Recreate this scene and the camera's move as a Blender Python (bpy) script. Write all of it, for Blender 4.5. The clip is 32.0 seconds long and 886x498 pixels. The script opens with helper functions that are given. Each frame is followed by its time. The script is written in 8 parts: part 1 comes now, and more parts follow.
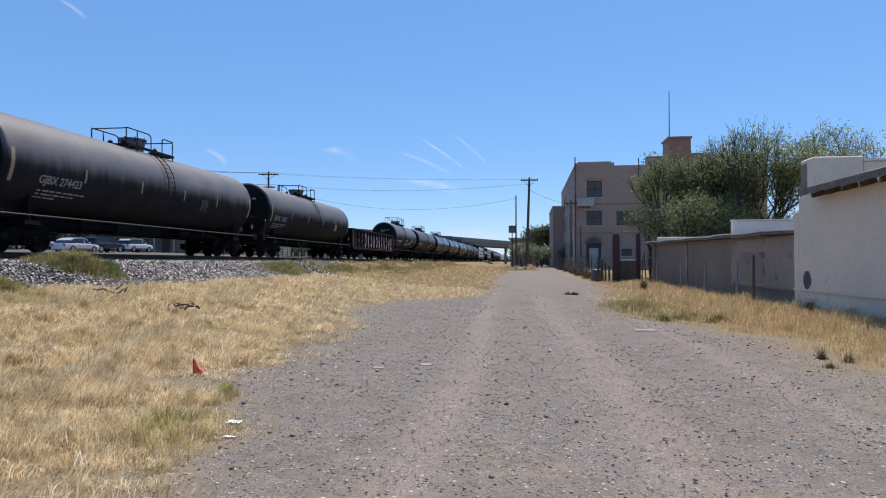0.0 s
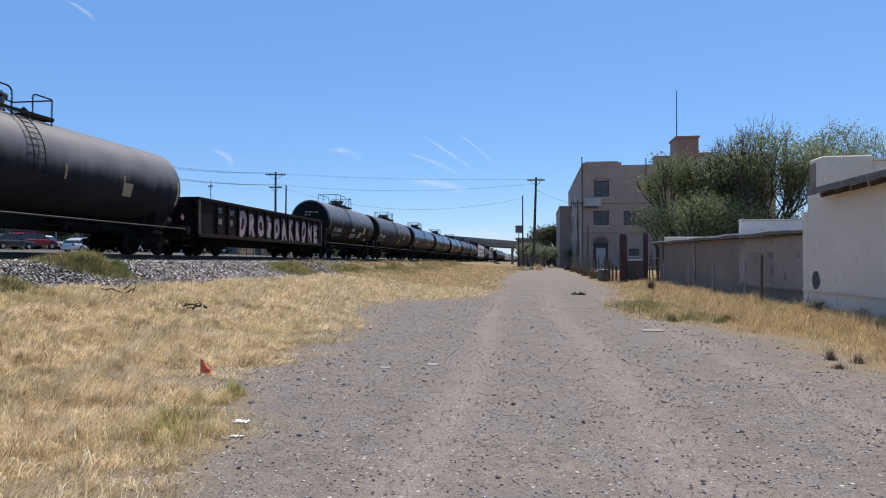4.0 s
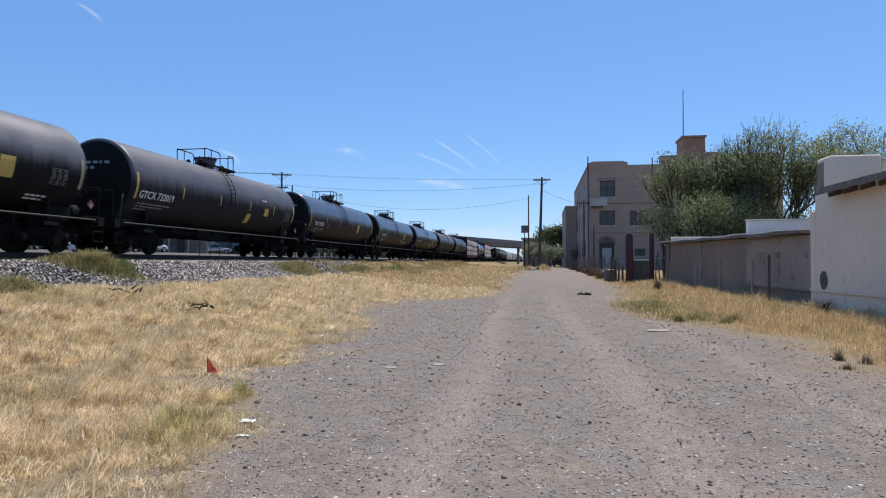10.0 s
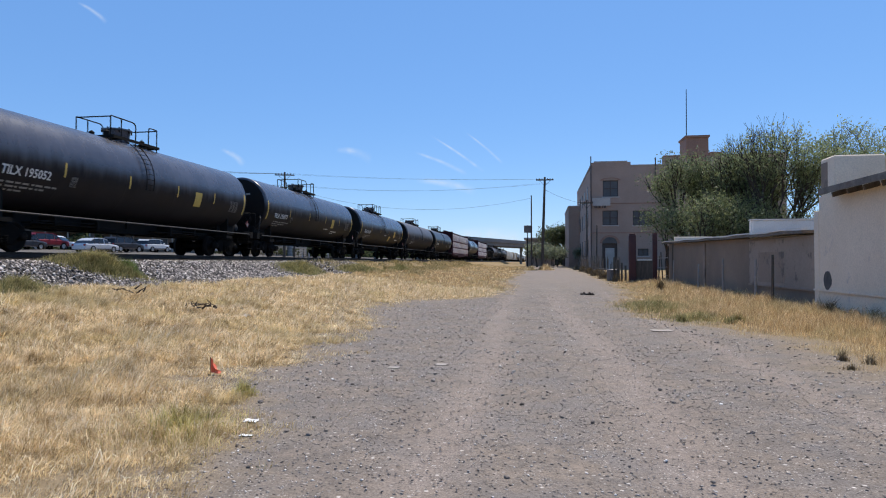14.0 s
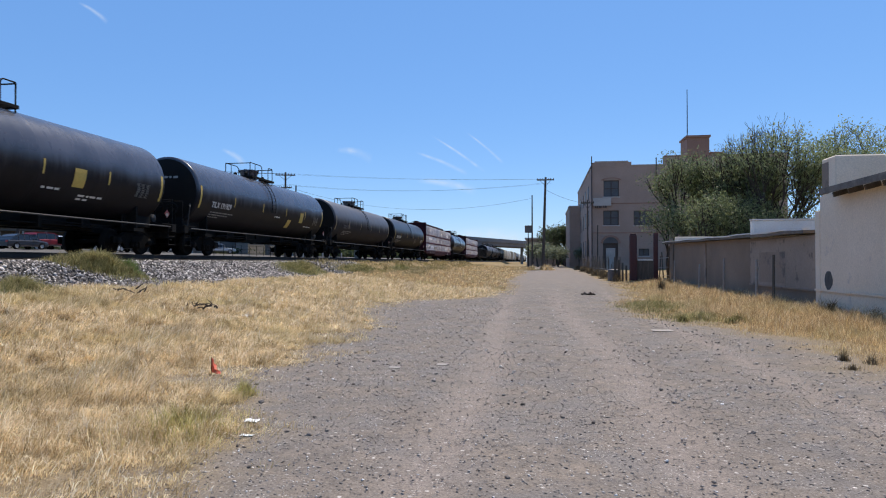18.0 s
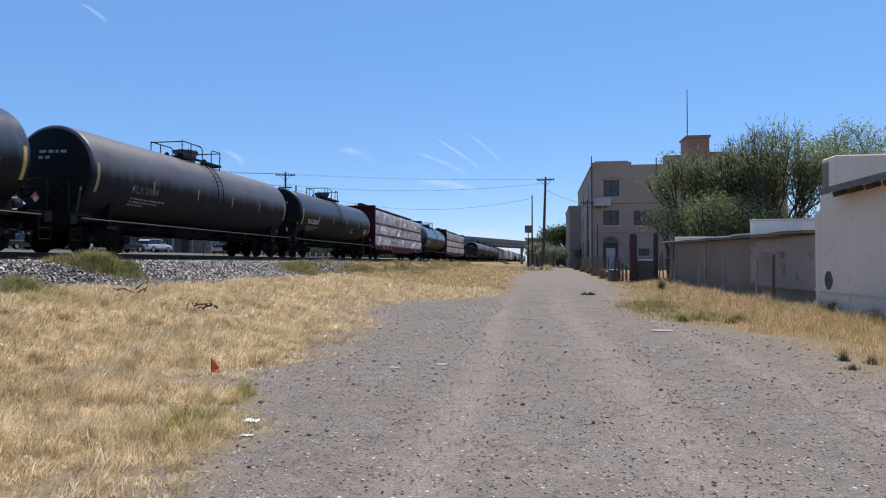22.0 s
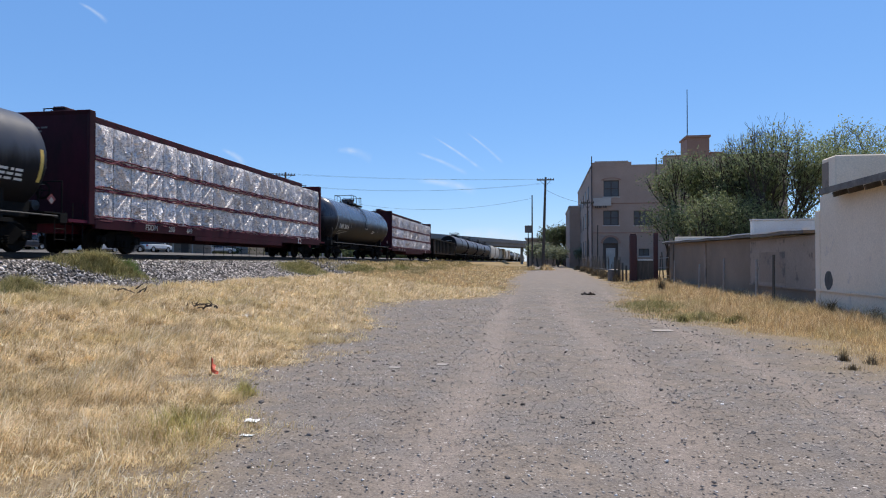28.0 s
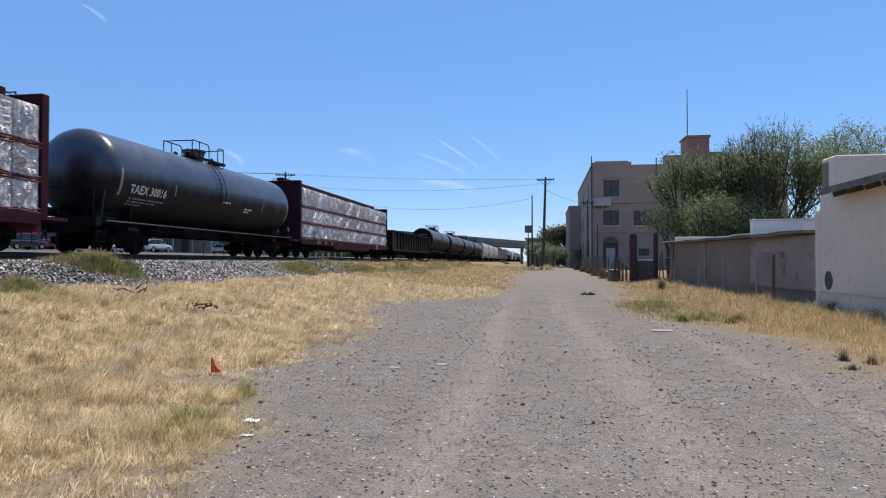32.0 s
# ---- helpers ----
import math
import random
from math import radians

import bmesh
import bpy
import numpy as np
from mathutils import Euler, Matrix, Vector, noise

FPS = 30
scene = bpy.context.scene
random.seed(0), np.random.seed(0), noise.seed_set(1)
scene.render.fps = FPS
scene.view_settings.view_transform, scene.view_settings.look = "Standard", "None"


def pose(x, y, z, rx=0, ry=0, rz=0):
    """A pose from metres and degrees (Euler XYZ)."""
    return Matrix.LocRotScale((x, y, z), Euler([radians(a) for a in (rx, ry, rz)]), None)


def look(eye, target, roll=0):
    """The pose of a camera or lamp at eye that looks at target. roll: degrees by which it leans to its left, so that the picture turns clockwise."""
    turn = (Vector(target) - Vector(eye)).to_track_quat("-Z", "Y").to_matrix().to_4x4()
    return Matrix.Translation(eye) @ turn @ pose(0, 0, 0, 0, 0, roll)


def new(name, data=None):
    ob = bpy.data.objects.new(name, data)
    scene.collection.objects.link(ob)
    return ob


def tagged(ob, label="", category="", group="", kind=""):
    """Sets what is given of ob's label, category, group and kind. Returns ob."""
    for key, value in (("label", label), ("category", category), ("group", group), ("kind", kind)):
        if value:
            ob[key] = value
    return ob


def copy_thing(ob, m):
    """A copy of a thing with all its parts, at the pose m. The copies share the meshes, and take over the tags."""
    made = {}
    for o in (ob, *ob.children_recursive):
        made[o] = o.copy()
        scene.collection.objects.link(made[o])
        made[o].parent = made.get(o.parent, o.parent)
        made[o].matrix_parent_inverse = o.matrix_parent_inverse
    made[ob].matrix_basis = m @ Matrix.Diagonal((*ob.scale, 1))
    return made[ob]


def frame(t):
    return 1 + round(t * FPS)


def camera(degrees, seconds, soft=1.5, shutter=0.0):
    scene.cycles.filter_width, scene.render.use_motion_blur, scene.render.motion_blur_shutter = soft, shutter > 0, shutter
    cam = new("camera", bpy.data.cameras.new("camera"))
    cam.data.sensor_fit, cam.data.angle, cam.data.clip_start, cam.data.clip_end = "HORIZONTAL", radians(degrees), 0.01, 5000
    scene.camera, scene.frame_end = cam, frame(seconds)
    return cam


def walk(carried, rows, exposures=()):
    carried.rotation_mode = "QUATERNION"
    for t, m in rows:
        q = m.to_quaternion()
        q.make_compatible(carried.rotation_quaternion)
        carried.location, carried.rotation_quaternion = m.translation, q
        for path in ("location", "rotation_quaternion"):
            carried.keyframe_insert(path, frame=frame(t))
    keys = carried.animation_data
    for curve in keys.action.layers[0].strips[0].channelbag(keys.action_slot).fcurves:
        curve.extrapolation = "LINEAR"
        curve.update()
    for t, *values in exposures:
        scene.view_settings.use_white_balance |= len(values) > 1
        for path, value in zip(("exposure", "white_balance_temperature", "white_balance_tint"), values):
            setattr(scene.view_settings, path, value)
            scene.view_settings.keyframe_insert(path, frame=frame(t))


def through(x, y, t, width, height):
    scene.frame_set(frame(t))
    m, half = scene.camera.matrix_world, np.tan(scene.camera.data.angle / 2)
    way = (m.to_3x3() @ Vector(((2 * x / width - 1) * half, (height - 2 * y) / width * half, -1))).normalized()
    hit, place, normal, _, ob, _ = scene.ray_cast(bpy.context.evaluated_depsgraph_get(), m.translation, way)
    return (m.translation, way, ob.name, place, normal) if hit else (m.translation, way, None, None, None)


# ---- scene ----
# The camera stands beside a gravel track and pans a little to the left.
cam = camera(70, 32.0, soft=1.05, shutter=0.25)
EYE = (0.0, 0.0, 1.5)
TILT = 1.176
PAN = [(0.0, 7.59), (0.5, 7.74), (1.0, 7.88), (1.5, 8.0), (2.0, 8.13), (2.5, 8.18), (3.5, 8.19), (8.0, 8.19), (8.5, 8.25), (9.0, 8.44),
       (9.5, 8.62), (10.0, 8.71), (10.5, 8.8), (11.0, 8.84), (12.0, 8.94), (13.0, 8.96), (14.5, 8.97), (16.5, 9.03), (32.0, 9.03)]
walk(cam, [(t, pose(*EYE, 90 + TILT, 0, a)) for t, a in PAN])

# ---- light ----
SUN = Vector((0.15, 0.45, 0.88)).normalized()
world = bpy.data.worlds.new("sky")
scene.world = world
world.use_nodes = True
wn = world.node_tree
sky = wn.nodes.new("ShaderNodeTexSky")
sky.sky_type, sky.sun_disc = "NISHITA", False
sky.sun_elevation = math.asin(SUN.z)
sky.sun_rotation = math.atan2(SUN.x, SUN.y)
sky.altitude, sky.air_density, sky.dust_density, sky.ozone_density = 1100, 1.0, 0.3, 2.2
back = wn.nodes["Background"]
back.inputs["Strength"].default_value = 0.136
deep = wn.nodes.new("ShaderNodeHueSaturation")
deep.inputs["Saturation"].default_value = 1.2
wn.links.new(sky.outputs[0], deep.inputs["Color"])
even = wn.nodes.new("ShaderNodeMix")
even.data_type = "RGBA"
even.inputs[0].default_value = 0.5
even.inputs[7].default_value = (1.5, 3.26, 7.1, 1)
wn.links.new(deep.outputs[0], even.inputs[6])
wn.links.new(even.outputs[2], back.inputs[0])
lamp = bpy.data.lights.new("sun", "SUN")
lamp.energy, lamp.angle, lamp.color = 4.95, radians(0.53), (1.0, 0.9, 0.765)
sun = new("sun", lamp)
sun.matrix_world = look(SUN * 50, (0, 0, 0))
scene.view_settings.exposure = 0.0


# ---- materials ----
def material(name):
    m = bpy.data.materials.new(name)
    m.use_nodes = True
    return m, m.node_tree, m.node_tree.nodes["Principled BSDF"]


def node(nt, kind, ins=None):
    n = nt.nodes.new(kind)
    for key, value in (ins or {}).items():
        if isinstance(value, bpy.types.NodeSocket):
            nt.links.new(value, n.inputs[key])
        else:
            n.inputs[key].default_value = value
    return n


def ramp(nt, fac, stops):
    n = nt.nodes.new("ShaderNodeValToRGB")
    while len(n.color_ramp.elements) < len(stops):
        n.color_ramp.elements.new(0.5)
    for e, (p, c) in zip(n.color_ramp.elements, stops):
        e.position, e.color = p, (*c, 1)
    nt.links.new(fac, n.inputs[0])
    return n.outputs[0]


def grey(v):
    return (v, v, v)


def mix(nt, fac, a, b, how="MIX"):
    n = nt.nodes.new("ShaderNodeMix")
    n.data_type, n.blend_type = "RGBA", how
    for sock, v in ((n.inputs[0], fac), (n.inputs[6], a), (n.inputs[7], b)):
        if isinstance(v, bpy.types.NodeSocket):
            nt.links.new(v, sock)
        else:
            sock.default_value = v if not isinstance(v, tuple) else (*v, 1)
    return n.outputs[2]


def noise_tex(nt, scale, detail=5, rough=0.6, stretch=None, coord="Object", w=0.0):
    tc = nt.nodes.new("ShaderNodeTexCoord")
    vec = tc.outputs[coord]
    if stretch:
        mp = node(nt, "ShaderNodeMapping", {"Vector": vec, "Scale": stretch})
        vec = mp.outputs[0]
    n = node(nt, "ShaderNodeTexNoise", {"Vector": vec, "Scale": scale, "Detail": detail, "Roughness": rough})
    return n.outputs["Fac"]


def surface(name, dark, light, rough=0.7, metal=0.0, big=1.2, fine=30.0, bump=0.2, spot=None, stretch=None, depth=0.01, vary=0.0, coord="Object", spec=0.5, coat=0.0):
    """A two-scale surface: large stains between two colours, fine grain, and worn spots of a third colour."""
    m, nt, b = material(name)
    a = noise_tex(nt, big, 6, 0.65, stretch, coord)
    g = noise_tex(nt, fine, 4, 0.6, None, coord)
    base = mix(nt, ramp(nt, a, [(0.3, grey(0)), (0.7, grey(1))]), dark, light)
    base = mix(nt, 0.55, base, ramp(nt, g, [(0.25, grey(0.72)), (0.75, grey(1.25))]), "MULTIPLY")
    if spot:
        s = noise_tex(nt, big * 2.7, 8, 0.7, stretch, coord)
        base = mix(nt, ramp(nt, s, [(spot[1], grey(0)), (spot[1] + 0.08, grey(1))]), base, spot[0])
    if vary:
        oi = nt.nodes.new("ShaderNodeObjectInfo")
        base = mix(nt, 1.0, base, ramp(nt, oi.outputs["Random"], [(0, grey(1 - vary)), (1, grey(1 + vary))]), "MULTIPLY")
    nt.links.new(base, b.inputs["Base Color"])
    b.inputs["Metallic"].default_value = metal
    b.inputs["Specular IOR Level"].default_value = spec
    b.inputs["Coat Weight"].default_value = coat
    r = ramp(nt, a, [(0.3, grey(max(rough - 0.1, 0.05))), (0.7, grey(min(rough + 0.1, 1)))])
    nt.links.new(r, b.inputs["Roughness"])
    if bump:
        bm_ = node(nt, "ShaderNodeBump", {"Height": g, "Strength": bump, "Distance": depth})
        nt.links.new(bm_.outputs[0], b.inputs["Normal"])
    return m


def plain(name, color, rough=0.5, metal=0.0):
    m, nt, b = material(name)
    g = noise_tex(nt, 14.0, 4)
    base = mix(nt, 0.35, color, ramp(nt, g, [(0.25, grey(0.6)), (0.75, grey(1.35))]), "MULTIPLY")
    nt.links.new(base, b.inputs["Base Color"])
    b.inputs["Roughness"].default_value, b.inputs["Metallic"].default_value = rough, metal
    return m


def tank_paint(name, base, dust, rough, amount, coat=0.0, sky_dust_tone=None, spec=0.35):
    """Tank-car paint: even black or grey coat with sky sheen and dust painted on the upper half, streaks running down
    and spatter low on the sides.
    """
    m, nt, b = material(name)
    run = noise_tex(nt, 2.2, 6, 0.65, (1.0, 1.0, 0.18))
    cloud = noise_tex(nt, 0.5, 5, 0.6)
    fine_ = noise_tex(nt, 45.0, 4, 0.6)
    fac = mix(nt, 0.5, ramp(nt, run, [(0.35, grey(0)), (0.75, grey(1))]), ramp(nt, cloud, [(0.3, grey(0)), (0.7, grey(1))]))
    fac = mix(nt, 1.0, fac, grey(amount), "MULTIPLY")
    col = mix(nt, fac, base, dust)
    if sky_dust_tone:
        # sky reflection and dust painted into the upper half, with a ragged lower limit
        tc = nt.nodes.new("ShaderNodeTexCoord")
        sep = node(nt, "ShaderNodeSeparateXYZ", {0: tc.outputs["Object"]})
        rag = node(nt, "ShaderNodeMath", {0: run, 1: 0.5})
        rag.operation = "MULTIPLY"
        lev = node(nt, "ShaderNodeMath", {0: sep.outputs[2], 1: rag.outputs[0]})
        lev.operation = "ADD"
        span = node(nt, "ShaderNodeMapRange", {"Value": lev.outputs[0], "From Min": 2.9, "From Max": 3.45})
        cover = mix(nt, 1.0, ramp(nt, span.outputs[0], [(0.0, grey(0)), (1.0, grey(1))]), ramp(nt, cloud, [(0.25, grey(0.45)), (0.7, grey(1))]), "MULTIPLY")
        col = mix(nt, cover, col, sky_dust_tone)
    # brake dust and spatter dull the lower half; the upper half keeps its gloss
    place = nt.nodes.new("ShaderNodeTexCoord")
    up = node(nt, "ShaderNodeSeparateXYZ", {0: place.outputs["Object"]})
    rise = node(nt, "ShaderNodeMath", {0: up.outputs[2], 1: run})
    rise.operation = "ADD"
    clean = node(nt, "ShaderNodeMapRange", {"Value": rise.outputs[0], "From Min": 3.0, "From Max": 3.55}).outputs[0]
    nt.links.new(ramp(nt, clean, [(0.0, grey(spec * 0.3)), (1.0, grey(spec))]), b.inputs["Specular IOR Level"])
    col = mix(nt, 0.4, col, ramp(nt, fine_, [(0.25, grey(0.75)), (0.75, grey(1.25))]), "MULTIPLY")
    nt.links.new(col, b.inputs["Base Color"])
    gloss = ramp(nt, fac, [(0.0, grey(rough)), (0.6, grey(min(rough + 0.2, 0.95)))])
    nt.links.new(mix(nt, clean, grey(min(rough + 0.3, 0.8)), gloss), b.inputs["Roughness"])
    b.inputs["Coat Weight"].default_value = coat
    b.inputs["Coat Roughness"].default_value = 0.12
    dents = noise_tex(nt, 0.9, 2, 0.4)
    bp = node(nt, "ShaderNodeBump", {"Height": dents, "Strength": 0.12, "Distance": 0.02})
    nt.links.new(bp.outputs[0], b.inputs["Normal"])
    return m


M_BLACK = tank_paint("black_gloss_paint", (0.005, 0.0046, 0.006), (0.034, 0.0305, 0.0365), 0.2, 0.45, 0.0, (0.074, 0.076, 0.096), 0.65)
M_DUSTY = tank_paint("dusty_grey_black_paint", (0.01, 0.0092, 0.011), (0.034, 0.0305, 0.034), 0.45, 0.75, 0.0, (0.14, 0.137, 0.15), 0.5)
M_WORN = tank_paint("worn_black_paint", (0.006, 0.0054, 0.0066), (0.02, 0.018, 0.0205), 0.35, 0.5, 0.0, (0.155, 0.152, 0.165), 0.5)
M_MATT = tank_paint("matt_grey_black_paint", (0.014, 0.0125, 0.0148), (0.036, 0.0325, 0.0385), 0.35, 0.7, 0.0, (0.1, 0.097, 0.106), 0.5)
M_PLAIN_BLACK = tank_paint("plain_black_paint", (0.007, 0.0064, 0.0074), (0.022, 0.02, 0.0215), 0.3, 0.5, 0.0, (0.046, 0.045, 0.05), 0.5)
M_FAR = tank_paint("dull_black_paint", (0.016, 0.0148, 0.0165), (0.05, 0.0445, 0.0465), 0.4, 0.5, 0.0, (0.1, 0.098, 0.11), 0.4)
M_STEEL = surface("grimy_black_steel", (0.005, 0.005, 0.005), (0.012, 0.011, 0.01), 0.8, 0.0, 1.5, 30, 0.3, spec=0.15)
M_TRUCK = surface("greasy_cast_steel", (0.003, 0.003, 0.003), (0.009, 0.008, 0.007), 0.85, 0.0, 3, 40, 0.4, ((0.014, 0.01, 0.008), 0.68), spec=0.06)
M_WHEEL = surface("wheel_steel", (0.005, 0.0045, 0.004), (0.014, 0.011, 0.009), 0.8, 0.0, 4, 40, 0.2, spec=0.12)
M_RAILHEAD = surface("rail_steel", (0.02, 0.014, 0.011), (0.042, 0.03, 0.023), 0.6, 0.2, 2, 30, 0.2)
M_WHITE_MARK = plain("white_stencil", (0.62, 0.62, 0.6), 0.6)
M_GREY_MARK = plain("faded_stencil", (0.26, 0.255, 0.24), 0.7)
M_YELLOW = plain("yellow_reflective_tape", (0.52, 0.37, 0.085), 0.5)
M_DULL_YELLOW = plain("dirty_yellow_tape", (0.3, 0.245, 0.14), 0.6)
M_OXIDE = surface("oxide_red_paint", (0.055, 0.006, 0.016), (0.1, 0.013, 0.03), 0.6, 0, 1.2, 30, 0.15, ((0.09, 0.035, 0.032), 0.66), spec=0.15)
M_GONDOLA = surface("rusty_plum_brown_paint", (0.006, 0.0036, 0.0048), (0.017, 0.0085, 0.0095), 0.75, 0, 1.5, 24, 0.25, ((0.085, 0.042, 0.024), 0.68), (1, 1, 0.35), spec=0.15)
M_GONDOLA_SILL = surface("dark_rusted_sill", (0.009, 0.0055, 0.0055), (0.03, 0.018, 0.014), 0.85, 0, 2.5, 24, 0.3, ((0.12, 0.075, 0.045), 0.62), spec=0.15)
M_RUST = surface("rust_band", (0.05, 0.03, 0.021), (0.14, 0.088, 0.056), 0.85, 0, 3, 24, 0.3, ((0.05, 0.028, 0.02), 0.55))
M_PINK = surface("pale_pink_spray_paint", (0.27, 0.195, 0.2), (0.4, 0.3, 0.305), 0.65, 0, 3, 30, 0.1, ((0.2, 0.12, 0.1), 0.68))


# ---- mesh helpers ----
def part(name, bm, mat, parent=None, label="", smooth=False):
    me = bpy.data.meshes.new(name)
    bm.to_mesh(me)
    bm.free()
    me.materials.append(mat)
    if smooth:
        me.shade_smooth()
    ob = new(name, me)
    ob.parent = parent
    if label:
        tagged(ob, label)
    return ob


def share(name, me, parent, m, label=""):
    ob = new(name, me)
    ob.parent = parent
    ob.matrix_basis = m
    if label:
        tagged(ob, label)
    return ob


def empty(name, m=None):
    ob = new(name)
    ob.empty_display_size = 0.1
    if m:
        ob.matrix_basis = m
    return ob


def box(bm, x0, x1, y0, y1, z0, z1, bevel=0.0):
    vs = [bm.verts.new((x, y, z)) for x in (x0, x1) for y in (y0, y1) for z in (z0, z1)]
    fs = [bm.faces.new([vs[i] for i in q]) for q in ((0, 1, 3, 2), (4, 6, 7, 5), (0, 4, 5, 1), (2, 3, 7, 6), (0, 2, 6, 4), (1, 5, 7, 3))]
    if bevel:
        es = list({e for f in fs for e in f.edges})
        bmesh.ops.bevel(bm, geom=es, offset=bevel, segments=1, affect="EDGES")
    return bm


def boxes(*args, bevel=0.0):
    bm = bmesh.new()
    for a in args:
        box(bm, *a, bevel=bevel)
    return bm


def rod(bm, p, q, r0, r1=None, seg=8, caps=True):
    r1 = r0 if r1 is None else r1
    p, q = Vector(p), Vector(q)
    turn = (q - p).to_track_quat("Z", "Y").to_matrix()
    a, b = [], []
    for i in range(seg):
        w = 2 * math.pi * i / seg
        v = turn @ Vector((math.cos(w), math.sin(w), 0))
        a.append(bm.verts.new(p + v * r0))
        b.append(bm.verts.new(q + v * r1))
    for i in range(seg):
        j = (i + 1) % seg
        bm.faces.new((a[i], a[j], b[j], b[i]))
    if caps:
        bm.faces.new(a[::-1])
        bm.faces.new(b)
    return bm


def pipe(bm, pts, r, seg=6):
    """One bent tube along the points."""
    pts = [Vector(p) for p in pts]
    ways = [(b - a).normalized() for a, b in zip(pts, pts[1:])]
    turn = ways[0].to_track_quat("Z", "Y")
    rings = []
    last = ways[0]
    for i, p in enumerate(pts):
        w = ways[0] if i == 0 else ways[-1] if i == len(pts) - 1 else (ways[i - 1] + ways[i]).normalized()
        if w.length < 0.5:
            w = ways[i]
        turn = last.rotation_difference(w) @ turn
        last = w
        k = 1 if i in (0, len(pts) - 1) else 1 / max(0.6, w.dot(ways[i]))
        rings.append([bm.verts.new(p + turn @ Vector((math.cos(a) * r * k, math.sin(a) * r * k, 0))) for a in (2 * math.pi * j / seg for j in range(seg))])
    for a, b in zip(rings, rings[1:]):
        for j in range(seg):
            bm.faces.new((a[j], a[(j + 1) % seg], b[(j + 1) % seg], b[j]))
    bm.faces.new(rings[0][::-1])
    bm.faces.new(rings[-1])
    return bm


def lathe(bm, profile, axis="y", seg=32, centre=(0, 0, 0)):
    """A turned body: profile of (along, radius) round an axis through centre."""
    rings = []
    c = Vector(centre)
    for s, r in profile:
        if r < 1e-5:
            rings.append([bm.verts.new(c + (Vector((0, s, 0)) if axis == "y" else Vector((s, 0, 0)) if axis == "x" else Vector((0, 0, s))))])
            continue
        ring = []
        for i in range(seg):
            w = 2 * math.pi * i / seg
            u, v = r * math.cos(w), r * math.sin(w)
            ring.append(bm.verts.new(c + (Vector((u, s, v)) if axis == "y" else Vector((s, u, v)) if axis == "x" else Vector((u, v, s)))))
        rings.append(ring)
    for a, b in zip(rings, rings[1:]):
        for i in range(seg):
            j = (i + 1) % seg
            if len(a) == 1 and len(b) == 1:
                continue
            if len(a) == 1:
                bm.faces.new((a[0], b[i], b[j]))
            elif len(b) == 1:
                bm.faces.new((a[i], b[0], a[j]))
            else:
                bm.faces.new((a[i], b[i], b[j], a[j]))
    bmesh.ops.recalc_face_normals(bm, faces=bm.faces[:])
    return bm


def fast_mesh(name, verts, faces, mat, smooth=False):
    """A mesh from arrays: verts (n, 3) and faces (m, 3 or 4)."""
    me = bpy.data.meshes.new(name)
    n, k = faces.shape
    me.vertices.add(len(verts))
    me.vertices.foreach_set("co", np.ascontiguousarray(verts, dtype=np.float32).ravel())
    me.loops.add(n * k)
    me.loops.foreach_set("vertex_index", np.ascontiguousarray(faces, dtype=np.int32).ravel())
    me.polygons.add(n)
    me.polygons.foreach_set("loop_start", np.arange(0, n * k, k, dtype=np.int32))
    me.polygons.foreach_set("loop_total", np.full(n, k, dtype=np.int32))
    if smooth:
        me.polygons.foreach_set("use_smooth", np.ones(n, dtype=bool))
    me.update(calc_edges=True)
    me.validate()
    me.materials.append(mat)
    return me


def lettering(text, size, bold=0.0, width=1.0, smoothness=2):
    """A flat bmesh of words, lying in x (reading) and y (up), centred upright on y, starting at x = 0."""
    cu = bpy.data.curves.new("words", "FONT")
    cu.body, cu.size, cu.offset, cu.align_y = text, size, bold, "CENTER"
    cu.resolution_u = smoothness
    ob = new("words", cu)
    bpy.context.view_layer.update()
    me = bpy.data.meshes.new_from_object(ob.evaluated_get(bpy.context.evaluated_depsgraph_get()))
    bpy.data.objects.remove(ob)
    bm = bmesh.new()
    bm.from_mesh(me)
    bpy.data.meshes.remove(me)
    for v in bm.verts:
        v.co.x *= width
    return bm


# ---- ground ----
RAIL = 1.80
TRACK = -16.3


def smooth(t):
    t = np.clip(t, 0, 1)
    return t * t * (3 - 2 * t)


def wob(x, y):
    return (np.sin(x * 1.7 + y * 0.6) + np.sin(x * 0.7 - y * 1.3 + 2) + np.sin(x * 3.9 + y * 2.8 + 1) * 0.5) / 2.5


def bank_toe(y):
    """Where the ballast of the railway bank begins."""
    return np.interp(y, [0, 12, 15, 18, 31, 45, 60], [-12.3, -12.2, -12.1, -11.65, -11.6, -12.0, -12.3]) + 0.12 * np.sin(y * 1.9) + 0.08 * np.sin(y * 4.3)


def ground_z(x, y):
    """Height of the ground: a flat track, a field that rises to the railway bank, a street behind it that climbs."""
    x, y = np.asarray(x, float), np.asarray(y, float)
    rise = 0.6 * smooth((y - 30) / 60)
    w = smooth((-x - 3) / 9.6)
    z = (1 - w) * rise + w * 0.78
    z = z + smooth((bank_toe(y) - x) / (bank_toe(y) + 14.5)) * 0.72
    z = z - smooth((-x - 18.3) / 2) * 0.3 + smooth((-x - 22) / 36) * 1.75
    return z + 0.025 * wob(x, y) * (np.abs(x - TRACK) > 3)


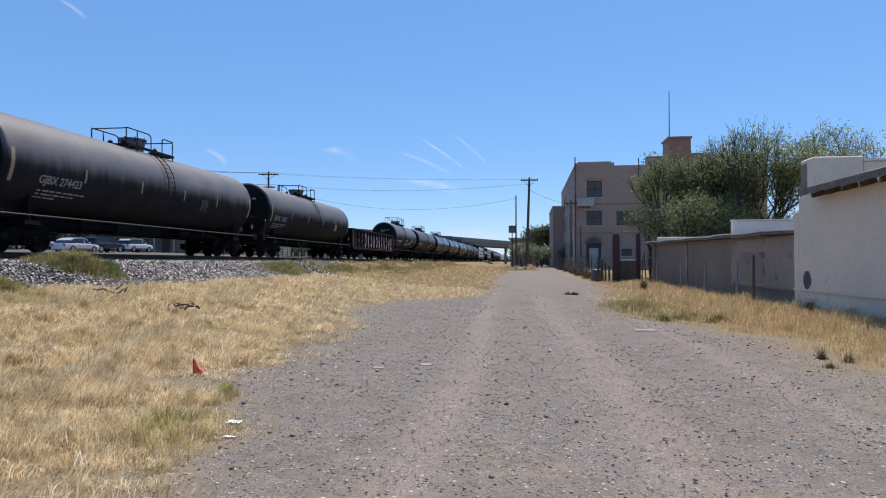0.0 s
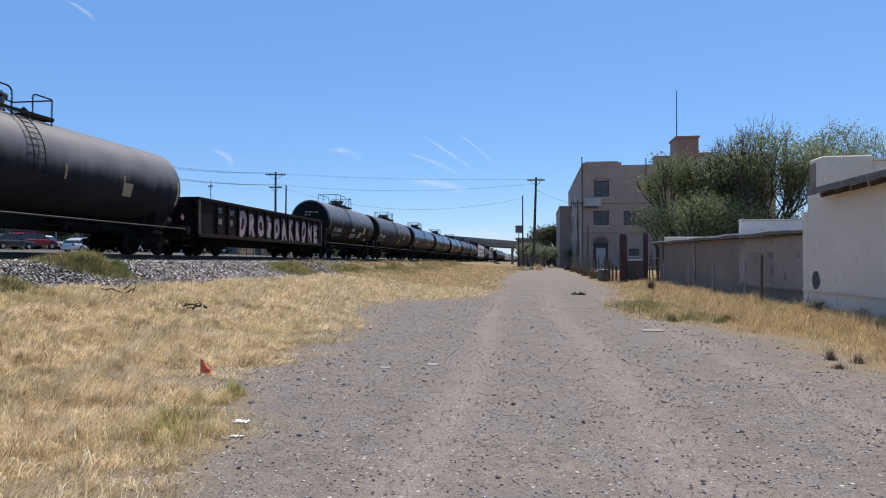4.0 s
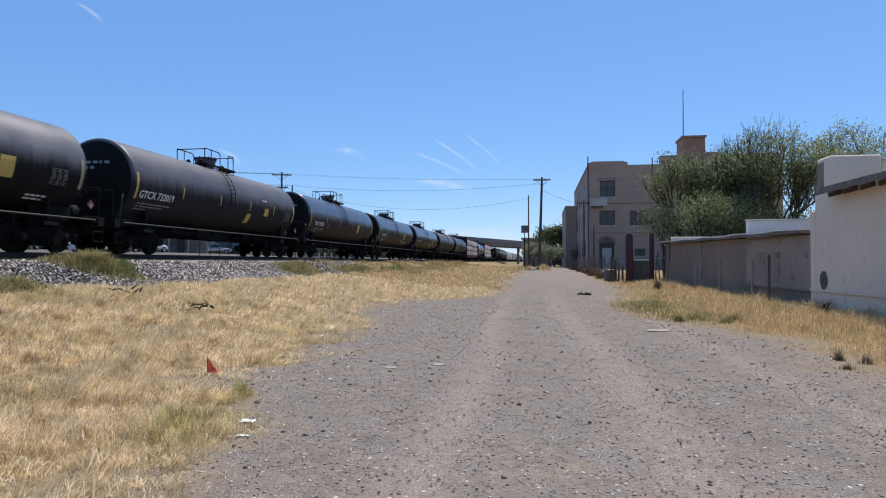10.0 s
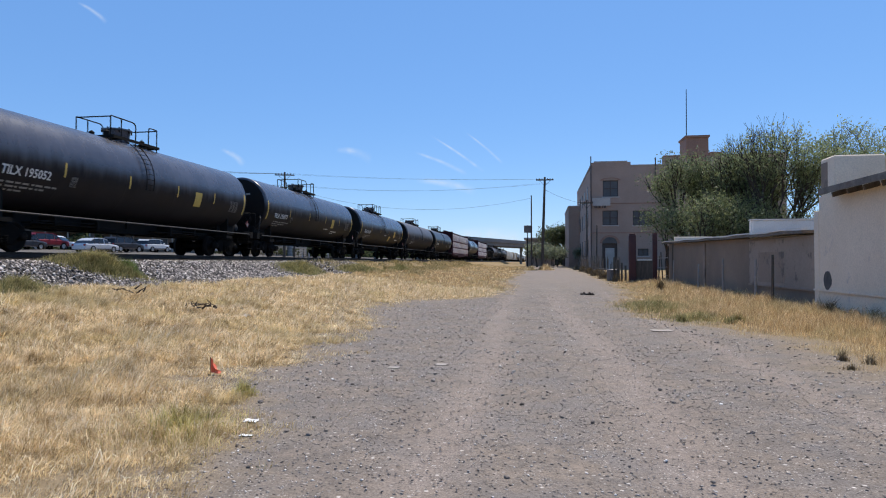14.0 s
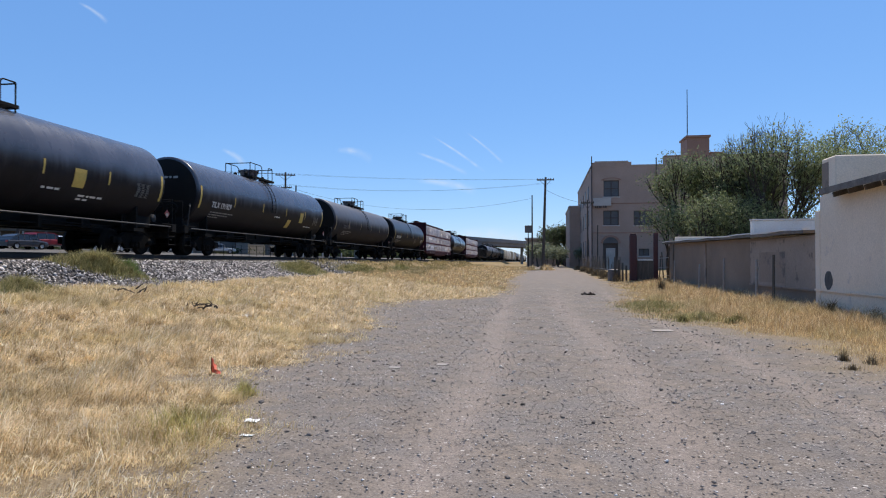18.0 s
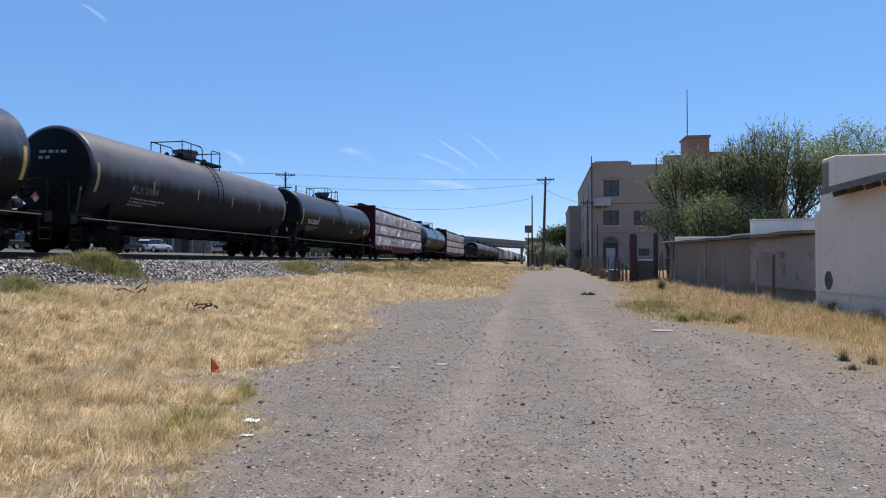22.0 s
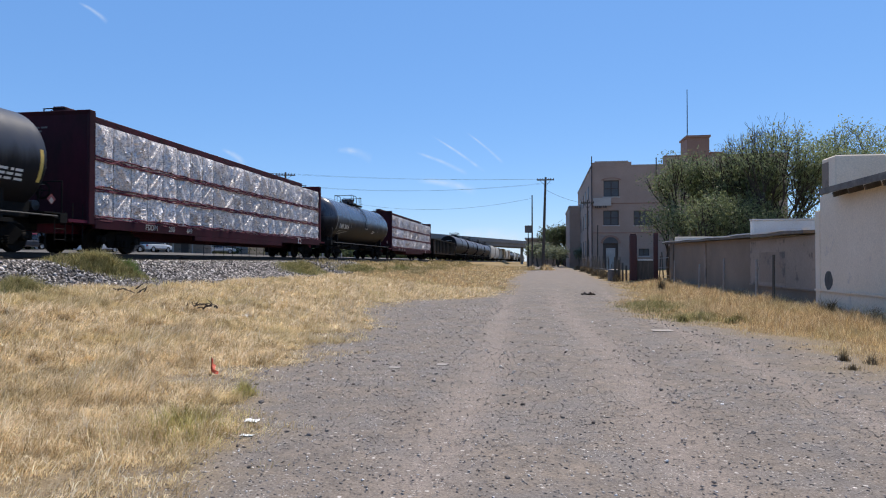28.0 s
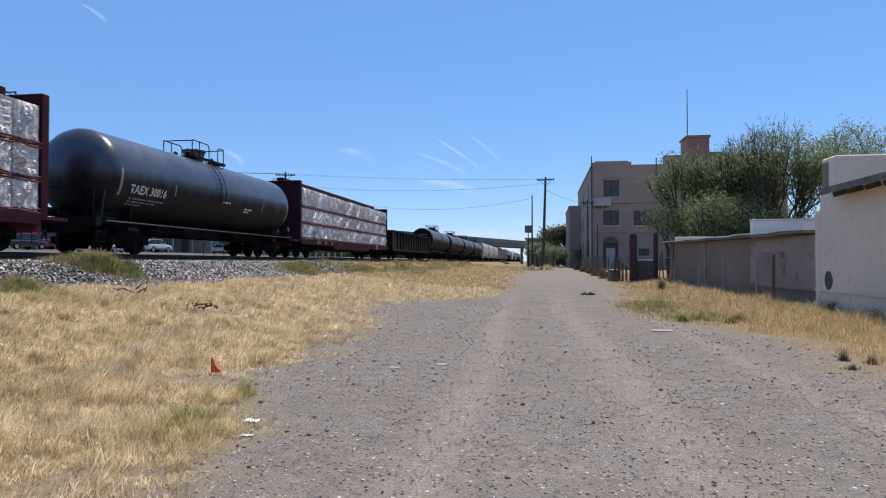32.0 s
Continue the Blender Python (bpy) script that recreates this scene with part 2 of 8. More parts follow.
def field_edge(y):
    """Where the dry grass of the railway side begins."""
    e = np.interp(y, [0, 3.7, 4.5, 5.4, 6.7, 7.0, 8, 8.8, 11.8, 14.9, 17.8, 23, 27, 36, 46, 68, 100, 400],
                  [-2.9, -2.65, -2.4, -2.65, -3.3, -4.0, -4.1, -3.6, -3.9, -4.1, -5.2, -5.0, -2.3, -1.7, -2.5, -1.9, -1.6, -1.6])
    return e + 0.12 * np.sin(y * 5.1) + 0.08 * np.sin(y * 11.7 + 1)


def verge_edge(y):
    """Where the weeds of the wall side begin."""
    e = np.interp(y, [0, 9.2, 10.4, 12.4, 14.4, 16.3, 17.8, 22.8, 31, 45, 78, 400], [4.9, 4.46, 4.2, 4.45, 4.04, 3.26, 2.5, 2.45, 3.65, 4.2, 3.4, 3.4])
    return e + 0.15 * np.sin(y * 3.1) + 0.08 * np.sin(y * 8.7 + 2)


def soil_material():
    m, nt, b = material("gravel_and_dry_soil")
    geo = nt.nodes.new("ShaderNodeNewGeometry")
    pos = geo.outputs["Position"]

    def nz(scale, detail=5, rough=0.6):
        return node(nt, "ShaderNodeTexNoise", {"Vector": pos, "Scale": scale, "Detail": detail, "Roughness": rough}).outputs["Fac"]
    big, mid, fine_ = nz(0.35, 4), nz(2.6, 6, 0.7), nz(60, 6, 0.75)
    track = mix(nt, ramp(nt, big, [(0.35, grey(0)), (0.65, grey(1))]), (0.202, 0.168, 0.139), (0.246, 0.201, 0.16))
    track = mix(nt, ramp(nt, mid, [(0.42, grey(0)), (0.68, grey(1))]), track, (0.15, 0.13, 0.113))
    patch = nz(1.15, 5, 0.65)
    track = mix(nt, ramp(nt, patch, [(0.46, grey(0)), (0.62, grey(0.75))]), track, (0.186, 0.168, 0.156))
    rut = nt.nodes.new("ShaderNodeAttribute")
    rut.attribute_name = "rut"
    track = mix(nt, mix(nt, 1.0, rut.outputs["Color"], ramp(nt, mid, [(0.3, grey(0.45)), (0.6, grey(1))]), "MULTIPLY"), track, (0.285, 0.235, 0.2))
    vor = node(nt, "ShaderNodeTexVoronoi", {"Vector": pos, "Scale": 34.0})
    peb = node(nt, "ShaderNodeTexVoronoi", {"Vector": pos, "Scale": 19.0})
    sep = nt.nodes.new("ShaderNodeSeparateColor")
    nt.links.new(peb.outputs["Color"], sep.inputs[0])
    near = ramp(nt, peb.outputs["Distance"], [(0.22, grey(1)), (0.34, grey(0))])
    some = ramp(nt, sep.outputs[0], [(0.5, grey(0)), (0.52, grey(1))])
    tone = ramp(nt, sep.outputs[1], [(0, (0.085, 0.074, 0.066)), (0.35, (0.16, 0.14, 0.124)), (0.7, (0.27, 0.238, 0.208)), (1, (0.58, 0.53, 0.48))])
    lumps = mix(nt, 1.0, near, some, "MULTIPLY")
    track = mix(nt, lumps, track, tone)
    grit = node(nt, "ShaderNodeTexVoronoi", {"Vector": pos, "Scale": 52.0})
    gsep = nt.nodes.new("ShaderNodeSeparateColor")
    nt.links.new(grit.outputs["Color"], gsep.inputs[0])
    spread = mix(nt, 1.0, ramp(nt, gsep.outputs[0], [(0.45, grey(0)), (0.47, grey(0.85))]), ramp(nt, patch, [(0.38, grey(0.3)), (0.55, grey(1))]), "MULTIPLY")
    track = mix(nt, mix(nt, 1.0, ramp(nt, grit.outputs["Distance"], [(0.25, grey(1)), (0.4, grey(0))]), spread, "MULTIPLY"), track,
                ramp(nt, gsep.outputs[2], [(0, (0.07, 0.062, 0.056)), (0.4, (0.15, 0.132, 0.118)), (0.75, (0.28, 0.25, 0.222)), (1, (0.62, 0.58, 0.53))]))
    track = mix(nt, 0.85, track, ramp(nt, fine_, [(0.25, grey(0.3)), (0.75, grey(1.65))]), "MULTIPLY")
    track = mix(nt, 0.6, track, ramp(nt, nz(9.0, 6, 0.75), [(0.3, grey(0.65)), (0.7, grey(1.3))]), "MULTIPLY")
    straw = mix(nt, ramp(nt, mid, [(0.3, grey(0)), (0.7, grey(1))]), (0.19, 0.135, 0.065), (0.36, 0.265, 0.135))
    straw = mix(nt, 0.6, straw, ramp(nt, fine_, [(0.2, grey(0.5)), (0.8, grey(1.4))]), "MULTIPLY")
    dry = nt.nodes.new("ShaderNodeAttribute")
    dry.attribute_name = "dry"
    col = mix(nt, dry.outputs["Color"], track, straw)
    bank = nt.nodes.new("ShaderNodeAttribute")
    bank.attribute_name = "bank"
    col = mix(nt, bank.outputs["Color"], col, mix(nt, ramp(nt, vor.outputs["Distance"], [(0.1, grey(0)), (0.5, grey(1))]), (0.36, 0.33, 0.31), (0.05, 0.045, 0.042)))
    street = nt.nodes.new("ShaderNodeAttribute")
    street.attribute_name = "street"
    col = mix(nt, street.outputs["Color"], col, mix(nt, mid, (0.1, 0.092, 0.084), (0.155, 0.142, 0.128)))
    nt.links.new(col, b.inputs["Base Color"])
    b.inputs["Roughness"].default_value = 0.95
    b.inputs["Specular IOR Level"].default_value = 0.2
    h = mix(nt, 0.4, mix(nt, 0.5, mix(nt, 0.5, fine_, nz(14.0, 5, 0.7)), vor.outputs["Distance"]), lumps)
    bp = node(nt, "ShaderNodeBump", {"Height": h, "Strength": 0.5, "Distance": 0.018})
    nt.links.new(bp.outputs[0], b.inputs["Normal"])
    return m


def steps(*runs):
    out = []
    for a, b, s in runs:
        out += list(np.arange(a, b - 1e-6, s))
    return np.array(out + [runs[-1][1]])


def build_ground():
    xs = steps((-3000, -200, 280), (-200, -60, 14), (-60, -20, 2), (-20, -11.8, 0.2), (-11.8, -5.5, 0.3), (-5.5, 6, 0.12), (6, 14, 0.5), (14, 60, 5), (60, 200, 20), (200, 3000, 280))
    ys = steps((-400, -20, 38), (-20, 2.5, 1.5), (2.5, 16, 0.14), (16, 34, 0.3), (34, 110, 1.2), (110, 400, 12), (400, 4500, 410))
    X, Y = np.meshgrid(xs, ys)
    Z = ground_z(X, Y)
    rut = np.zeros_like(X)
    for c, w in ((-0.95, 0.3), (0.95, 0.34), (2.9, 0.22)):
        line = c + 0.16 * np.sin(Y * 0.21) - 0.02 * np.maximum(Y - 10, 0) * (c < 2)
        rut = np.maximum(rut, 0.75 * np.exp(-((X - line) / w) ** 2))
    rut = np.maximum(rut * smooth((45 - Y) / 25), 0.4 * smooth((Y - 28) / 30))
    Z = Z - 0.02 * rut * (Y < 28)
    n, k = X.shape
    idx = np.arange(n * k).reshape(n, k)
    faces = np.stack([idx[:-1, :-1], idx[:-1, 1:], idx[1:, 1:], idx[1:, :-1]], -1).reshape(-1, 4)
    me = fast_mesh("ground", np.stack([X, Y, Z], -1).reshape(-1, 3), faces, soil_material(), True)
    fade = 1.3
    jig = 0.3 * wob(X * 2.3, Y * 2.1) + 0.25 * wob(X * 6.1, Y * 5.3)
    dry = np.maximum(smooth((field_edge(Y) - 0.35 - X + jig) / fade * 0.5 + 0.5), smooth((X - 0.45 - verge_edge(Y) + jig) / fade * 0.5 + 0.5))
    bank = smooth((bank_toe(Y) - X) / 0.25) * smooth((X + 19.6) / 0.4) * (1 - smooth((Y - 33) / 12) * (X > -14.6))
    street = smooth((-X - 20) / 1.5) * (np.abs(Y) < 260) * smooth((X + 140) / 20)
    for name, a in (("dry", dry * (1 - bank)), ("bank", bank), ("street", street), ("rut", rut)):
        at = me.attributes.new(name, "FLOAT_COLOR", "POINT")
        at.data.foreach_set("color", np.repeat(a.ravel()[:, None], 4, 1).astype(np.float32).ravel())
    tagged(new("ground", me), "dusty gravel track between dry grass verges beside a railway bank", "ground", kind="structure")


# ---- scattered stones and grass ----
RNG = np.random.default_rng(7)


def stones(name, x, y, size, mat, label, category, flat=0.6, sink=0.25, ico=False, lift=0.0):
    """Loose stones, each a dented little body of its own."""
    bm = bmesh.new()
    if ico:
        bmesh.ops.create_icosphere(bm, subdivisions=1, radius=1)
        v = np.array([p.co[:] for p in bm.verts])
        f = np.array([[q.index for q in t.verts] for t in bm.faces])
    else:
        v = np.array([(1, 0, 0), (-1, 0, 0), (0, 1, 0), (0, -1, 0), (0, 0, 1), (0, 0, -1)], float)
        f = np.array([(0, 2, 4), (2, 1, 4), (1, 3, 4), (3, 0, 4), (2, 0, 5), (1, 2, 5), (3, 1, 5), (0, 3, 5)])
    bm.free()
    n, k = len(x), len(v)
    ang = RNG.uniform(0, 6.283, n)
    sx, sy, sz = size * RNG.uniform(0.7, 1.3, n), size * RNG.uniform(0.7, 1.3, n), size * flat * RNG.uniform(0.7, 1.2, n)
    V = v[None] * RNG.uniform(0.7, 1.25, (n, k, 1)) + RNG.uniform(-0.15, 0.15, (n, k, 3))
    tilt = RNG.uniform(-0.5, 0.5, n)
    V = V * np.stack([sx, sy, sz], -1)[:, None]
    zt = V[:, :, 2] + V[:, :, 0] * np.sin(tilt)[:, None]
    xr = V[:, :, 0] * np.cos(ang)[:, None] - V[:, :, 1] * np.sin(ang)[:, None]
    yr = V[:, :, 0] * np.sin(ang)[:, None] + V[:, :, 1] * np.cos(ang)[:, None]
    z = ground_z(x, y) + sz * (1 - sink) * 0.6 + lift
    P = np.stack([xr + x[:, None], yr + y[:, None], zt + z[:, None]], -1).reshape(-1, 3)
    F = (f[None] + (np.arange(n) * k)[:, None, None]).reshape(-1, 3)
    return tagged(new(name, fast_mesh(name, P, F, mat)), label, category, kind="stuff")


def stone_material(name, tones):
    m, nt, b = material(name)
    geo = nt.nodes.new("ShaderNodeNewGeometry")
    c = ramp(nt, geo.outputs["Random Per Island"], tones)
    g = noise_tex(nt, 60, 4)
    nt.links.new(mix(nt, 0.6, c, ramp(nt, g, [(0.2, grey(0.6)), (0.8, grey(1.3))]), "MULTIPLY"), b.inputs["Base Color"])
    b.inputs["Roughness"].default_value = 0.9
    return m


def blades(name, x, y, height, width, mat, label, category, lean=0.5, wind=(0.3, -0.2), z=None, kind="stuff"):
    """Grass: each blade two bent segments from its root."""
    n = len(x)
    z = ground_z(x, y) - 0.01 if z is None else z
    a = RNG.uniform(0, 6.283, n)
    tip = np.stack([np.cos(a), np.sin(a)], -1) * (lean * RNG.uniform(0.2, 1.0, n))[:, None] + np.array(wind) * RNG.uniform(0.4, 1.3, (n, 1))
    face = RNG.uniform(0, 6.283, n)
    s = np.stack([np.cos(face), np.sin(face), np.zeros(n)], -1) * (width / 2)[:, None]
    root = np.stack([x, y, z], -1)
    mid = root + np.concatenate([tip * 0.33 * height[:, None], (height * 0.6)[:, None]], 1)
    up = np.sqrt(np.clip(1 - (tip ** 2).sum(1) * 0.35, 0.15, 1))
    top = root + np.concatenate([tip * height[:, None], (height * up)[:, None]], 1)
    P = np.stack([root - s, root + s, mid - s * 0.75, mid + s * 0.75, top], 1).reshape(-1, 3)
    f = np.array([(0, 1, 3), (0, 3, 2), (2, 3, 4)])
    F = (f[None] + (np.arange(n) * 5)[:, None, None]).reshape(-1, 3)
    return tagged(new(name, fast_mesh(name, P, F, mat)), label, category, kind=kind)


def grass_material(name, tones, patch, through=0.35):
    m, nt, b = material(name)
    geo = nt.nodes.new("ShaderNodeNewGeometry")
    c = ramp(nt, geo.outputs["Random Per Island"], tones)
    n = node(nt, "ShaderNodeTexNoise", {"Vector": geo.outputs["Position"], "Scale": 0.55, "Detail": 4.0, "Roughness": 0.6}).outputs["Fac"]
    c = mix(nt, ramp(nt, n, [(0.5, grey(0)), (0.7, grey(0.85))]), c, patch)
    n2 = node(nt, "ShaderNodeTexNoise", {"Vector": geo.outputs["Position"], "Scale": 3.6, "Detail": 6.0, "Roughness": 0.68}).outputs["Fac"]
    c = mix(nt, 1.0, c, ramp(nt, n2, [(0.34, (0.47, 0.41, 0.31)), (0.5, (1.0, 1.0, 0.97)), (0.7, (1.48, 1.5, 1.46))]), "MULTIPLY")
    nt.links.new(c, b.inputs["Base Color"])
    b.inputs["Roughness"].default_value = 0.6
    b.inputs["Specular IOR Level"].default_value = 0.3
    tr = node(nt, "ShaderNodeBsdfTranslucent", {"Color": c})
    ms = node(nt, "ShaderNodeMixShader", {0: through, 1: b.outputs[0], 2: tr.outputs[0]})
    nt.links.new(ms.outputs[0], nt.nodes["Material Output"].inputs[0])
    return m


def scatter(count, x0, x1, y0, y1, keep, near=None):
    x, y = RNG.uniform(x0, x1, count), RNG.uniform(y0, y1, count)
    ok = keep(x, y)
    if near is not None:
        d = np.hypot(x, y)
        ok &= RNG.uniform(0, 1, count) < np.minimum(1, (near / d) ** 1.7)
    return x[ok], y[ok]


def in_view(x, y, margin=3.0):
    """The wedge of ground before the lens, with a margin."""
    a = np.degrees(np.arctan2(-x, y)) - 9
    return (np.abs(a) < 37 + margin) & (y > 2.5)


# ---- railway ----
def build_track():
    y0, y1 = -60.0, 900.0
    for x, in ((TRACK + 0.755,), (TRACK - 0.755,)):
        bm = bmesh.new()
        prof = [(-0.07, -0.18), (0.07, -0.18), (0.07, -0.165), (0.012, -0.14), (0.012, -0.045), (0.037, -0.035), (0.037, -0.006), (0.028, 0), (-0.028, 0), (-0.037, -0.006), (-0.037, -0.035), (-0.012, -0.045), (-0.012, -0.14), (-0.07, -0.165)]
        a = [bm.verts.new((x + u, y0, RAIL + v)) for u, v in prof]
        b = [bm.verts.new((x + u, y1, RAIL + v)) for u, v in prof]
        for i in range(len(prof)):
            j = (i + 1) % len(prof)
            bm.faces.new((a[i], a[j], b[j], b[i]))
        bm.faces.new(a[::-1])
        bm.faces.new(b)
        bmesh.ops.recalc_face_normals(bm, faces=bm.faces[:])
        rail = part("rail", bm, M_RAILHEAD)
        s = 1 if x > TRACK else -1
        bar = None
        for k in range(11):
            for side in (-1, 1):
                m = pose(x + side * 0.03, 8 + k * 11.9 + (5.9 if s > 0 else 0), RAIL - 0.092)
                if bar is None:
                    bar = part("joint_bar", boxes((-0.016, 0.016, -0.45, 0.45, -0.045, 0.04), bevel=0.006), M_RAILHEAD, rail)
                    bar.matrix_basis = m
                else:
                    share("joint_bar", bar.data, rail, m)
        tagged(rail, "rusty brown steel rail with a worn running head", "rail", "rails of the track")
    bm = boxes((-1.3, 1.3, -0.11, 0.11, -0.17, 0.0), bevel=0.012)
    m_tie = surface("weathered_tie_wood", (0.018, 0.014, 0.011), (0.045, 0.034, 0.026), 0.9, 0, 3, 26, 0.4, vary=0.3)
    track = empty("railway_ties")
    me = None
    for i in range(150):
        y = 6 + i * 0.52
        m = pose(TRACK + RNG.uniform(-0.03, 0.03), y, RAIL - 0.182, 0, 0, RNG.uniform(-1.5, 1.5))
        if me is None:
            ob = part("tie", bm, m_tie, track)
            ob.matrix_basis = m
            me = ob.data
        else:
            share("tie", me, track, m)
    tagged(track, "dark creosoted wooden ties half buried in ballast", "railway ties")
    # darkened ballast fill: the shade along the rails is put into its colour
    bed = surface("shaded_dark_ballast", (0.016, 0.013, 0.011), (0.05, 0.042, 0.036), 0.95, 0, 4, 30, 0.5, ((0.1, 0.085, 0.075), 0.66), spec=0.1)
    bm = bmesh.new()
    rows = []
    for i in range(461):
        y = -60 + i
        k = 0.012 * math.sin(i * 2.3) + 0.01 * math.sin(i * 5.1)
        rows.append([bm.verts.new((TRACK + u, y, z + k * (z > 1.5))) for u, z in ((-1.75, 1.4), (-1.45, 1.6), (1.45 + k, 1.605), (1.62 + k, 1.4))])
    for a, b in zip(rows, rows[1:]):
        for k in range(3):
            bm.faces.new((a[k], b[k], b[k + 1], a[k + 1]))
    bmesh.ops.recalc_face_normals(bm, faces=bm.faces[:])
    tagged(part("track_bed", bm, bed), "ballast between the rails, darkened for its shade", "track bed", kind="structure")
    bm = bmesh.new()
    for i in range(700):
        box(bm, TRACK - 1.3, TRACK + 1.3, 84 + i * 0.52 - 0.11, 84 + i * 0.52 + 0.11, RAIL - 0.35, RAIL - 0.182)
    tagged(part("far_tie_row", bm, m_tie), "distant row of dark wooden railway ties", "railway ties", kind="stuff")


def truck_parts():
    """Meshes of a freight truck: bolster, side frame, spring nest, wheelset."""
    bm = boxes((-1.15, 1.15, -0.22, 0.22, 0.42, 0.68), (-0.35, 0.35, -0.3, 0.3, 0.68, 0.8), bevel=0.02)
    bolster = part("bolster", bm, M_TRUCK)
    bm = bmesh.new()
    outline = [(-1.2, 0.36), (-1.2, 0.62), (-0.8, 0.64), (-0.5, 0.8), (0.5, 0.8), (0.8, 0.64), (1.2, 0.62), (1.2, 0.36), (1.06, 0.36), (1.0, 0.5), (0.8, 0.5), (0.5, 0.2), (-0.5, 0.2), (-0.8, 0.5), (-1.0, 0.5), (-1.06, 0.36)]
    a = [bm.verts.new((0.98, y, z)) for y, z in outline]
    b = [bm.verts.new((1.12, y, z)) for y, z in outline]
    bm.faces.new(a[::-1])
    bm.faces.new(b)
    for i in range(len(outline)):
        j = (i + 1) % len(outline)
        bm.faces.new((a[i], a[j], b[j], b[i]))
    bmesh.ops.recalc_face_normals(bm, faces=bm.faces[:])
    bmesh.ops.bevel(bm, geom=[e for e in bm.edges if abs(e.verts[0].co.x - e.verts[1].co.x) < 0.01], offset=0.015, segments=1, affect="EDGES")
    frame_ = part("side_frame", bm, M_TRUCK)
    bm = bmesh.new()
    for y in (-0.2, 0, 0.2):
        for i in range(5):
            lathe(bm, [(0.24 + i * 0.045, 0.085), (0.262 + i * 0.045, 0.1), (0.28 + i * 0.045, 0.085)], "z", 10, (1.13, y, 0))
    springs = part("spring_nest", bm, M_TRUCK)
    bm = bmesh.new()
    r = 0.457
    for s in (1, -1):
        lathe(bm, [(s * 0.62, 0.09), (s * 0.66, 0.14), (s * 0.70, 0.36), (s * 0.675, 0.4), (s * 0.675, r + 0.025), (s * 0.70, r + 0.025), (s * 0.72, r), (s * 0.815, r - 0.006), (s * 0.815, 0.39), (s * 0.77, 0.36), (s * 0.79, 0.15), (s * 0.83, 0.11), (s * 0.83, 0.085)], "x", 28)
        lathe(bm, [(s * 0.95, 0.085), (s * 0.95, 0.13), (s * 1.15, 0.13), (s * 1.17, 0.11), (s * 1.17, 0.0)], "x", 16)
        for k in range(3):
            w = k * 2.094
            rod(bm, (s * 1.165, 0.065 * math.cos(w), 0.065 * math.sin(w)), (s * 1.19, 0.065 * math.cos(w), 0.065 * math.sin(w)), 0.02, 0.02, 6)
    rod(bm, (-0.98, 0, 0), (0.98, 0, 0), 0.08, 0.08, 12)
    wheels = part("wheelset", bm, M_WHEEL)
    wheels.data.shade_smooth()
    return [(o.name, o.data, bpy.data.objects.remove(o))[:2] for o in (bolster, frame_, springs, wheels)]


TRUCK = None
WHEELSETS = []


def add_truck(car, y):
    (n0, bo), (n1, fr), (n2, sp), (n3, wh) = TRUCK
    tr = share("truck", bo, car, pose(0, y, 0))
    share("side_frame", fr, tr, pose(0, 0, 0))
    share("side_frame", fr, tr, pose(0, 0, 0, 0, 0, 180))
    share("spring_nest", sp, tr, pose(0, 0, 0))["kind"] = "stuff"
    for s in (-0.89, 0.89):
        WHEELSETS.append(share("wheelset", wh, tr, pose(0, s, 0.457)))


def add_couplers(car, half, mat):
    bm = bmesh.new()
    box(bm, -0.07, 0.07, half - 0.25, half + 0.12, 0.8, 0.95, 0.015)
    box(bm, -0.15, 0.13, half + 0.1, half + 0.36, 0.74, 1.01, 0.04)
    box(bm, 0.02, 0.15, half + 0.3, half + 0.46, 0.76, 0.99, 0.03)
    a = part("coupler", bm, M_TRUCK, car)
    b = share("coupler", a.data, car, pose(0, 0, 0, 0, 0, 180))
    bm = bmesh.new()
    pts = [(0.3, half - 0.1, 0.85), (0.32, half + 0.15, 0.66), (0.25, half + 0.35, 0.5), (0.12, half + 0.5, 0.44)]
    pipe(bm, pts, 0.028)
    a = part("air_hose", bm, M_STEEL, car)
    share("air_hose", a.data, car, pose(0, 0, 0, 0, 0, 180))


def wrapped(bm, y0, z0, R, zc, side=1, lift=0.007):
    """Lay a flat sheet (x reading, y up) on the flank of a tank."""
    f0 = math.asin(max(-1, min(1, (z0 - zc) / R)))
    for v in bm.verts:
        f = f0 + v.co.y / R
        y = y0 + v.co.x if side > 0 else y0 - v.co.x
        v.co = (side * (R + lift) * math.cos(f), y, zc + (R + lift) * math.sin(f))
    return bm


def sheet(w, h, ny=5):
    bm = bmesh.new()
    rows = [[bm.verts.new((x, -h / 2 + h * i / ny, 0)) for x in (0, w)] for i in range(ny + 1)]
    for a, b in zip(rows, rows[1:]):
        bm.faces.new((a[0], a[1], b[1], b[0]))
    return bm


def bars(lines, pitch, height, seed):
    """Rows of short bars where small print stands too small to read."""
    rnd = random.Random(seed)
    bm = bmesh.new()
    for i, length in enumerate(lines):
        x = 0.0
        while x < length:
            w = rnd.uniform(0.1, 0.3)
            y = -i * pitch
            q = [bm.verts.new(c) for c in ((x, y, 0), (x + w, y, 0), (x + w, y + height, 0), (x, y + height, 0))]
            bm.faces.new(q)
            x += w + rnd.uniform(0.04, 0.1)
    return bm


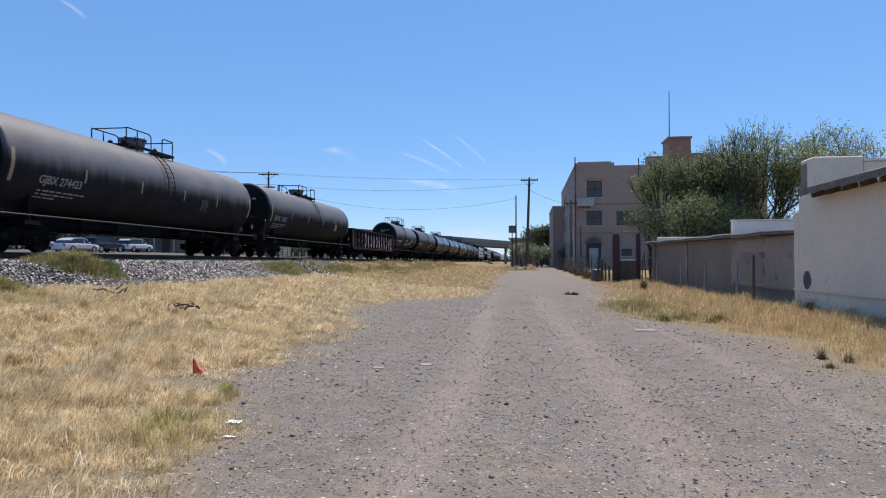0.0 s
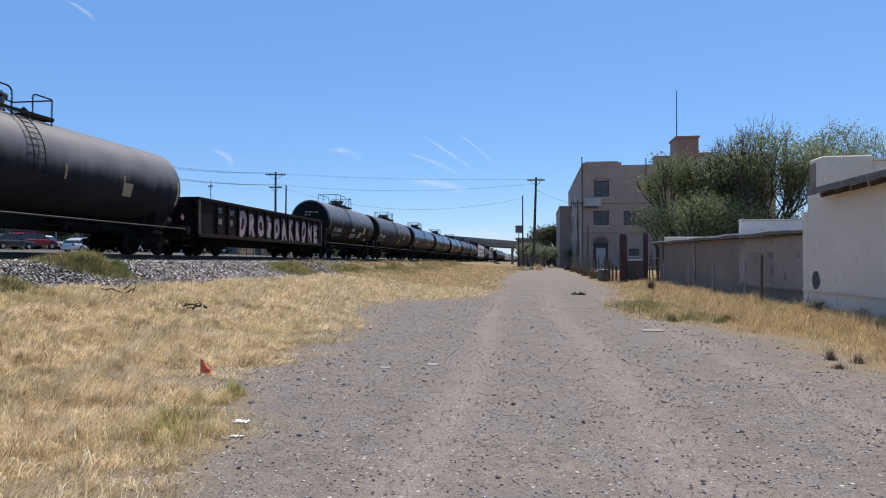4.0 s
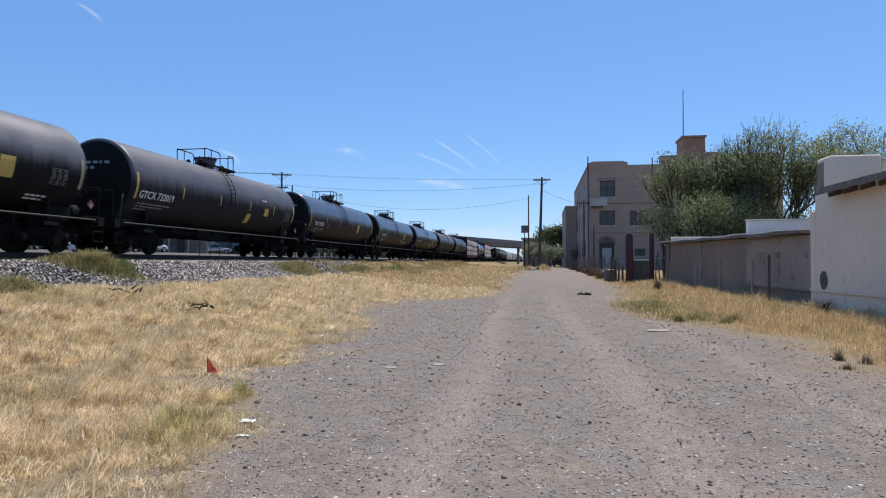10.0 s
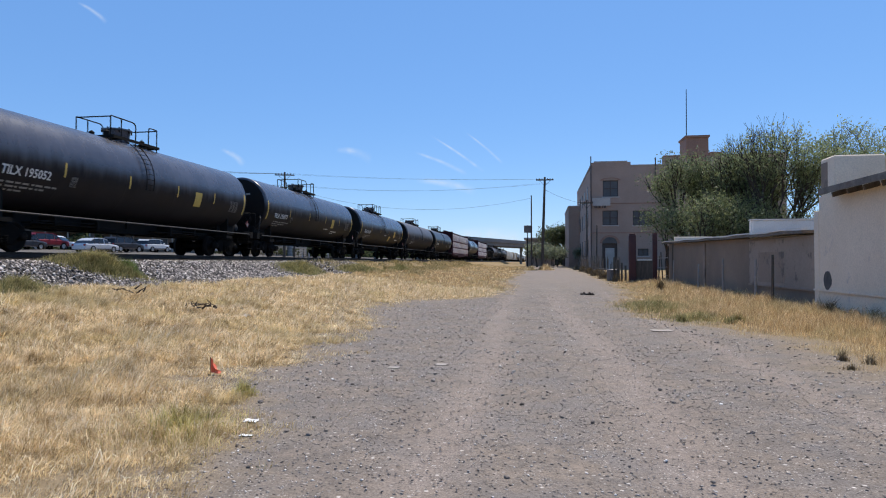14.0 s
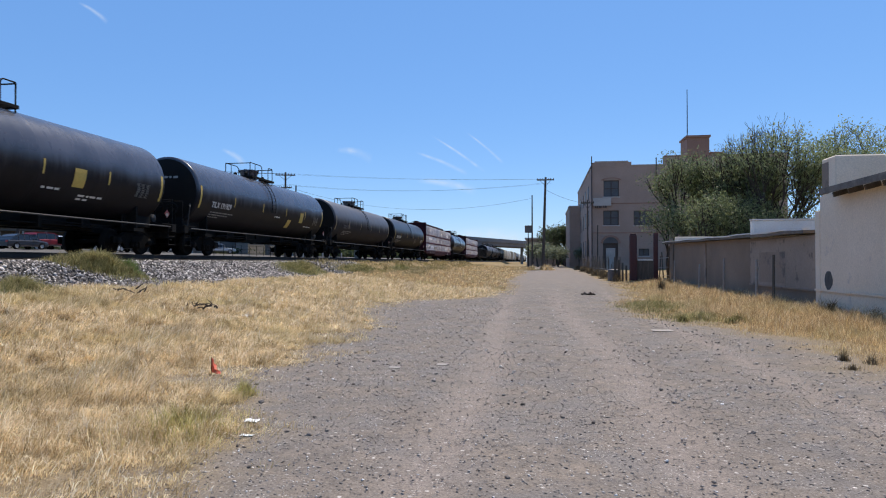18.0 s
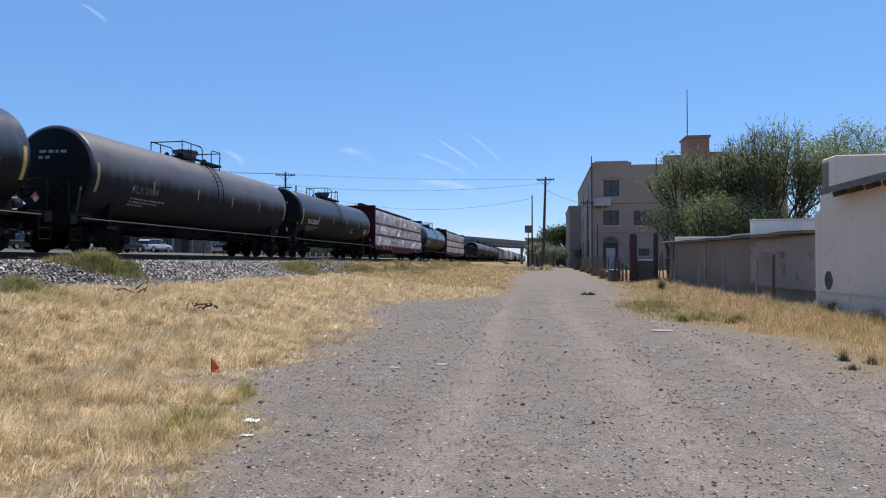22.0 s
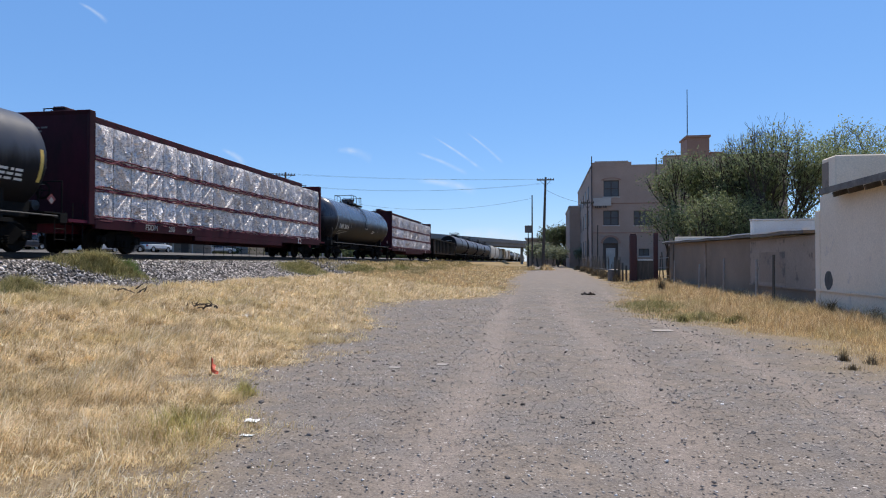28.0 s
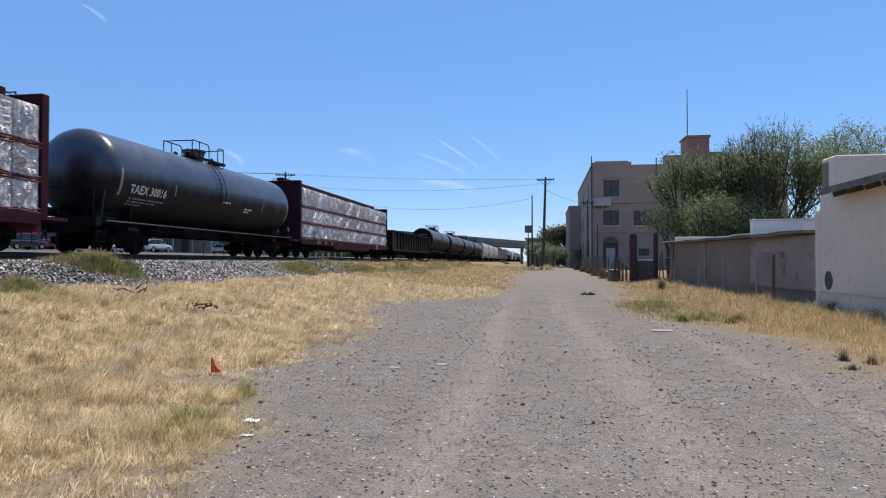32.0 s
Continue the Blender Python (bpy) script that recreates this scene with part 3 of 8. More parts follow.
M_PLACARD = plain("red_placard", (0.13, 0.025, 0.03), 0.6)
M_PLACARD_FIELD = plain("dull_white_placard", (0.2, 0.19, 0.185), 0.6)
M_FAINT = plain("almost_worn_off_stencil", (0.1, 0.098, 0.095), 0.7)
M_HANDRAIL = surface("worn_grey_pipe", (0.02, 0.0195, 0.019), (0.0475, 0.045, 0.0435), 0.6, 0.1, 2, 30, 0.1)


def tank_shell(L, R, zc, head, seams):
    bm = bmesh.new()
    if head > 0.6:
        prof = [(-L / 2 + head * (1 - math.cos(math.pi / 2 * i / 10)), R * math.sin(math.pi / 2 * i / 10)) for i in range(11)]
    else:
        # a shallow dish with a tight knuckle at the rim
        c = 0.11
        prof = [(-L / 2 + (head - c) * (i / 8) ** 2, (R - c) * i / 8) for i in range(9)]
        prof += [(-L / 2 + head - c * math.cos(math.pi / 2 * i / 6), R - c + c * math.sin(math.pi / 2 * i / 6)) for i in range(1, 7)]
    mid = []
    for k in range(1, seams):
        y = -L / 2 + head + (L - 2 * head) * k / seams
        mid += [(y - 0.2, R), (y - 0.06, R), (y - 0.03, R), (y - 0.012, R + 0.002), (y + 0.012, R + 0.002), (y + 0.03, R), (y + 0.06, R), (y + 0.2, R)]
    hold = [(-L / 2 + head + 0.05, R), (-L / 2 + head + 0.3, R)]
    prof = prof + hold + mid + [(-s, r) for s, r in hold[::-1]] + [(-s, r) for s, r in prof[::-1]]
    lathe(bm, prof, "y", 56, (0, 0, zc))
    return bm


def tank_car(L, R, zc, paint, head=0.4, mark="", mark_at=(1.0, 2.2), mark_size=0.37, tape=M_YELLOW, tapes=(3.25, 6.4, 9.45, 12.35), panels=(), plates=(), big_rail=False, rails=None, seams=5, ladder=True, seed=1, label="", ends=True, mark_mat=None, saddle_line=None):
    """A tank car about its middle, rails at z = 0; its near flank is at +x."""
    car = empty("tank_car")
    half = L / 2 + 1.0
    pivot = half - 2.25
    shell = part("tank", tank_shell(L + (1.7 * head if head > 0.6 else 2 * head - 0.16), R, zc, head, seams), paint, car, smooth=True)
    for s in (-1, 1):
        bm = bmesh.new()
        e = s * (L / 2 + head - 0.08)
        # dark disc over each shallow head: its shade is put into the colour
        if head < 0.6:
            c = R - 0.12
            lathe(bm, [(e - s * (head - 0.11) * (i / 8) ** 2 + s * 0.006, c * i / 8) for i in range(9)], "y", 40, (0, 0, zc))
            part("tank_head", bm, M_STEEL, car, "tank head darkened for its shade", smooth=True)
            bm = bars((0.85, 0.4), 0.2, 0.1, seed + 5)
            for v in bm.verts:
                rr = math.hypot(v.co.x - 0.3, 0.55 + v.co.y)
                v.co = (-s * (v.co.x - 0.3), e - s * (head - 0.11) * (rr / c) ** 2 + s * 0.014, zc + 0.55 + v.co.y)
            part("small_print", bm, M_GREY_MARK, car)["kind"] = "stuff"
        else:
            bm.free()
    top = zc + R
    # dome, platform and railings
    bm = bmesh.new()
    lathe(bm, [(top - 0.12, 0.42), (top + 0.1, 0.44), (top + 0.4, 0.5), (top + 0.42, 0.55), (top + 0.47, 0.55), (top + 0.5, 0.42), (top + 0.52, 0)], "z", 24, (0, 0, 0))
    part("manway_housing", bm, paint, car)
    valve = None
    for vx, vy in ((-0.35, 0.95), (0.3, 1.1), (0.0, 1.5), (-0.3, -1.0), (0.35, -1.05)):
        if valve is None:
            bm = bmesh.new()
            lathe(bm, [(top - 0.05, 0.1), (top + 0.22, 0.1), (top + 0.24, 0.07), (top + 0.3, 0.0)], "z", 10)
            valve = part("valve", bm, M_STEEL, car)
            valve.matrix_basis = pose(vx, vy, 0)
        else:
            share("valve", valve.data, car, pose(vx, vy, 0))
    bm = bmesh.new()
    for k in range(8):
        w = k * math.pi / 4
        rod(bm, (0.52 * math.cos(w), 0.52 * math.sin(w), top + 0.34), (0.52 * math.cos(w), 0.52 * math.sin(w), top + 0.51), 0.026, 0.028, 6)
    part("manway_bolt_ring", bm, M_STEEL, car)["kind"] = "stuff"
    y0, y1, xr = (-1.5, 1.75, 0.74) if big_rail else (-1.3, 1.5, 0.7)
    if rails:
        y0, y1 = rails
    bm = bmesh.new()
    for i in range(14):
        x = -0.78 + i * 0.118
        for a, b in ((y0, -0.75), (0.75, y1)):
            box(bm, x, x + 0.03, a, b, top - 0.02, top + 0.03)
    for s in (-1, 1):
        box(bm, s * 0.8 - 0.03, s * 0.8 + 0.03, y0, y1, top - 0.06, top + 0.04)
    for y in (y0, -0.8, 0.8, y1):
        box(bm, -0.8, 0.8, y - 0.03, y + 0.03, top - 0.06, top + 0.03)
    part("platform", bm, M_STEEL, car)
    h = top + (0.8 if rails else 0.66 if big_rail else 0.74)
    for s in (-1, 1):
        bm = bmesh.new()
        pipe(bm, [(s * xr, y0, top - 0.2), (s * xr, y0, h - 0.03), (s * xr, y0 + 0.03, h), (s * xr, -0.05, h), (s * xr, 0.06, h - 0.03), (s * xr, 0.13, h - 0.1), (s * xr, 0.15, h - 0.2), (s * xr, 0.15, top - 0.3)], 0.024)
        pipe(bm, [(s * xr, (y0 - 0.1) / 2, h), (s * xr, (y0 - 0.1) / 2, top - 0.2)], 0.022)
        part("railing", bm, M_STEEL, car)
        bm = bmesh.new()
        pipe(bm, [(s * xr, 0.95, top - 0.3), (s * xr, 0.95, h - 0.12), (s * xr, 0.98, h - 0.04), (s * xr, 1.06, h), (s * xr, y1 - 0.03, h), (s * xr, y1, h - 0.03), (s * xr, y1, top - 0.3)], 0.024)
        part("railing", bm, M_STEEL, car)
    for y, p in ((y0, -1), (y1, 1)):
        bm = bmesh.new()
        pipe(bm, [(-xr, y, h - 0.03), (xr, y, h - 0.03)], 0.024)
        part("end_railing", bm, M_STEEL, car)
    if ladder:
        for s in (1, -1):
            bm = bmesh.new()
            arc = [math.radians(a) for a in range(64, -14, -7)]
            l0 = -1.6 if rails else 0.0 if big_rail else -0.5
            for dy in (l0, l0 + 0.45):
                pipe(bm, [(s * (R + 0.1) * math.cos(a), dy, zc + (R + 0.1) * math.sin(a)) for a in arc], 0.017)
            for a in arc[::1]:
                c, d = s * (R + 0.1) * math.cos(a), zc + (R + 0.1) * math.sin(a)
                rod(bm, (c, l0, d), (c, l0 + 0.45, d), 0.011, 0.011, 5)
            part("ladder", bm, M_STEEL, car)
    # frame
    for s in (-1, 1):
        bm = bmesh.new()
        a, b = sorted((s * (half - 3.6), s * half))
        box(bm, -0.36, 0.36, a, b, 0.72, 1.06, 0.015)
        part("stub_sill", bm, M_STEEL, car)
        bm = bmesh.new()
        a, b = sorted((s * (half - 0.35), s * (half - 0.05)))
        box(bm, -1.45, 1.45, a, b, 0.92, 1.2, 0.012)
        box(bm, -1.45, 1.45, min(s * (half - 0.05), s * (half - 1.0)), max(s * (half - 0.05), s * (half - 1.0)), 1.2, 1.24)
        part("end_platform", bm, M_STEEL, car)
        bm = bmesh.new()
        rise = zc - R * 0.82
        for x in (-1.1, 1.1):
            box(bm, x * 0.72 - 0.03, x * 0.72 + 0.03, s * pivot - 0.35, s * pivot + 0.35, 0.9, zc - math.sqrt(R * R - 0.8 * 0.8) + 0.03)
        box(bm, -1.2, 1.2, s * pivot - 0.05, s * pivot + 0.05, 0.85, zc - math.sqrt(R * R - 1.2 * 1.2) + 0.02)
        box(bm, -1.3, 1.3, s * pivot - 0.3, s * pivot + 0.3, 0.85, 0.97)
        part("bolster_saddle", bm, M_STEEL, car)
        bm = bmesh.new()
        for x in (-1.42, 1.42):
            for y in (half - 0.1, half - 0.55):
                rod(bm, (x, s * y, 0.35), (x, s * y, 1.3), 0.016, 0.016, 5)
            for k in range(3):
                rod(bm, (x, s * (half - 0.1), 0.4 + k * 0.33), (x, s * (half - 0.55), 0.4 + k * 0.33), 0.014, 0.014, 5)
        part("end_ladder", bm, M_STEEL, car)
        bm = bmesh.new()
        pipe(bm, [(-1.3, s * (half - 0.12), 1.2), (-1.3, s * (half - 0.12), 2.25), (1.3, s * (half - 0.12), 2.25), (1.3, s * (half - 0.12), 1.2)], 0.02)
        pipe(bm, [(-0.5, s * (half - 0.12), 1.2), (-0.5, s * (half - 0.12), 2.25)], 0.018)
        part("end_handrail", bm, M_STEEL, car)
        bm = bmesh.new()
        lathe(bm, [(s * (half - 0.3), 0.24), (s * (half - 0.27), 0.28), (s * (half - 0.24), 0.24), (s * (half - 0.27), 0.21)], "y", 16, (0.75, 0, 1.95))
        for k in range(3):
            w = k * 2.094
            rod(bm, (0.75, s * (half - 0.27), 1.95), (0.75 + 0.23 * math.cos(w), s * (half - 0.27), 1.95 + 0.23 * math.sin(w)), 0.016, 0.016, 5)
        pipe(bm, [(0.75, s * (half - 0.27), 1.95), (0.75, s * (half - 0.45), 1.95), (0.75, s * (half - 0.45), 1.24)], 0.03)
        part("brake_wheel" if s < 0 else "uncoupling_lever", bm, M_STEEL, car)
    for s in (-1, 1):
        bm = bmesh.new()
        pipe(bm, [(s * 1.47, -half + 0.5, 1.12), (s * 1.47, half - 0.5, 1.12)], 0.03)
        part("side_handrail", bm, M_HANDRAIL, car, "worn grey steel handrail")
    part("centre_sill", boxes((-0.32, 0.32, -half + 3.6, half - 3.6, 0.78, zc - R + 0.03), (-0.5, 0.5, -half + 3.6, half - 3.6, 0.78, 0.82), bevel=0.01), M_STEEL, car)
    bm = bmesh.new()
    for s in (-1, 1):
        if s > 0:
            part("brake_rigging", bm, M_STEEL, car)
            bm = bmesh.new()
        box(bm, 0.55, 0.9, s * 1.2 - 0.05, s * (pivot - 1.45) + 0.05, 0.9, 0.93) if s > 0 else box(bm, 0.55, 0.9, s * (pivot - 1.45) - 0.05, s * 1.2 + 0.05, 0.9, 0.93)
        pipe(bm, [(0.62, s * 1.2, 0.92), (0.62, s * (pivot - 1.7), 0.84)], 0.035)
        pipe(bm, [(0.85, s * 2.2, 1.02), (0.85, s * (pivot - 1.5), 0.98)], 0.025)
        box(bm, 0.3, 0.95, s * 2.2 - 0.06, s * 2.2 + 0.06, 0.8, 1.16)
        box(bm, 0.3, 0.9, s * 4.1 - 0.05, s * 4.1 + 0.05, 0.86, 1.16)
    part("brake_rigging", bm, M_STEEL, car)
    bm = bmesh.new()
    lathe(bm, [(zc - R + 0.05, 0.3), (zc - R - 0.12, 0.26), (zc - R - 0.3, 0.14), (zc - R - 0.5, 0.12), (zc - R - 0.52, 0)], "z", 14, (0, 0.4, 0))
    box(bm, -0.4, 0.4, 0.1, 0.2, zc - R - 0.25, zc - R + 0.05)
    part("bottom_outlet", bm, M_STEEL, car)
    bm = bmesh.new()
    lathe(bm, [(-0.55, 0), (-0.5, 0.2), (0.5, 0.2), (0.55, 0)], "y", 14, (-0.5, -3.0, 0.95))
    part("air_reservoir", bm, M_STEEL, car)
    bm = bmesh.new()
    pipe(bm, [(0.25, -half + 2.5, 1.0), (0.25, -pivot + 1.6, 1.08), (0.25, pivot - 1.6, 1.08), (0.25, half - 2.5, 1.0)], 0.03)
    part("brake_pipe", bm, M_STEEL, car)
    add_truck(car, -pivot)
    add_truck(car, pivot)
    add_couplers(car, half, M_TRUCK)
    for s in (1, -1):
        a, b = sorted((s * (L / 2 - 1.5), s * (L / 2 + 0.12)))
        zb = zc - math.sqrt(R * R - 0.85 * 0.85) + 0.02
        bm = boxes((-0.85, 0.85, a, b, 1.05, zb + 0.12), bevel=0.02)
        part("head_brace", bm, M_STEEL, car)
        bm = bmesh.new()
        lathe(bm, [(-0.3, 0), (-0.28, 0.16), (0.25, 0.16), (0.3, 0)], "x", 14, (0.55 * s, s * (half - 0.6), 1.46))
        box(bm, 0.1 * s - 0.15, 0.1 * s + 0.15, s * (half - 0.6) - 0.12, s * (half - 0.6) + 0.12, 1.24, 1.5)
        part("brake_cylinder", bm, M_HANDRAIL if s > 0 else M_STEEL, car)
    # reflectors and stencils
    f = -L / 2
    for side in (1, -1):
        def at(y):
            return f + y if side > 0 else -f - y
        for y in (0.14, L - 0.27):
            part("reflector_strip", wrapped(sheet(0.13, 1.0), at(y), 2.55, R, zc, side), tape, car)
        for y in tapes:
            part("reflector_strip", wrapped(sheet(0.075, 0.46), at(y), 2.58, R, zc, side), tape, car)
        if mark:
            part("reporting_mark", wrapped(lettering(mark, mark_size, 0.009, 0.92), at(mark_at[0]), mark_at[1], R, zc, side), mark_mat or M_WHITE_MARK, car)
            part("small_print", wrapped(bars((1.9, 1.5, 0.9), 0.13, 0.06, seed), at(mark_at[0] + 0.1), mark_at[1] - 0.34, R, zc, side), M_GREY_MARK, car)["kind"] = "stuff"
        for k, (y, z, w, hh, mt) in enumerate(panels):
            if mt is not M_GREY_MARK:
                part("panel_mark", wrapped(sheet(w, hh), at(y), z, R, zc, side), mt, car)
                continue
            bm = bmesh.new()
            rows = max(2, round(hh / 0.09))
            for i in range(rows + 1):
                box(bm, 0, w, hh * (i / rows - 0.5) - 0.007, hh * (i / rows - 0.5) + 0.007, 0, 0.001)
            for x in (0, w * 0.35, w * 0.7, w):
                box(bm, x - 0.007, x + 0.007, -hh / 2, hh / 2, 0, 0.001)
            for i in range(rows):
                for x in (0.05, 0.4, 0.75):
                    box(bm, w * x, w * (x + 0.1 + 0.12 * random.Random(i * 7 + seed).random()), hh * ((i + 0.25) / rows - 0.5), hh * ((i + 0.7) / rows - 0.5), 0, 0.001)
            part("data_table", wrapped(bm, at(y), z, R, zc, side), mt, car, "stencilled table of small grey print")["kind"] = "stuff"
        for k, (y, z, lines) in enumerate(plates):
            part("small_print", wrapped(bars(lines, 0.14, 0.075, seed + k), at(y), z, R, zc, side), M_WHITE_MARK, car)["kind"] = "stuff"
    for s in (1, -1):
        bm = boxes((-0.004, 0.004, -0.12, 0.12, -0.12, 0.12))
        card = part("placard", bm, M_PLACARD, car, "small red and white diamond placard")
        card.matrix_basis = pose(s * 1.475, s * (half - 0.75), 1.62, 45, 0, 0)
        part("placard_field", boxes((0.004, 0.006, -0.1, 0.04, -0.1, 0.04) if s > 0 else (-0.006, -0.004, -0.1, 0.04, -0.1, 0.04)), M_PLACARD_FIELD, card)
        bm = bmesh.new()
        pipe(bm, [(s * 1.3, -s * (half - 0.5), 1.2), (s * 1.42, -s * (half - 0.5), 2.05), (s * 1.3, -s * (half - 0.7), 2.2), (s * 1.1, -s * (half - 0.95), 2.15)], 0.022)
        part("corner_grab_rail", bm, M_HANDRAIL, car, "bent grey grab rail")
    tagged(car, label, "tank car", "train cars")
    return car


def gondola(L, label, paint, tag=True, height=2.62):
    """An open steel car with ribbed sides, spray-painted letters between the ribs."""
    car = empty("gondola_car")
    half = L / 2 + 0.75
    w, z0 = 1.42, 0.82
    for s in (1, -1):
        a, b = sorted((s * w, s * (w - 0.06)))
        part("side_wall", boxes((a, b, -L / 2, L / 2, z0 + 0.1, height - 0.1)), paint, car)
        a, b = sorted((s * (w - 0.08), s * (w + 0.1)))
        part("top_chord", boxes((a, b, -L / 2, L / 2, height - 0.14, height), bevel=0.02), paint, car)
        part("side_sill", boxes((a, b, -L / 2, L / 2, z0, z0 + 0.16), bevel=0.015), M_GONDOLA_SILL, car)
        n = 15
        rib = None
        for k in range(n + 1):
            y = -L / 2 + 0.07 + (L - 0.14) * (k + (0.5 if 0 < k < n else 0)) / n
            a, b = sorted((s * w, s * (w + 0.09)))
            if k in (0, n):
                part("corner_post", boxes((a, b, y - 0.07, y + 0.07, z0, height), bevel=0.01), M_RUST, car)
            elif rib is None:
                rib = part("rib", boxes((a, b, -0.06, 0.06, z0 + 0.1, height - 0.1), bevel=0.015), paint, car)
                rib.matrix_basis = pose(0, y, 0)
            else:
                share("rib", rib.data, car, pose(0, y, 0))
        for k in range(n):
            bm = bmesh.new()
            y = -L / 2 + 0.07 + (L - 0.14) * (k + 0.5) / n - (0.5 if k == n - 1 else 0)
            h = 0.22 + 0.16 * random.Random(k * 7 + 3).random()
            a, b = sorted((s * (w + 0.004), s * (w - 0.02)))
            box(bm, a, b, y + 0.09, y + (L - 0.14) / n - (0.09 if k < n - 1 else 0.7), z0 + 0.17, z0 + 0.17 + h)
            part("rust_patch", bm, M_GONDOLA_SILL, car)
    for s in (1, -1):
        a, b = sorted((s * L / 2, s * (L / 2 - 0.08)))
        bm = boxes((-w, w, a, b, z0, height))
        for k in range(4):
            zz = z0 + 0.25 + k * 0.42
            a, b = sorted((s * L / 2, s * (L / 2 + 0.1)))
            box(bm, -w, w, a, b, zz, zz + 0.12)
        part("end_wall", bm, paint, car)
        bm = bmesh.new()
        for x in (1.48,):
            for y in (L / 2 - 0.08, L / 2 - 0.5):
                rod(bm, (s * x, s * y, 0.4), (s * x, s * y, height), 0.016, 0.016, 5)
            for k in range(6):
                rod(bm, (s * (x + 0.02), s * (L / 2 - 0.08), 0.45 + k * 0.36), (s * (x + 0.02), s * (L / 2 - 0.5), 0.45 + k * 0.36), 0.015, 0.015, 5)
        part("end_ladder", bm, M_STEEL, car)
        bm = boxes((-0.35, 0.35, min(s * (half - 2.6), s * half), max(s * (half - 2.6), s * half), 0.68, 0.95))
        part("stub_sill", bm, M_STEEL, car)
    part("floor_plate", boxes((-1.36, 1.36, -L / 2 + 0.09, L / 2 - 0.09, z0 + 0.02, z0 + 0.1)), paint, car)
    part("centre_sill", boxes((-0.3, 0.3, -L / 2 + 1.9, L / 2 - 1.9, 0.5, z0 + 0.01)), M_STEEL, car)
    bm = bmesh.new()
    rnd = random.Random(5)
    for k in range(60):
        y, x = rnd.uniform(-L / 2 + 0.4, L / 2 - 0.4), rnd.uniform(-1.1, 1.1)
        a = rnd.uniform(0, 3.14)
        q = Vector((math.cos(a), math.sin(a), rnd.uniform(-0.1, 0.3))) * rnd.uniform(0.4, 1.0)
        rod(bm, Vector((x, y, height - 0.35)) - q * 0.3, Vector((x, y, height - 0.35 + 0.25 * rnd.random())) + q * 0.3, 0.03, 0.02, 5)
    box(bm, -1.3, 1.3, -L / 2 + 0.15, L / 2 - 0.15, z0 + 0.1, height - 0.38)
    part("scrap_load", bm, M_TRUCK, car)
    if tag:
        n = 15
        step = (L - 0.14) / n
        for k, ch in enumerate("DROiDAKRONE"):
            bm = lettering(ch, 1.75, 0.06 if ch == "i" else 0.125, 0.8, 6)
            xs = [v.co.x for v in bm.verts]
            ys = [v.co.y for v in bm.verts]
            cx, cy, wd, ht = (min(xs) + max(xs)) / 2, (min(ys) + max(ys)) / 2, max(xs) - min(xs), max(ys) - min(ys)
            rnd = random.Random(k * 13 + 2)
            bmesh.ops.subdivide_edges(bm, edges=[e for e in bm.edges if e.calc_length() > 0.25], cuts=3)
            slant, grow, ph = rnd.uniform(-0.16, 0.12), rnd.uniform(0.9, 1.12), rnd.uniform(0, 6)
            for v in bm.verts:
                dx, dy = v.co.x - cx, v.co.y - cy
                v.co.x += slant * dy + 0.055 * math.sin(dy * 5 + ph)
                v.co.y = cy + dy * grow + 0.06 * math.sin(dx * 4 + ph * 2) - 0.05
            for v in bm.verts:
                v.co = (w + 0.008, -L / 2 + 0.07 + step * (k + 4) + (v.co.x - cx) / wd * 0.86 * (0.62 if ch == "i" else 1), 1.68 + (v.co.y - cy) / ht * 1.25)
            part("painted_letter", bm, M_PINK, car, "pale pink spray-painted letter")
        for k, (ch, y, z) in enumerate((("BO", 0.95, 2.15), ("3403", 0.75, 1.62), ("NX", 2.15, 2.1), ("59", 2.15, 1.6))):
            bm = lettering(ch, 0.36, 0.01, 0.85)
            for v in bm.verts:
                v.co = (w + 0.009, -L / 2 + 0.9 + y + v.co.x, z + v.co.y)
            part("reporting_mark", bm, M_GREY_MARK, car)
    for s in (-1, 1):
        add_truck(car, s * (L / 2 - 2.1))
    add_couplers(car, half, M_TRUCK)
    tagged(car, label, "gondola car", "train cars")
    return car


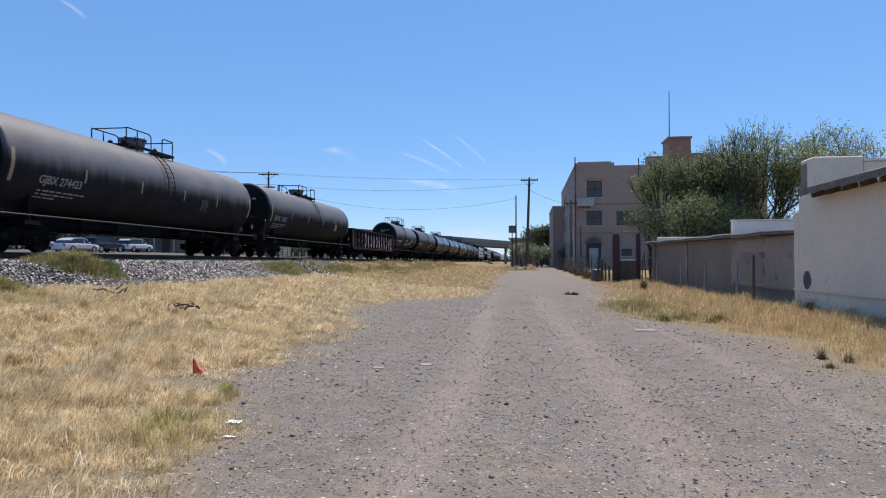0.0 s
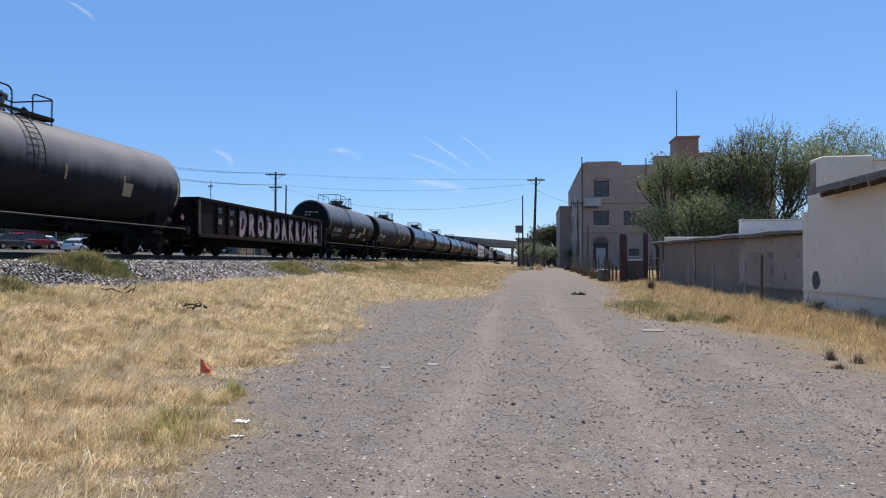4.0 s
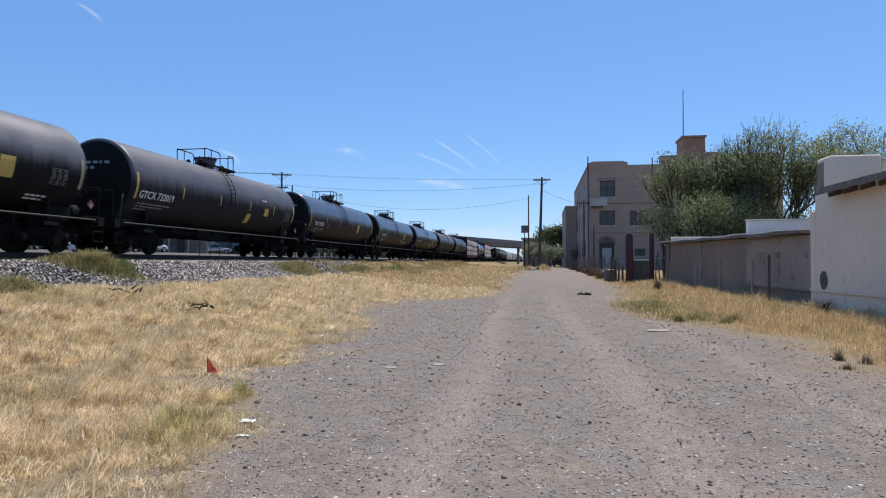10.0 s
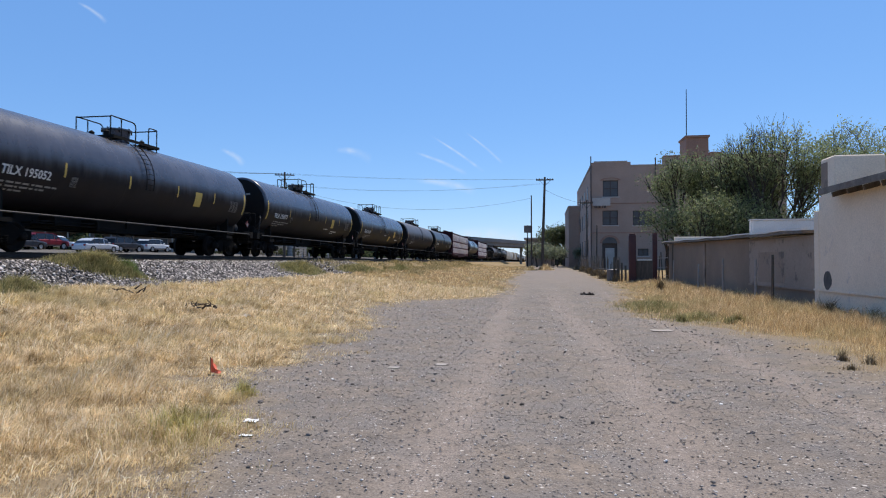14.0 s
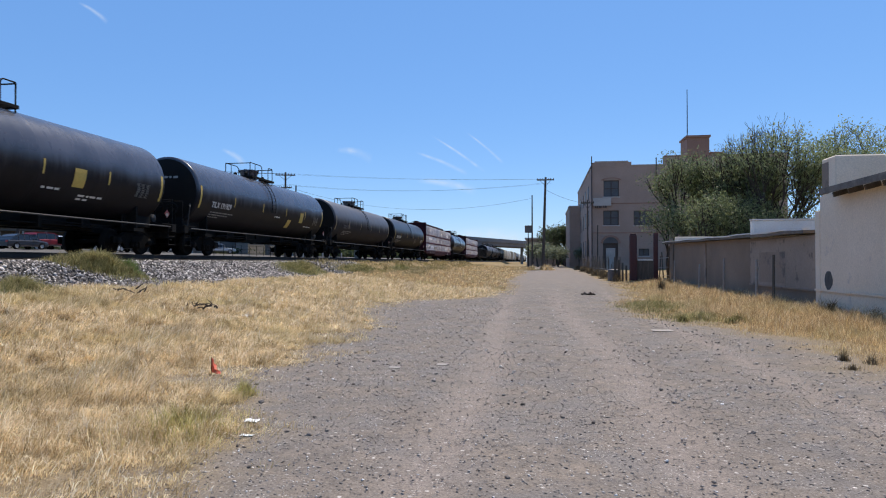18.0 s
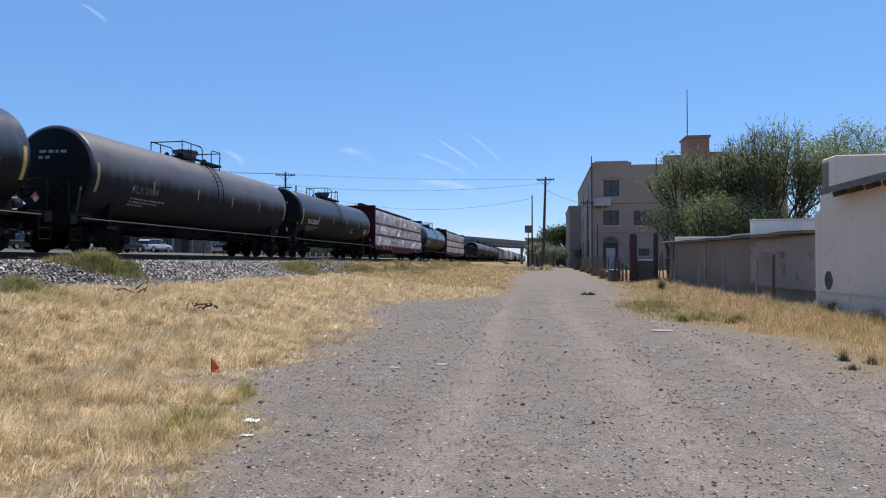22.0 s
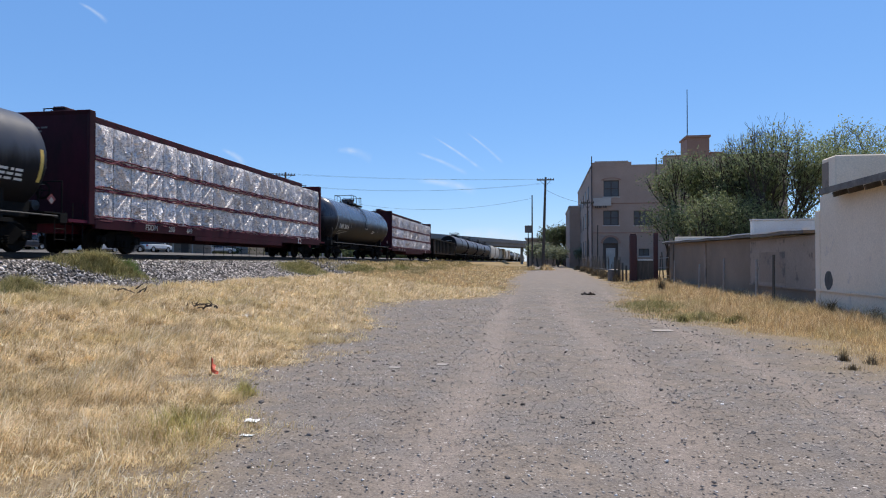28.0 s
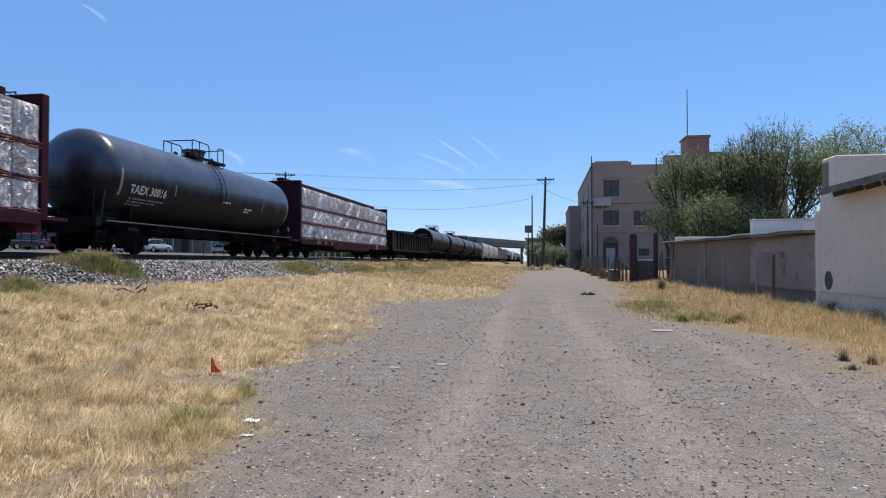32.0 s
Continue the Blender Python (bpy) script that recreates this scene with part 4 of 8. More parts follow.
def wrap_material():
    m, nt, b = material("crumpled_white_lumber_wrap")
    oi = nt.nodes.new("ShaderNodeObjectInfo")
    n = noise_tex(nt, 2.5, 6, 0.65)
    c = mix(nt, ramp(nt, n, [(0.3, grey(0)), (0.7, grey(1))]), (0.66, 0.595, 0.56), (0.97, 0.89, 0.84))
    # rows of small dark print that run along the sheet
    row = ramp(nt, noise_tex(nt, 9.0, 1, 0.4, (1, 1.1, 2.6)), [(0.54, grey(0)), (0.6, grey(0.5))])
    c = mix(nt, mix(nt, 1.0, row, ramp(nt, noise_tex(nt, 1.6, 2), [(0.36, grey(0.3)), (0.52, grey(1))]), "MULTIPLY"), c, (0.1, 0.092, 0.105))
    c = mix(nt, 1.0, c, ramp(nt, oi.outputs["Random"], [(0, grey(0.8)), (1, grey(1.04))]), "MULTIPLY")
    nt.links.new(c, b.inputs["Base Color"])
    b.inputs["Roughness"].default_value = 0.3
    b.inputs["Specular IOR Level"].default_value = 0.5
    # narrow creases where the film is drawn tight, over soft sags
    soft = noise_tex(nt, 5.0, 4, 0.6, (1, 1.6, 0.8))
    fold = ramp(nt, noise_tex(nt, 2.6, 2, 0.5, (1, 2.2, 0.6)), [(0.42, grey(0)), (0.5, grey(1)), (0.58, grey(0))])
    tall = mix(nt, 0.2, soft, fold)
    bp = node(nt, "ShaderNodeBump", {"Height": tall, "Strength": 1.0, "Distance": 0.14})
    nt.links.new(bp.outputs[0], b.inputs["Normal"])
    return m


def bundle_mesh(w, d, h, seed, mat):
    """A lumber pack in slack wrapping: a box whose outer face hangs in folds, loose at its foot."""
    bm = bmesh.new()
    nx, nz = 22, 20
    rnd = random.Random(seed)
    off = Vector((seed * 3.1, seed * 1.7, seed * 0.9))
    creases = [(rnd.uniform(-0.4, 0.4) * w, rnd.choice((-1, 1)) * rnd.uniform(0.3, 1.1), rnd.uniform(0.2, 0.8) * h) for _ in range(3)]
    slant = [rnd.uniform(-0.45, 0.45) for _ in range(3)]
    grid = []
    for i in range(nx + 1):
        row = []
        for j in range(nz + 1):
            y, z = -w / 2 + w * i / nx, h * j / nz
            edge = min(1, 5 * min(i, nx - i) / nx, 6 * min(j, nz - j) / nz)
            k = noise.noise(Vector((y * 2.5, z * 2, 0)) + off) * 0.05
            for c0, sl, zz in creases:
                crease = abs(y - c0 + sl * (z - zz))
                k += 0.1 * max(0, 1 - crease / 0.065)
            for q, a in enumerate(slant):
                u = y + a * z
                k -= abs(noise.noise(Vector((u * (4 + 2.5 * q), z * 0.9, 3.0 * q)) + off)) * (0.12, 0.06, 0.025)[q]
            if seed % 4 == 1:
                k -= abs(noise.noise(Vector((y * 1.2, z * 6.0, 11)) + off)) * 0.12
            row.append(bm.verts.new((d + 0.03 + k * edge - (1 - edge) * 0.07 + 0.05 * max(0, 1 - 4 * j / nz) * edge, y, z)))
        grid.append(row)
    for i in range(nx):
        for j in range(nz):
            bm.faces.new((grid[i][j], grid[i + 1][j], grid[i + 1][j + 1], grid[i][j + 1]))
    rim = [grid[i][0] for i in range(nx + 1)] + [grid[nx][j] for j in range(1, nz + 1)] + [grid[i][nz] for i in range(nx - 1, -1, -1)] + [grid[0][j] for j in range(nz - 1, 0, -1)]
    inner = [bm.verts.new((0, v.co.y, v.co.z)) for v in rim]
    for i in range(len(rim)):
        j = (i + 1) % len(rim)
        bm.faces.new((rim[j], rim[i], inner[i], inner[j]))
    bmesh.ops.recalc_face_normals(bm, faces=bm.faces[:])
    me = bpy.data.meshes.new("bundle")
    bm.to_mesh(me)
    bm.free()
    me.materials.append(mat)
    return me


# darker copy of the oxide red: grime, and the bulkheads' shade in the colour
M_GRIMY_SHADED_OXIDE = surface("grimy_shaded_oxide_red", (0.017, 0.0032, 0.0066), (0.05, 0.009, 0.018), 0.75, 0, 1.6, 30, 0.2, ((0.055, 0.03, 0.026), 0.64), (1, 1, 0.4), spec=0.15)
M_STRAP = surface("dark_red_strap", (0.055, 0.007, 0.017), (0.14, 0.017, 0.04), 0.8, 0, 3, 20, 0.1)


def centerbeam(L, label):
    """A centre-beam flat car with end bulkheads, loaded with wrapped lumber packs in three tiers."""
    car = empty("centerbeam_car")
    half = L / 2 + 0.95
    top = 4.77
    wrap = wrap_material() if "crumpled_white_lumber_wrap" not in bpy.data.materials else bpy.data.materials["crumpled_white_lumber_wrap"]
    for s in (-1, 1):
        a, b = sorted((s * L / 2, s * (L / 2 - 0.3)))
        bm = bmesh.new()
        ring = [(-1.45, 0), (-1.45, 0.3), (1.45, 0.3), (1.45, 0)]
        box(bm, -1.45, 1.45, a, b, 0.95, top, 0.02)
        outer = [f for f in bm.faces if abs(f.normal.y) > 0.9 and f.calc_area() > 3]
        res = bmesh.ops.inset_region(bm, faces=outer, thickness=0.12, depth=-0.05, use_even_offset=True)
        part("bulkhead", bm, M_GRIMY_SHADED_OXIDE, car)
        bm = bmesh.new()
        for y in (0.1, 0.55):
            rod(bm, (1.3, s * (L / 2 + y), 0.4), (1.3, s * (L / 2 + y), 1.6), 0.018, 0.018, 5)
            rod(bm, (-1.3, s * (L / 2 + y), 0.4), (-1.3, s * (L / 2 + y), 1.6), 0.018, 0.018, 5)
        pipe(bm, [(-0.4, s * (L / 2 - 0.15), top), (-0.4, s * (L / 2 - 0.15), top + 0.12), (0.4, s * (L / 2 - 0.15), top + 0.12), (0.4, s * (L / 2 - 0.15), top)], 0.02)
        part("grab_irons", bm, M_STEEL, car)
        for z, lines in ((4.2, (0.7, 0.5)), (3.1, (0.6, 0.6, 0.6, 0.4)), (2.3, (0.4,))):
            bm = bars(lines, 0.13, 0.06, int(z * 10))
            for v in bm.verts:
                v.co = (-s * (v.co.x - 0.9), s * (L / 2 - 0.046), z + v.co.y)
            part("small_print", bm, M_FAINT, car)["kind"] = "stuff"
        a, b = sorted((s * (L / 2 - 2.5), s * half))
        part("stub_sill", boxes((-0.36, 0.36, a, b, 0.66, 0.98)), M_OXIDE, car)
        a, b = sorted((s * L / 2, s * (half - 0.1)))
        part("end_platform", boxes((-1.4, 1.4, a, b, 0.98, 1.08)), M_OXIDE, car)
    part("deck", boxes((-1.4, 1.4, -L / 2 + 0.3, L / 2 - 0.3, 1.02, 1.16)), M_OXIDE, car)
    part("top_chord", boxes((-0.22, 0.22, -L / 2 + 0.3, L / 2 - 0.3, 4.4, 5.0), bevel=0.03), M_GRIMY_SHADED_OXIDE, car)
    part("centre_wall", boxes((-0.05, 0.05, -L / 2 + 0.3, L / 2 - 0.3, 1.16, 4.4)), M_OXIDE, car)
    for s in (-1, 1):
        a, b = sorted((s * 1.32, s * 1.46))
        bm = boxes((a, b, -L / 2 + 0.3, L / 2 - 0.3, 0.82, 1.16), (a, b, -4.6, 4.6, 0.62, 0.82), bevel=0.01)
        part("side_sill", bm, M_GRIMY_SHADED_OXIDE, car)
    part("centre_sill", boxes((-0.4, 0.4, -L / 2 + 2, L / 2 - 2, 0.55, 1.02)), M_GRIMY_SHADED_OXIDE, car)
    n = 22
    span = L - 0.62
    w = span / n
    meshes = [bundle_mesh(w - 0.05, 1.36, 0.985, i, wrap) for i in range(11)]
    rnd = random.Random(4)
    for s in (1, -1):
        for tier in range(3):
            for k in range(n):
                m = pose(s * 0.06, -span / 2 + w * (k + 0.5), 1.17 + tier * 1.02, 0, 0, 0 if s > 0 else 180) @ Matrix.Diagonal((1, 1, rnd.uniform(1.12, 1.2) if tier == 2 else 1, 1))
                share("lumber_pack", rnd.choice(meshes), car, m)
        for z in (1.18, 2.17, 3.19):
            bm = bmesh.new()
            for dz in (-0.06, 0.0, 0.07):
                pts = [(s * (1.42 + 0.03 * rnd.random()), -span / 2 + span * i / 60, z + dz - 0.035 + 0.07 * rnd.random()) for i in range(61)]
                pipe(bm, pts, 0.026, 6)
            part("red_strap", bm, M_STRAP, car)
        bm = bmesh.new()
        rod(bm, (s * 0.2, 0, 4.9), (s * 1.2, 0, 4.2), 0.012, 0.012, 4)
        tie = part("tie_down_cable", bm, M_STEEL, car)
        tie.matrix_basis = pose(0, -span / 2, 0)
        for k in range(1, 17):
            share("tie_down_cable", tie.data, car, pose(0, -span / 2 + span * k / 16, 0))
        bm = boxes((min(s * 1.462, s * 1.47), max(s * 1.462, s * 1.47), 7.0, 7.44, 0.84, 1.14))
        part("notice_plate", bm, M_WHITE_MARK, car, "small white framed notice plate")
        part("notice_field", boxes((min(s * 1.47, s * 1.474), max(s * 1.47, s * 1.474), 7.06, 7.38, 0.89, 1.09)), M_OXIDE, car)
        for y, words in ((-8.05, "FDDM"), (-6.55, "200"), (-5.25, "449")):
            bm = lettering(words, 0.3, 0.006, 0.95)
            for v in bm.verts:
                v.co = (s * 1.466, (y + v.co.x) * s, 1.0 + v.co.y)
            part("reporting_mark", bm, M_GREY_MARK, car)
    for s in (-1, 1):
        add_truck(car, s * (L / 2 - 2.0))
    add_couplers(car, half, M_TRUCK)
    tagged(car, label, "centerbeam car", "train cars")
    return car


def hopper(L, label, paint):
    car = empty("hopper_car")
    half = L / 2 + 0.7
    bm = bmesh.new()
    prof = [(1.35, 1.15), (1.55, 1.9), (1.58, 2.6), (1.55, 3.6), (1.3, 4.3), (0.8, 4.55), (-0.8, 4.55), (-1.3, 4.3), (-1.55, 3.6), (-1.58, 2.6), (-1.55, 1.9), (-1.35, 1.15)]
    rings = []
    for y, low in ((-L / 2, 2.4), (-L / 2 + 1.3, 1.15), (L / 2 - 1.3, 1.15), (L / 2, 2.4)):
        rings.append([bm.verts.new((x, y, max(z, low))) for x, z in prof])
    for a, b in zip(rings, rings[1:]):
        for i in range(len(prof)):
            j = (i + 1) % len(prof)
            bm.faces.new((a[i], b[i], b[j], a[j]))
    bm.faces.new(rings[0][::-1])
    bm.faces.new(rings[-1])
    bmesh.ops.recalc_face_normals(bm, faces=bm.faces[:])
    part("hopper_body", bm, paint, car)
    part("roof_walk", boxes((-0.4, 0.4, -L / 2, L / 2, 4.6, 4.68)), M_STEEL, car)
    for s in (-1, 1):
        a, b = sorted((s * (L / 2 - 1.6), s * half))
        part("end_platform", boxes((-1.4, 1.4, a, b, 0.9, 1.14), bevel=0.01), paint, car)
        bm = bmesh.new()
        for x in (-1.3, 1.3):
            rod(bm, (x, s * (L / 2 + 0.1), 1.1), (x, s * (L / 2 - 0.1), 4.2), 0.05, 0.05, 6)
        part("end_post", bm, paint, car)
        add_truck(car, s * (L / 2 - 1.6))
    for y in (-4, 0, 4):
        bm = bmesh.new()
        a = [bm.verts.new(c) for c in ((-1.2, y - 1.6, 1.2), (1.2, y - 1.6, 1.2), (1.2, y + 1.6, 1.2), (-1.2, y + 1.6, 1.2))]
        b = [bm.verts.new(c) for c in ((-0.4, y - 0.4, 0.5), (0.4, y - 0.4, 0.5), (0.4, y + 0.4, 0.5), (-0.4, y + 0.4, 0.5))]
        for i in range(4):
            bm.faces.new((a[i], b[i], b[(i + 1) % 4], a[(i + 1) % 4]))
        bm.faces.new(b)
        part("chute", bm, paint, car)
    add_couplers(car, half, M_TRUCK)
    tagged(car, label, "hopper car", "train cars")
    return car


def boxcar(L, label, paint):
    car = empty("boxcar")
    half = L / 2 + 0.7
    bm = boxes((-1.5, 1.5, -L / 2, L / 2, 1.0, 4.5), bevel=0.04)
    part("body_shell", bm, paint, car)
    for s in (-1, 1):
        for k in range(14):
            y = -L / 2 + 0.6 + (L - 1.2) * k / 13
            part("rib", boxes((min(s * 1.5, s * 1.56), max(s * 1.5, s * 1.56), y - 0.05, y + 0.05, 1.1, 4.4)), paint, car)
        part("door", boxes((min(s * 1.5, s * 1.6), max(s * 1.5, s * 1.6), -1.5, 1.5, 1.15, 4.3), bevel=0.02), paint, car)
        a, b = sorted((s * (L / 2 - 2.2), s * half))
        part("stub_sill", boxes((-0.36, 0.36, a, b, 0.66, 1.0)), M_STEEL, car)
        add_truck(car, s * (L / 2 - 1.9))
    part("roof", boxes((-1.55, 1.55, -L / 2, L / 2, 4.5, 4.6), bevel=0.02), paint, car)
    add_couplers(car, half, M_TRUCK)
    tagged(car, label, "boxcar", "train cars")
    return car


# the train: each car and where its body begins and ends along the line at the start
TRAIN = []


def put(car, a, b):
    TRAIN.append((car, (a + b) / 2 - 2.34))
    return car


def build_train():
    global TRUCK
    TRUCK = truck_parts()
    grey_plate = M_GREY_MARK
    std = dict(R=1.55, zc=2.78)
    t = lambda a, b, **k: put(tank_car(b - a, **{**std, **k}), a, b)
    yp = lambda y, z=2.4, w=0.52, h=0.62: (y, z, w, h, M_YELLOW)
    gp = lambda y, z=2.35, w=0.75, h=0.5: (y, z, w, h, grey_plate)
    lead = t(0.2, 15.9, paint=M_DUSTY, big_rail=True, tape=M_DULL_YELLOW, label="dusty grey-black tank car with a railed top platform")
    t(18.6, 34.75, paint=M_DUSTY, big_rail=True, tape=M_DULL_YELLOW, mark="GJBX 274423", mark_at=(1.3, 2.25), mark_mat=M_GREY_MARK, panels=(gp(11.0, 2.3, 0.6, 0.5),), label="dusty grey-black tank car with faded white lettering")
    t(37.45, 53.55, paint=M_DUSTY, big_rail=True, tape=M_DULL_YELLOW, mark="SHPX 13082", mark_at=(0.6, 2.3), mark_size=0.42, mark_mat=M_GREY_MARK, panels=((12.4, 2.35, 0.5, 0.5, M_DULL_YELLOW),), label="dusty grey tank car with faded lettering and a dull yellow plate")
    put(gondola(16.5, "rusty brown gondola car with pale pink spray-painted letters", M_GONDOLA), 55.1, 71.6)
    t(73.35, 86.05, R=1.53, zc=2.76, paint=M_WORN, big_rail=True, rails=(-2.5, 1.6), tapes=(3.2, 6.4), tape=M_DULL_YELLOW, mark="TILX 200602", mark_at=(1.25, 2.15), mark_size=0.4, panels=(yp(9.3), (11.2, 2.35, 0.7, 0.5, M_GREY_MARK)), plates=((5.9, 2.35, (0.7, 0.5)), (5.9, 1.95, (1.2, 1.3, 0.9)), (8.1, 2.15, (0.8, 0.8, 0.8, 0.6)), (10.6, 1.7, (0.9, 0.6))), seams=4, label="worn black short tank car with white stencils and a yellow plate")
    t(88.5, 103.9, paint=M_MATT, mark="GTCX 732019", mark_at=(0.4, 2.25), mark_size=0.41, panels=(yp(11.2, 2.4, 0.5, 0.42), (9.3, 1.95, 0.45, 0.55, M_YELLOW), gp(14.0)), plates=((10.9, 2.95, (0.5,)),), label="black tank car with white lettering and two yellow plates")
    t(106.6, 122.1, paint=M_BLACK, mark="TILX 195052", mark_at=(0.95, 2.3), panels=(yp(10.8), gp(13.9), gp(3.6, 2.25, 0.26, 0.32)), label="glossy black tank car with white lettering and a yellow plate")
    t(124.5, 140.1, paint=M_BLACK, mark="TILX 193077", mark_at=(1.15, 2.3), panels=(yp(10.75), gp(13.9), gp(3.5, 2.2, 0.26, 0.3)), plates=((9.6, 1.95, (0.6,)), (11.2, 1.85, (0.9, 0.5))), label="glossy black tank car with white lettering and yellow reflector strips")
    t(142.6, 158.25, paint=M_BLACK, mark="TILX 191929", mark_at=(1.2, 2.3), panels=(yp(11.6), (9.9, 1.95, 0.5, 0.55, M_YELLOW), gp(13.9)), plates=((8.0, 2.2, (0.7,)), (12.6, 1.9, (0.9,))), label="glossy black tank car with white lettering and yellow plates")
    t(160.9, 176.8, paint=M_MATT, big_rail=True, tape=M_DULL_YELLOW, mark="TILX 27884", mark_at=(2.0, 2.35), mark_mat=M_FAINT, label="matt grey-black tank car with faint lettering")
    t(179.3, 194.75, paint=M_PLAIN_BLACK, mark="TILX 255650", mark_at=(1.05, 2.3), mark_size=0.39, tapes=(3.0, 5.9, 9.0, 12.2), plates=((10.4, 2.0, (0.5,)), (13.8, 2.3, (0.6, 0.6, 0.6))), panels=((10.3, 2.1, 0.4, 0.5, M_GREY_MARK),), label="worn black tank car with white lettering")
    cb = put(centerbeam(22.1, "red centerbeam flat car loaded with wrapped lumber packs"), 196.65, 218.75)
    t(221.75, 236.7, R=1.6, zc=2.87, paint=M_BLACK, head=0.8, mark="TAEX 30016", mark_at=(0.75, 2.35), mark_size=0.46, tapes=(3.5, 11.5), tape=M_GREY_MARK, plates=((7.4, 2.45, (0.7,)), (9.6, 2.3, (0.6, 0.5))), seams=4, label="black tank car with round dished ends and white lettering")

    def again(car, a, b):
        return put(copy_thing(car, pose(0, 0, 0)), a, b)
    again(cb, 238.85, 260.95)
    put(gondola(20.8, "black gondola car with rusty sills", M_STEEL, False, 2.9), 263.2, 284.0)
    far = t(286.0, 301.6, paint=M_FAR, tape=M_DULL_YELLOW, label="dull black tank car further back in the train")
    for i in range(1, 4):
        again(far, 286.0 + i * 18, 301.6 + i * 18)
    pale = surface("pale_grey_hopper_paint", (0.3, 0.28, 0.25), (0.42, 0.4, 0.36), 0.7, 0, 0.6, 10, 0.1)
    tan = surface("tan_boxcar_paint", (0.3, 0.25, 0.19), (0.4, 0.34, 0.26), 0.7, 0, 0.6, 10, 0.1)
    h = put(hopper(15.4, "pale grey covered hopper car on rails", pale), 358.1, 373.5)
    again(h, 375.9, 391.3)
    again(h, 393.7, 409.1)
    bx = put(boxcar(15.6, "tan ribbed boxcar with a sliding door", tan), 411.5, 427.1)
    again(h, 429.5, 444.9)
    again(bx, 447.3, 462.9)
    y = 465.5
    for i in range(12):
        again((far, far, h, far, bx, far)[i % 6], y, y + 15.6)
        y += 18


def along(t):
    """How far the train has come towards the camera's side at t seconds."""
    i = min(max(int(np.searchsorted(PACE_T, t)) - 1, 0), len(PACE_T) - 2)
    h = PACE_T[i + 1] - PACE_T[i]
    a = (PACE_T[i + 1] - t) / h
    b = 1 - a
    return float(a * PACE_Y[i] + b * PACE_Y[i + 1] + ((a ** 3 - a) * PACE_C[i] + (b ** 3 - b) * PACE_C[i + 1]) * h * h / 6)


def even_curve(x, y):
    """Second derivatives of the natural cubic through the points."""
    n, h = len(x), np.diff(x)
    m, r = np.eye(n), np.zeros(n)
    for i in range(1, n - 1):
        m[i, i - 1:i + 2] = h[i - 1], 2 * (h[i - 1] + h[i]), h[i]
        r[i] = 6 * ((y[i + 1] - y[i]) / h[i] - (y[i] - y[i - 1]) / h[i - 1])
    return np.linalg.solve(m, r)


PACE_T = np.array([0, 6, 11, 16, 21, 26, 32.0])
PACE_Y = np.array([0, -39.408, -71.158, -102.313, -133.523, -163.6, -199.332])
PACE_C = even_curve(PACE_T, PACE_Y)


# ---- materials of buildings and plants ----
M_BRICK = surface("weathered_brown_brick", (0.3, 0.215, 0.17), (0.39, 0.285, 0.23), 0.9, 0, 0.35, 9, 0.2, ((0.36, 0.28, 0.225), 0.6))
M_BRICK_DARK = surface("dark_red_brick", (0.25, 0.145, 0.105), (0.33, 0.195, 0.142), 0.9, 0, 0.5, 9, 0.2)
M_COPING = surface("grey_coping_stone", (0.34, 0.31, 0.28), (0.46, 0.43, 0.4), 0.85, 0, 1, 12, 0.15)
M_STUCCO = surface("grey_white_stucco", (0.74, 0.605, 0.455), (0.83, 0.695, 0.54), 0.9, 0, 0.5, 26, 0.25, ((0.58, 0.49, 0.42), 0.62))
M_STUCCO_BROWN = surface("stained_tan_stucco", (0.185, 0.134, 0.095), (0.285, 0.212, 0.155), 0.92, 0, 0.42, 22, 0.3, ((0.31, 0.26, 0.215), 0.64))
M_PLASTER_GREY = surface("stained_grey_plaster", (0.23, 0.172, 0.13), (0.35, 0.27, 0.21), 0.92, 0, 0.4, 22, 0.3, ((0.15, 0.123, 0.102), 0.55))
M_PATCH = surface("pale_grey_plaster", (0.27, 0.21, 0.163), (0.38, 0.302, 0.24), 0.92, 0, 0.5, 20, 0.3, ((0.17, 0.135, 0.11), 0.56))
M_WHITEWASH = surface("white_limewash", (0.72, 0.675, 0.61), (0.84, 0.795, 0.725), 0.85, 0, 0.7, 20, 0.2)
M_HOLE = surface("dark_hole_patch", (0.07, 0.065, 0.06), (0.14, 0.125, 0.115), 0.95, 0, 3, 30, 0.3)
M_ROOF_EDGE = surface("weathered_roof_edge", (0.1, 0.083, 0.07), (0.23, 0.2, 0.17), 0.9, 0, 3.5, 18, 0.4, ((0.6, 0.57, 0.53), 0.66))
M_OLDWOOD = surface("grey_old_wood", (0.07, 0.055, 0.042), (0.16, 0.13, 0.1), 0.9, 0, 2.5, 30, 0.4, stretch=(4, 4, 0.5))
M_POLE = surface("creosoted_pole", (0.045, 0.034, 0.027), (0.1, 0.078, 0.06), 0.9, 0, 2, 30, 0.4, stretch=(4, 4, 0.3))
M_REDPOST = surface("dark_red_brown_post", (0.055, 0.02, 0.019), (0.09, 0.034, 0.03), 0.8, 0, 1.5, 18, 0.2)
M_TIN = surface("dull_corrugated_tin", (0.09, 0.085, 0.085), (0.2, 0.185, 0.175), 0.6, 0.4, 1.2, 20, 0.2, ((0.14, 0.075, 0.045), 0.62))
M_CONCRETE = surface("grey_concrete", (0.24, 0.225, 0.21), (0.34, 0.32, 0.3), 0.9, 0, 0.4, 12, 0.2)
# darker copy of the grey concrete, with the bridge's shade in its colour
M_DARKCONC = surface("shaded_bridge_concrete", (0.15, 0.145, 0.145), (0.21, 0.205, 0.2), 0.9, 0, 0.2, 6, 0.1)
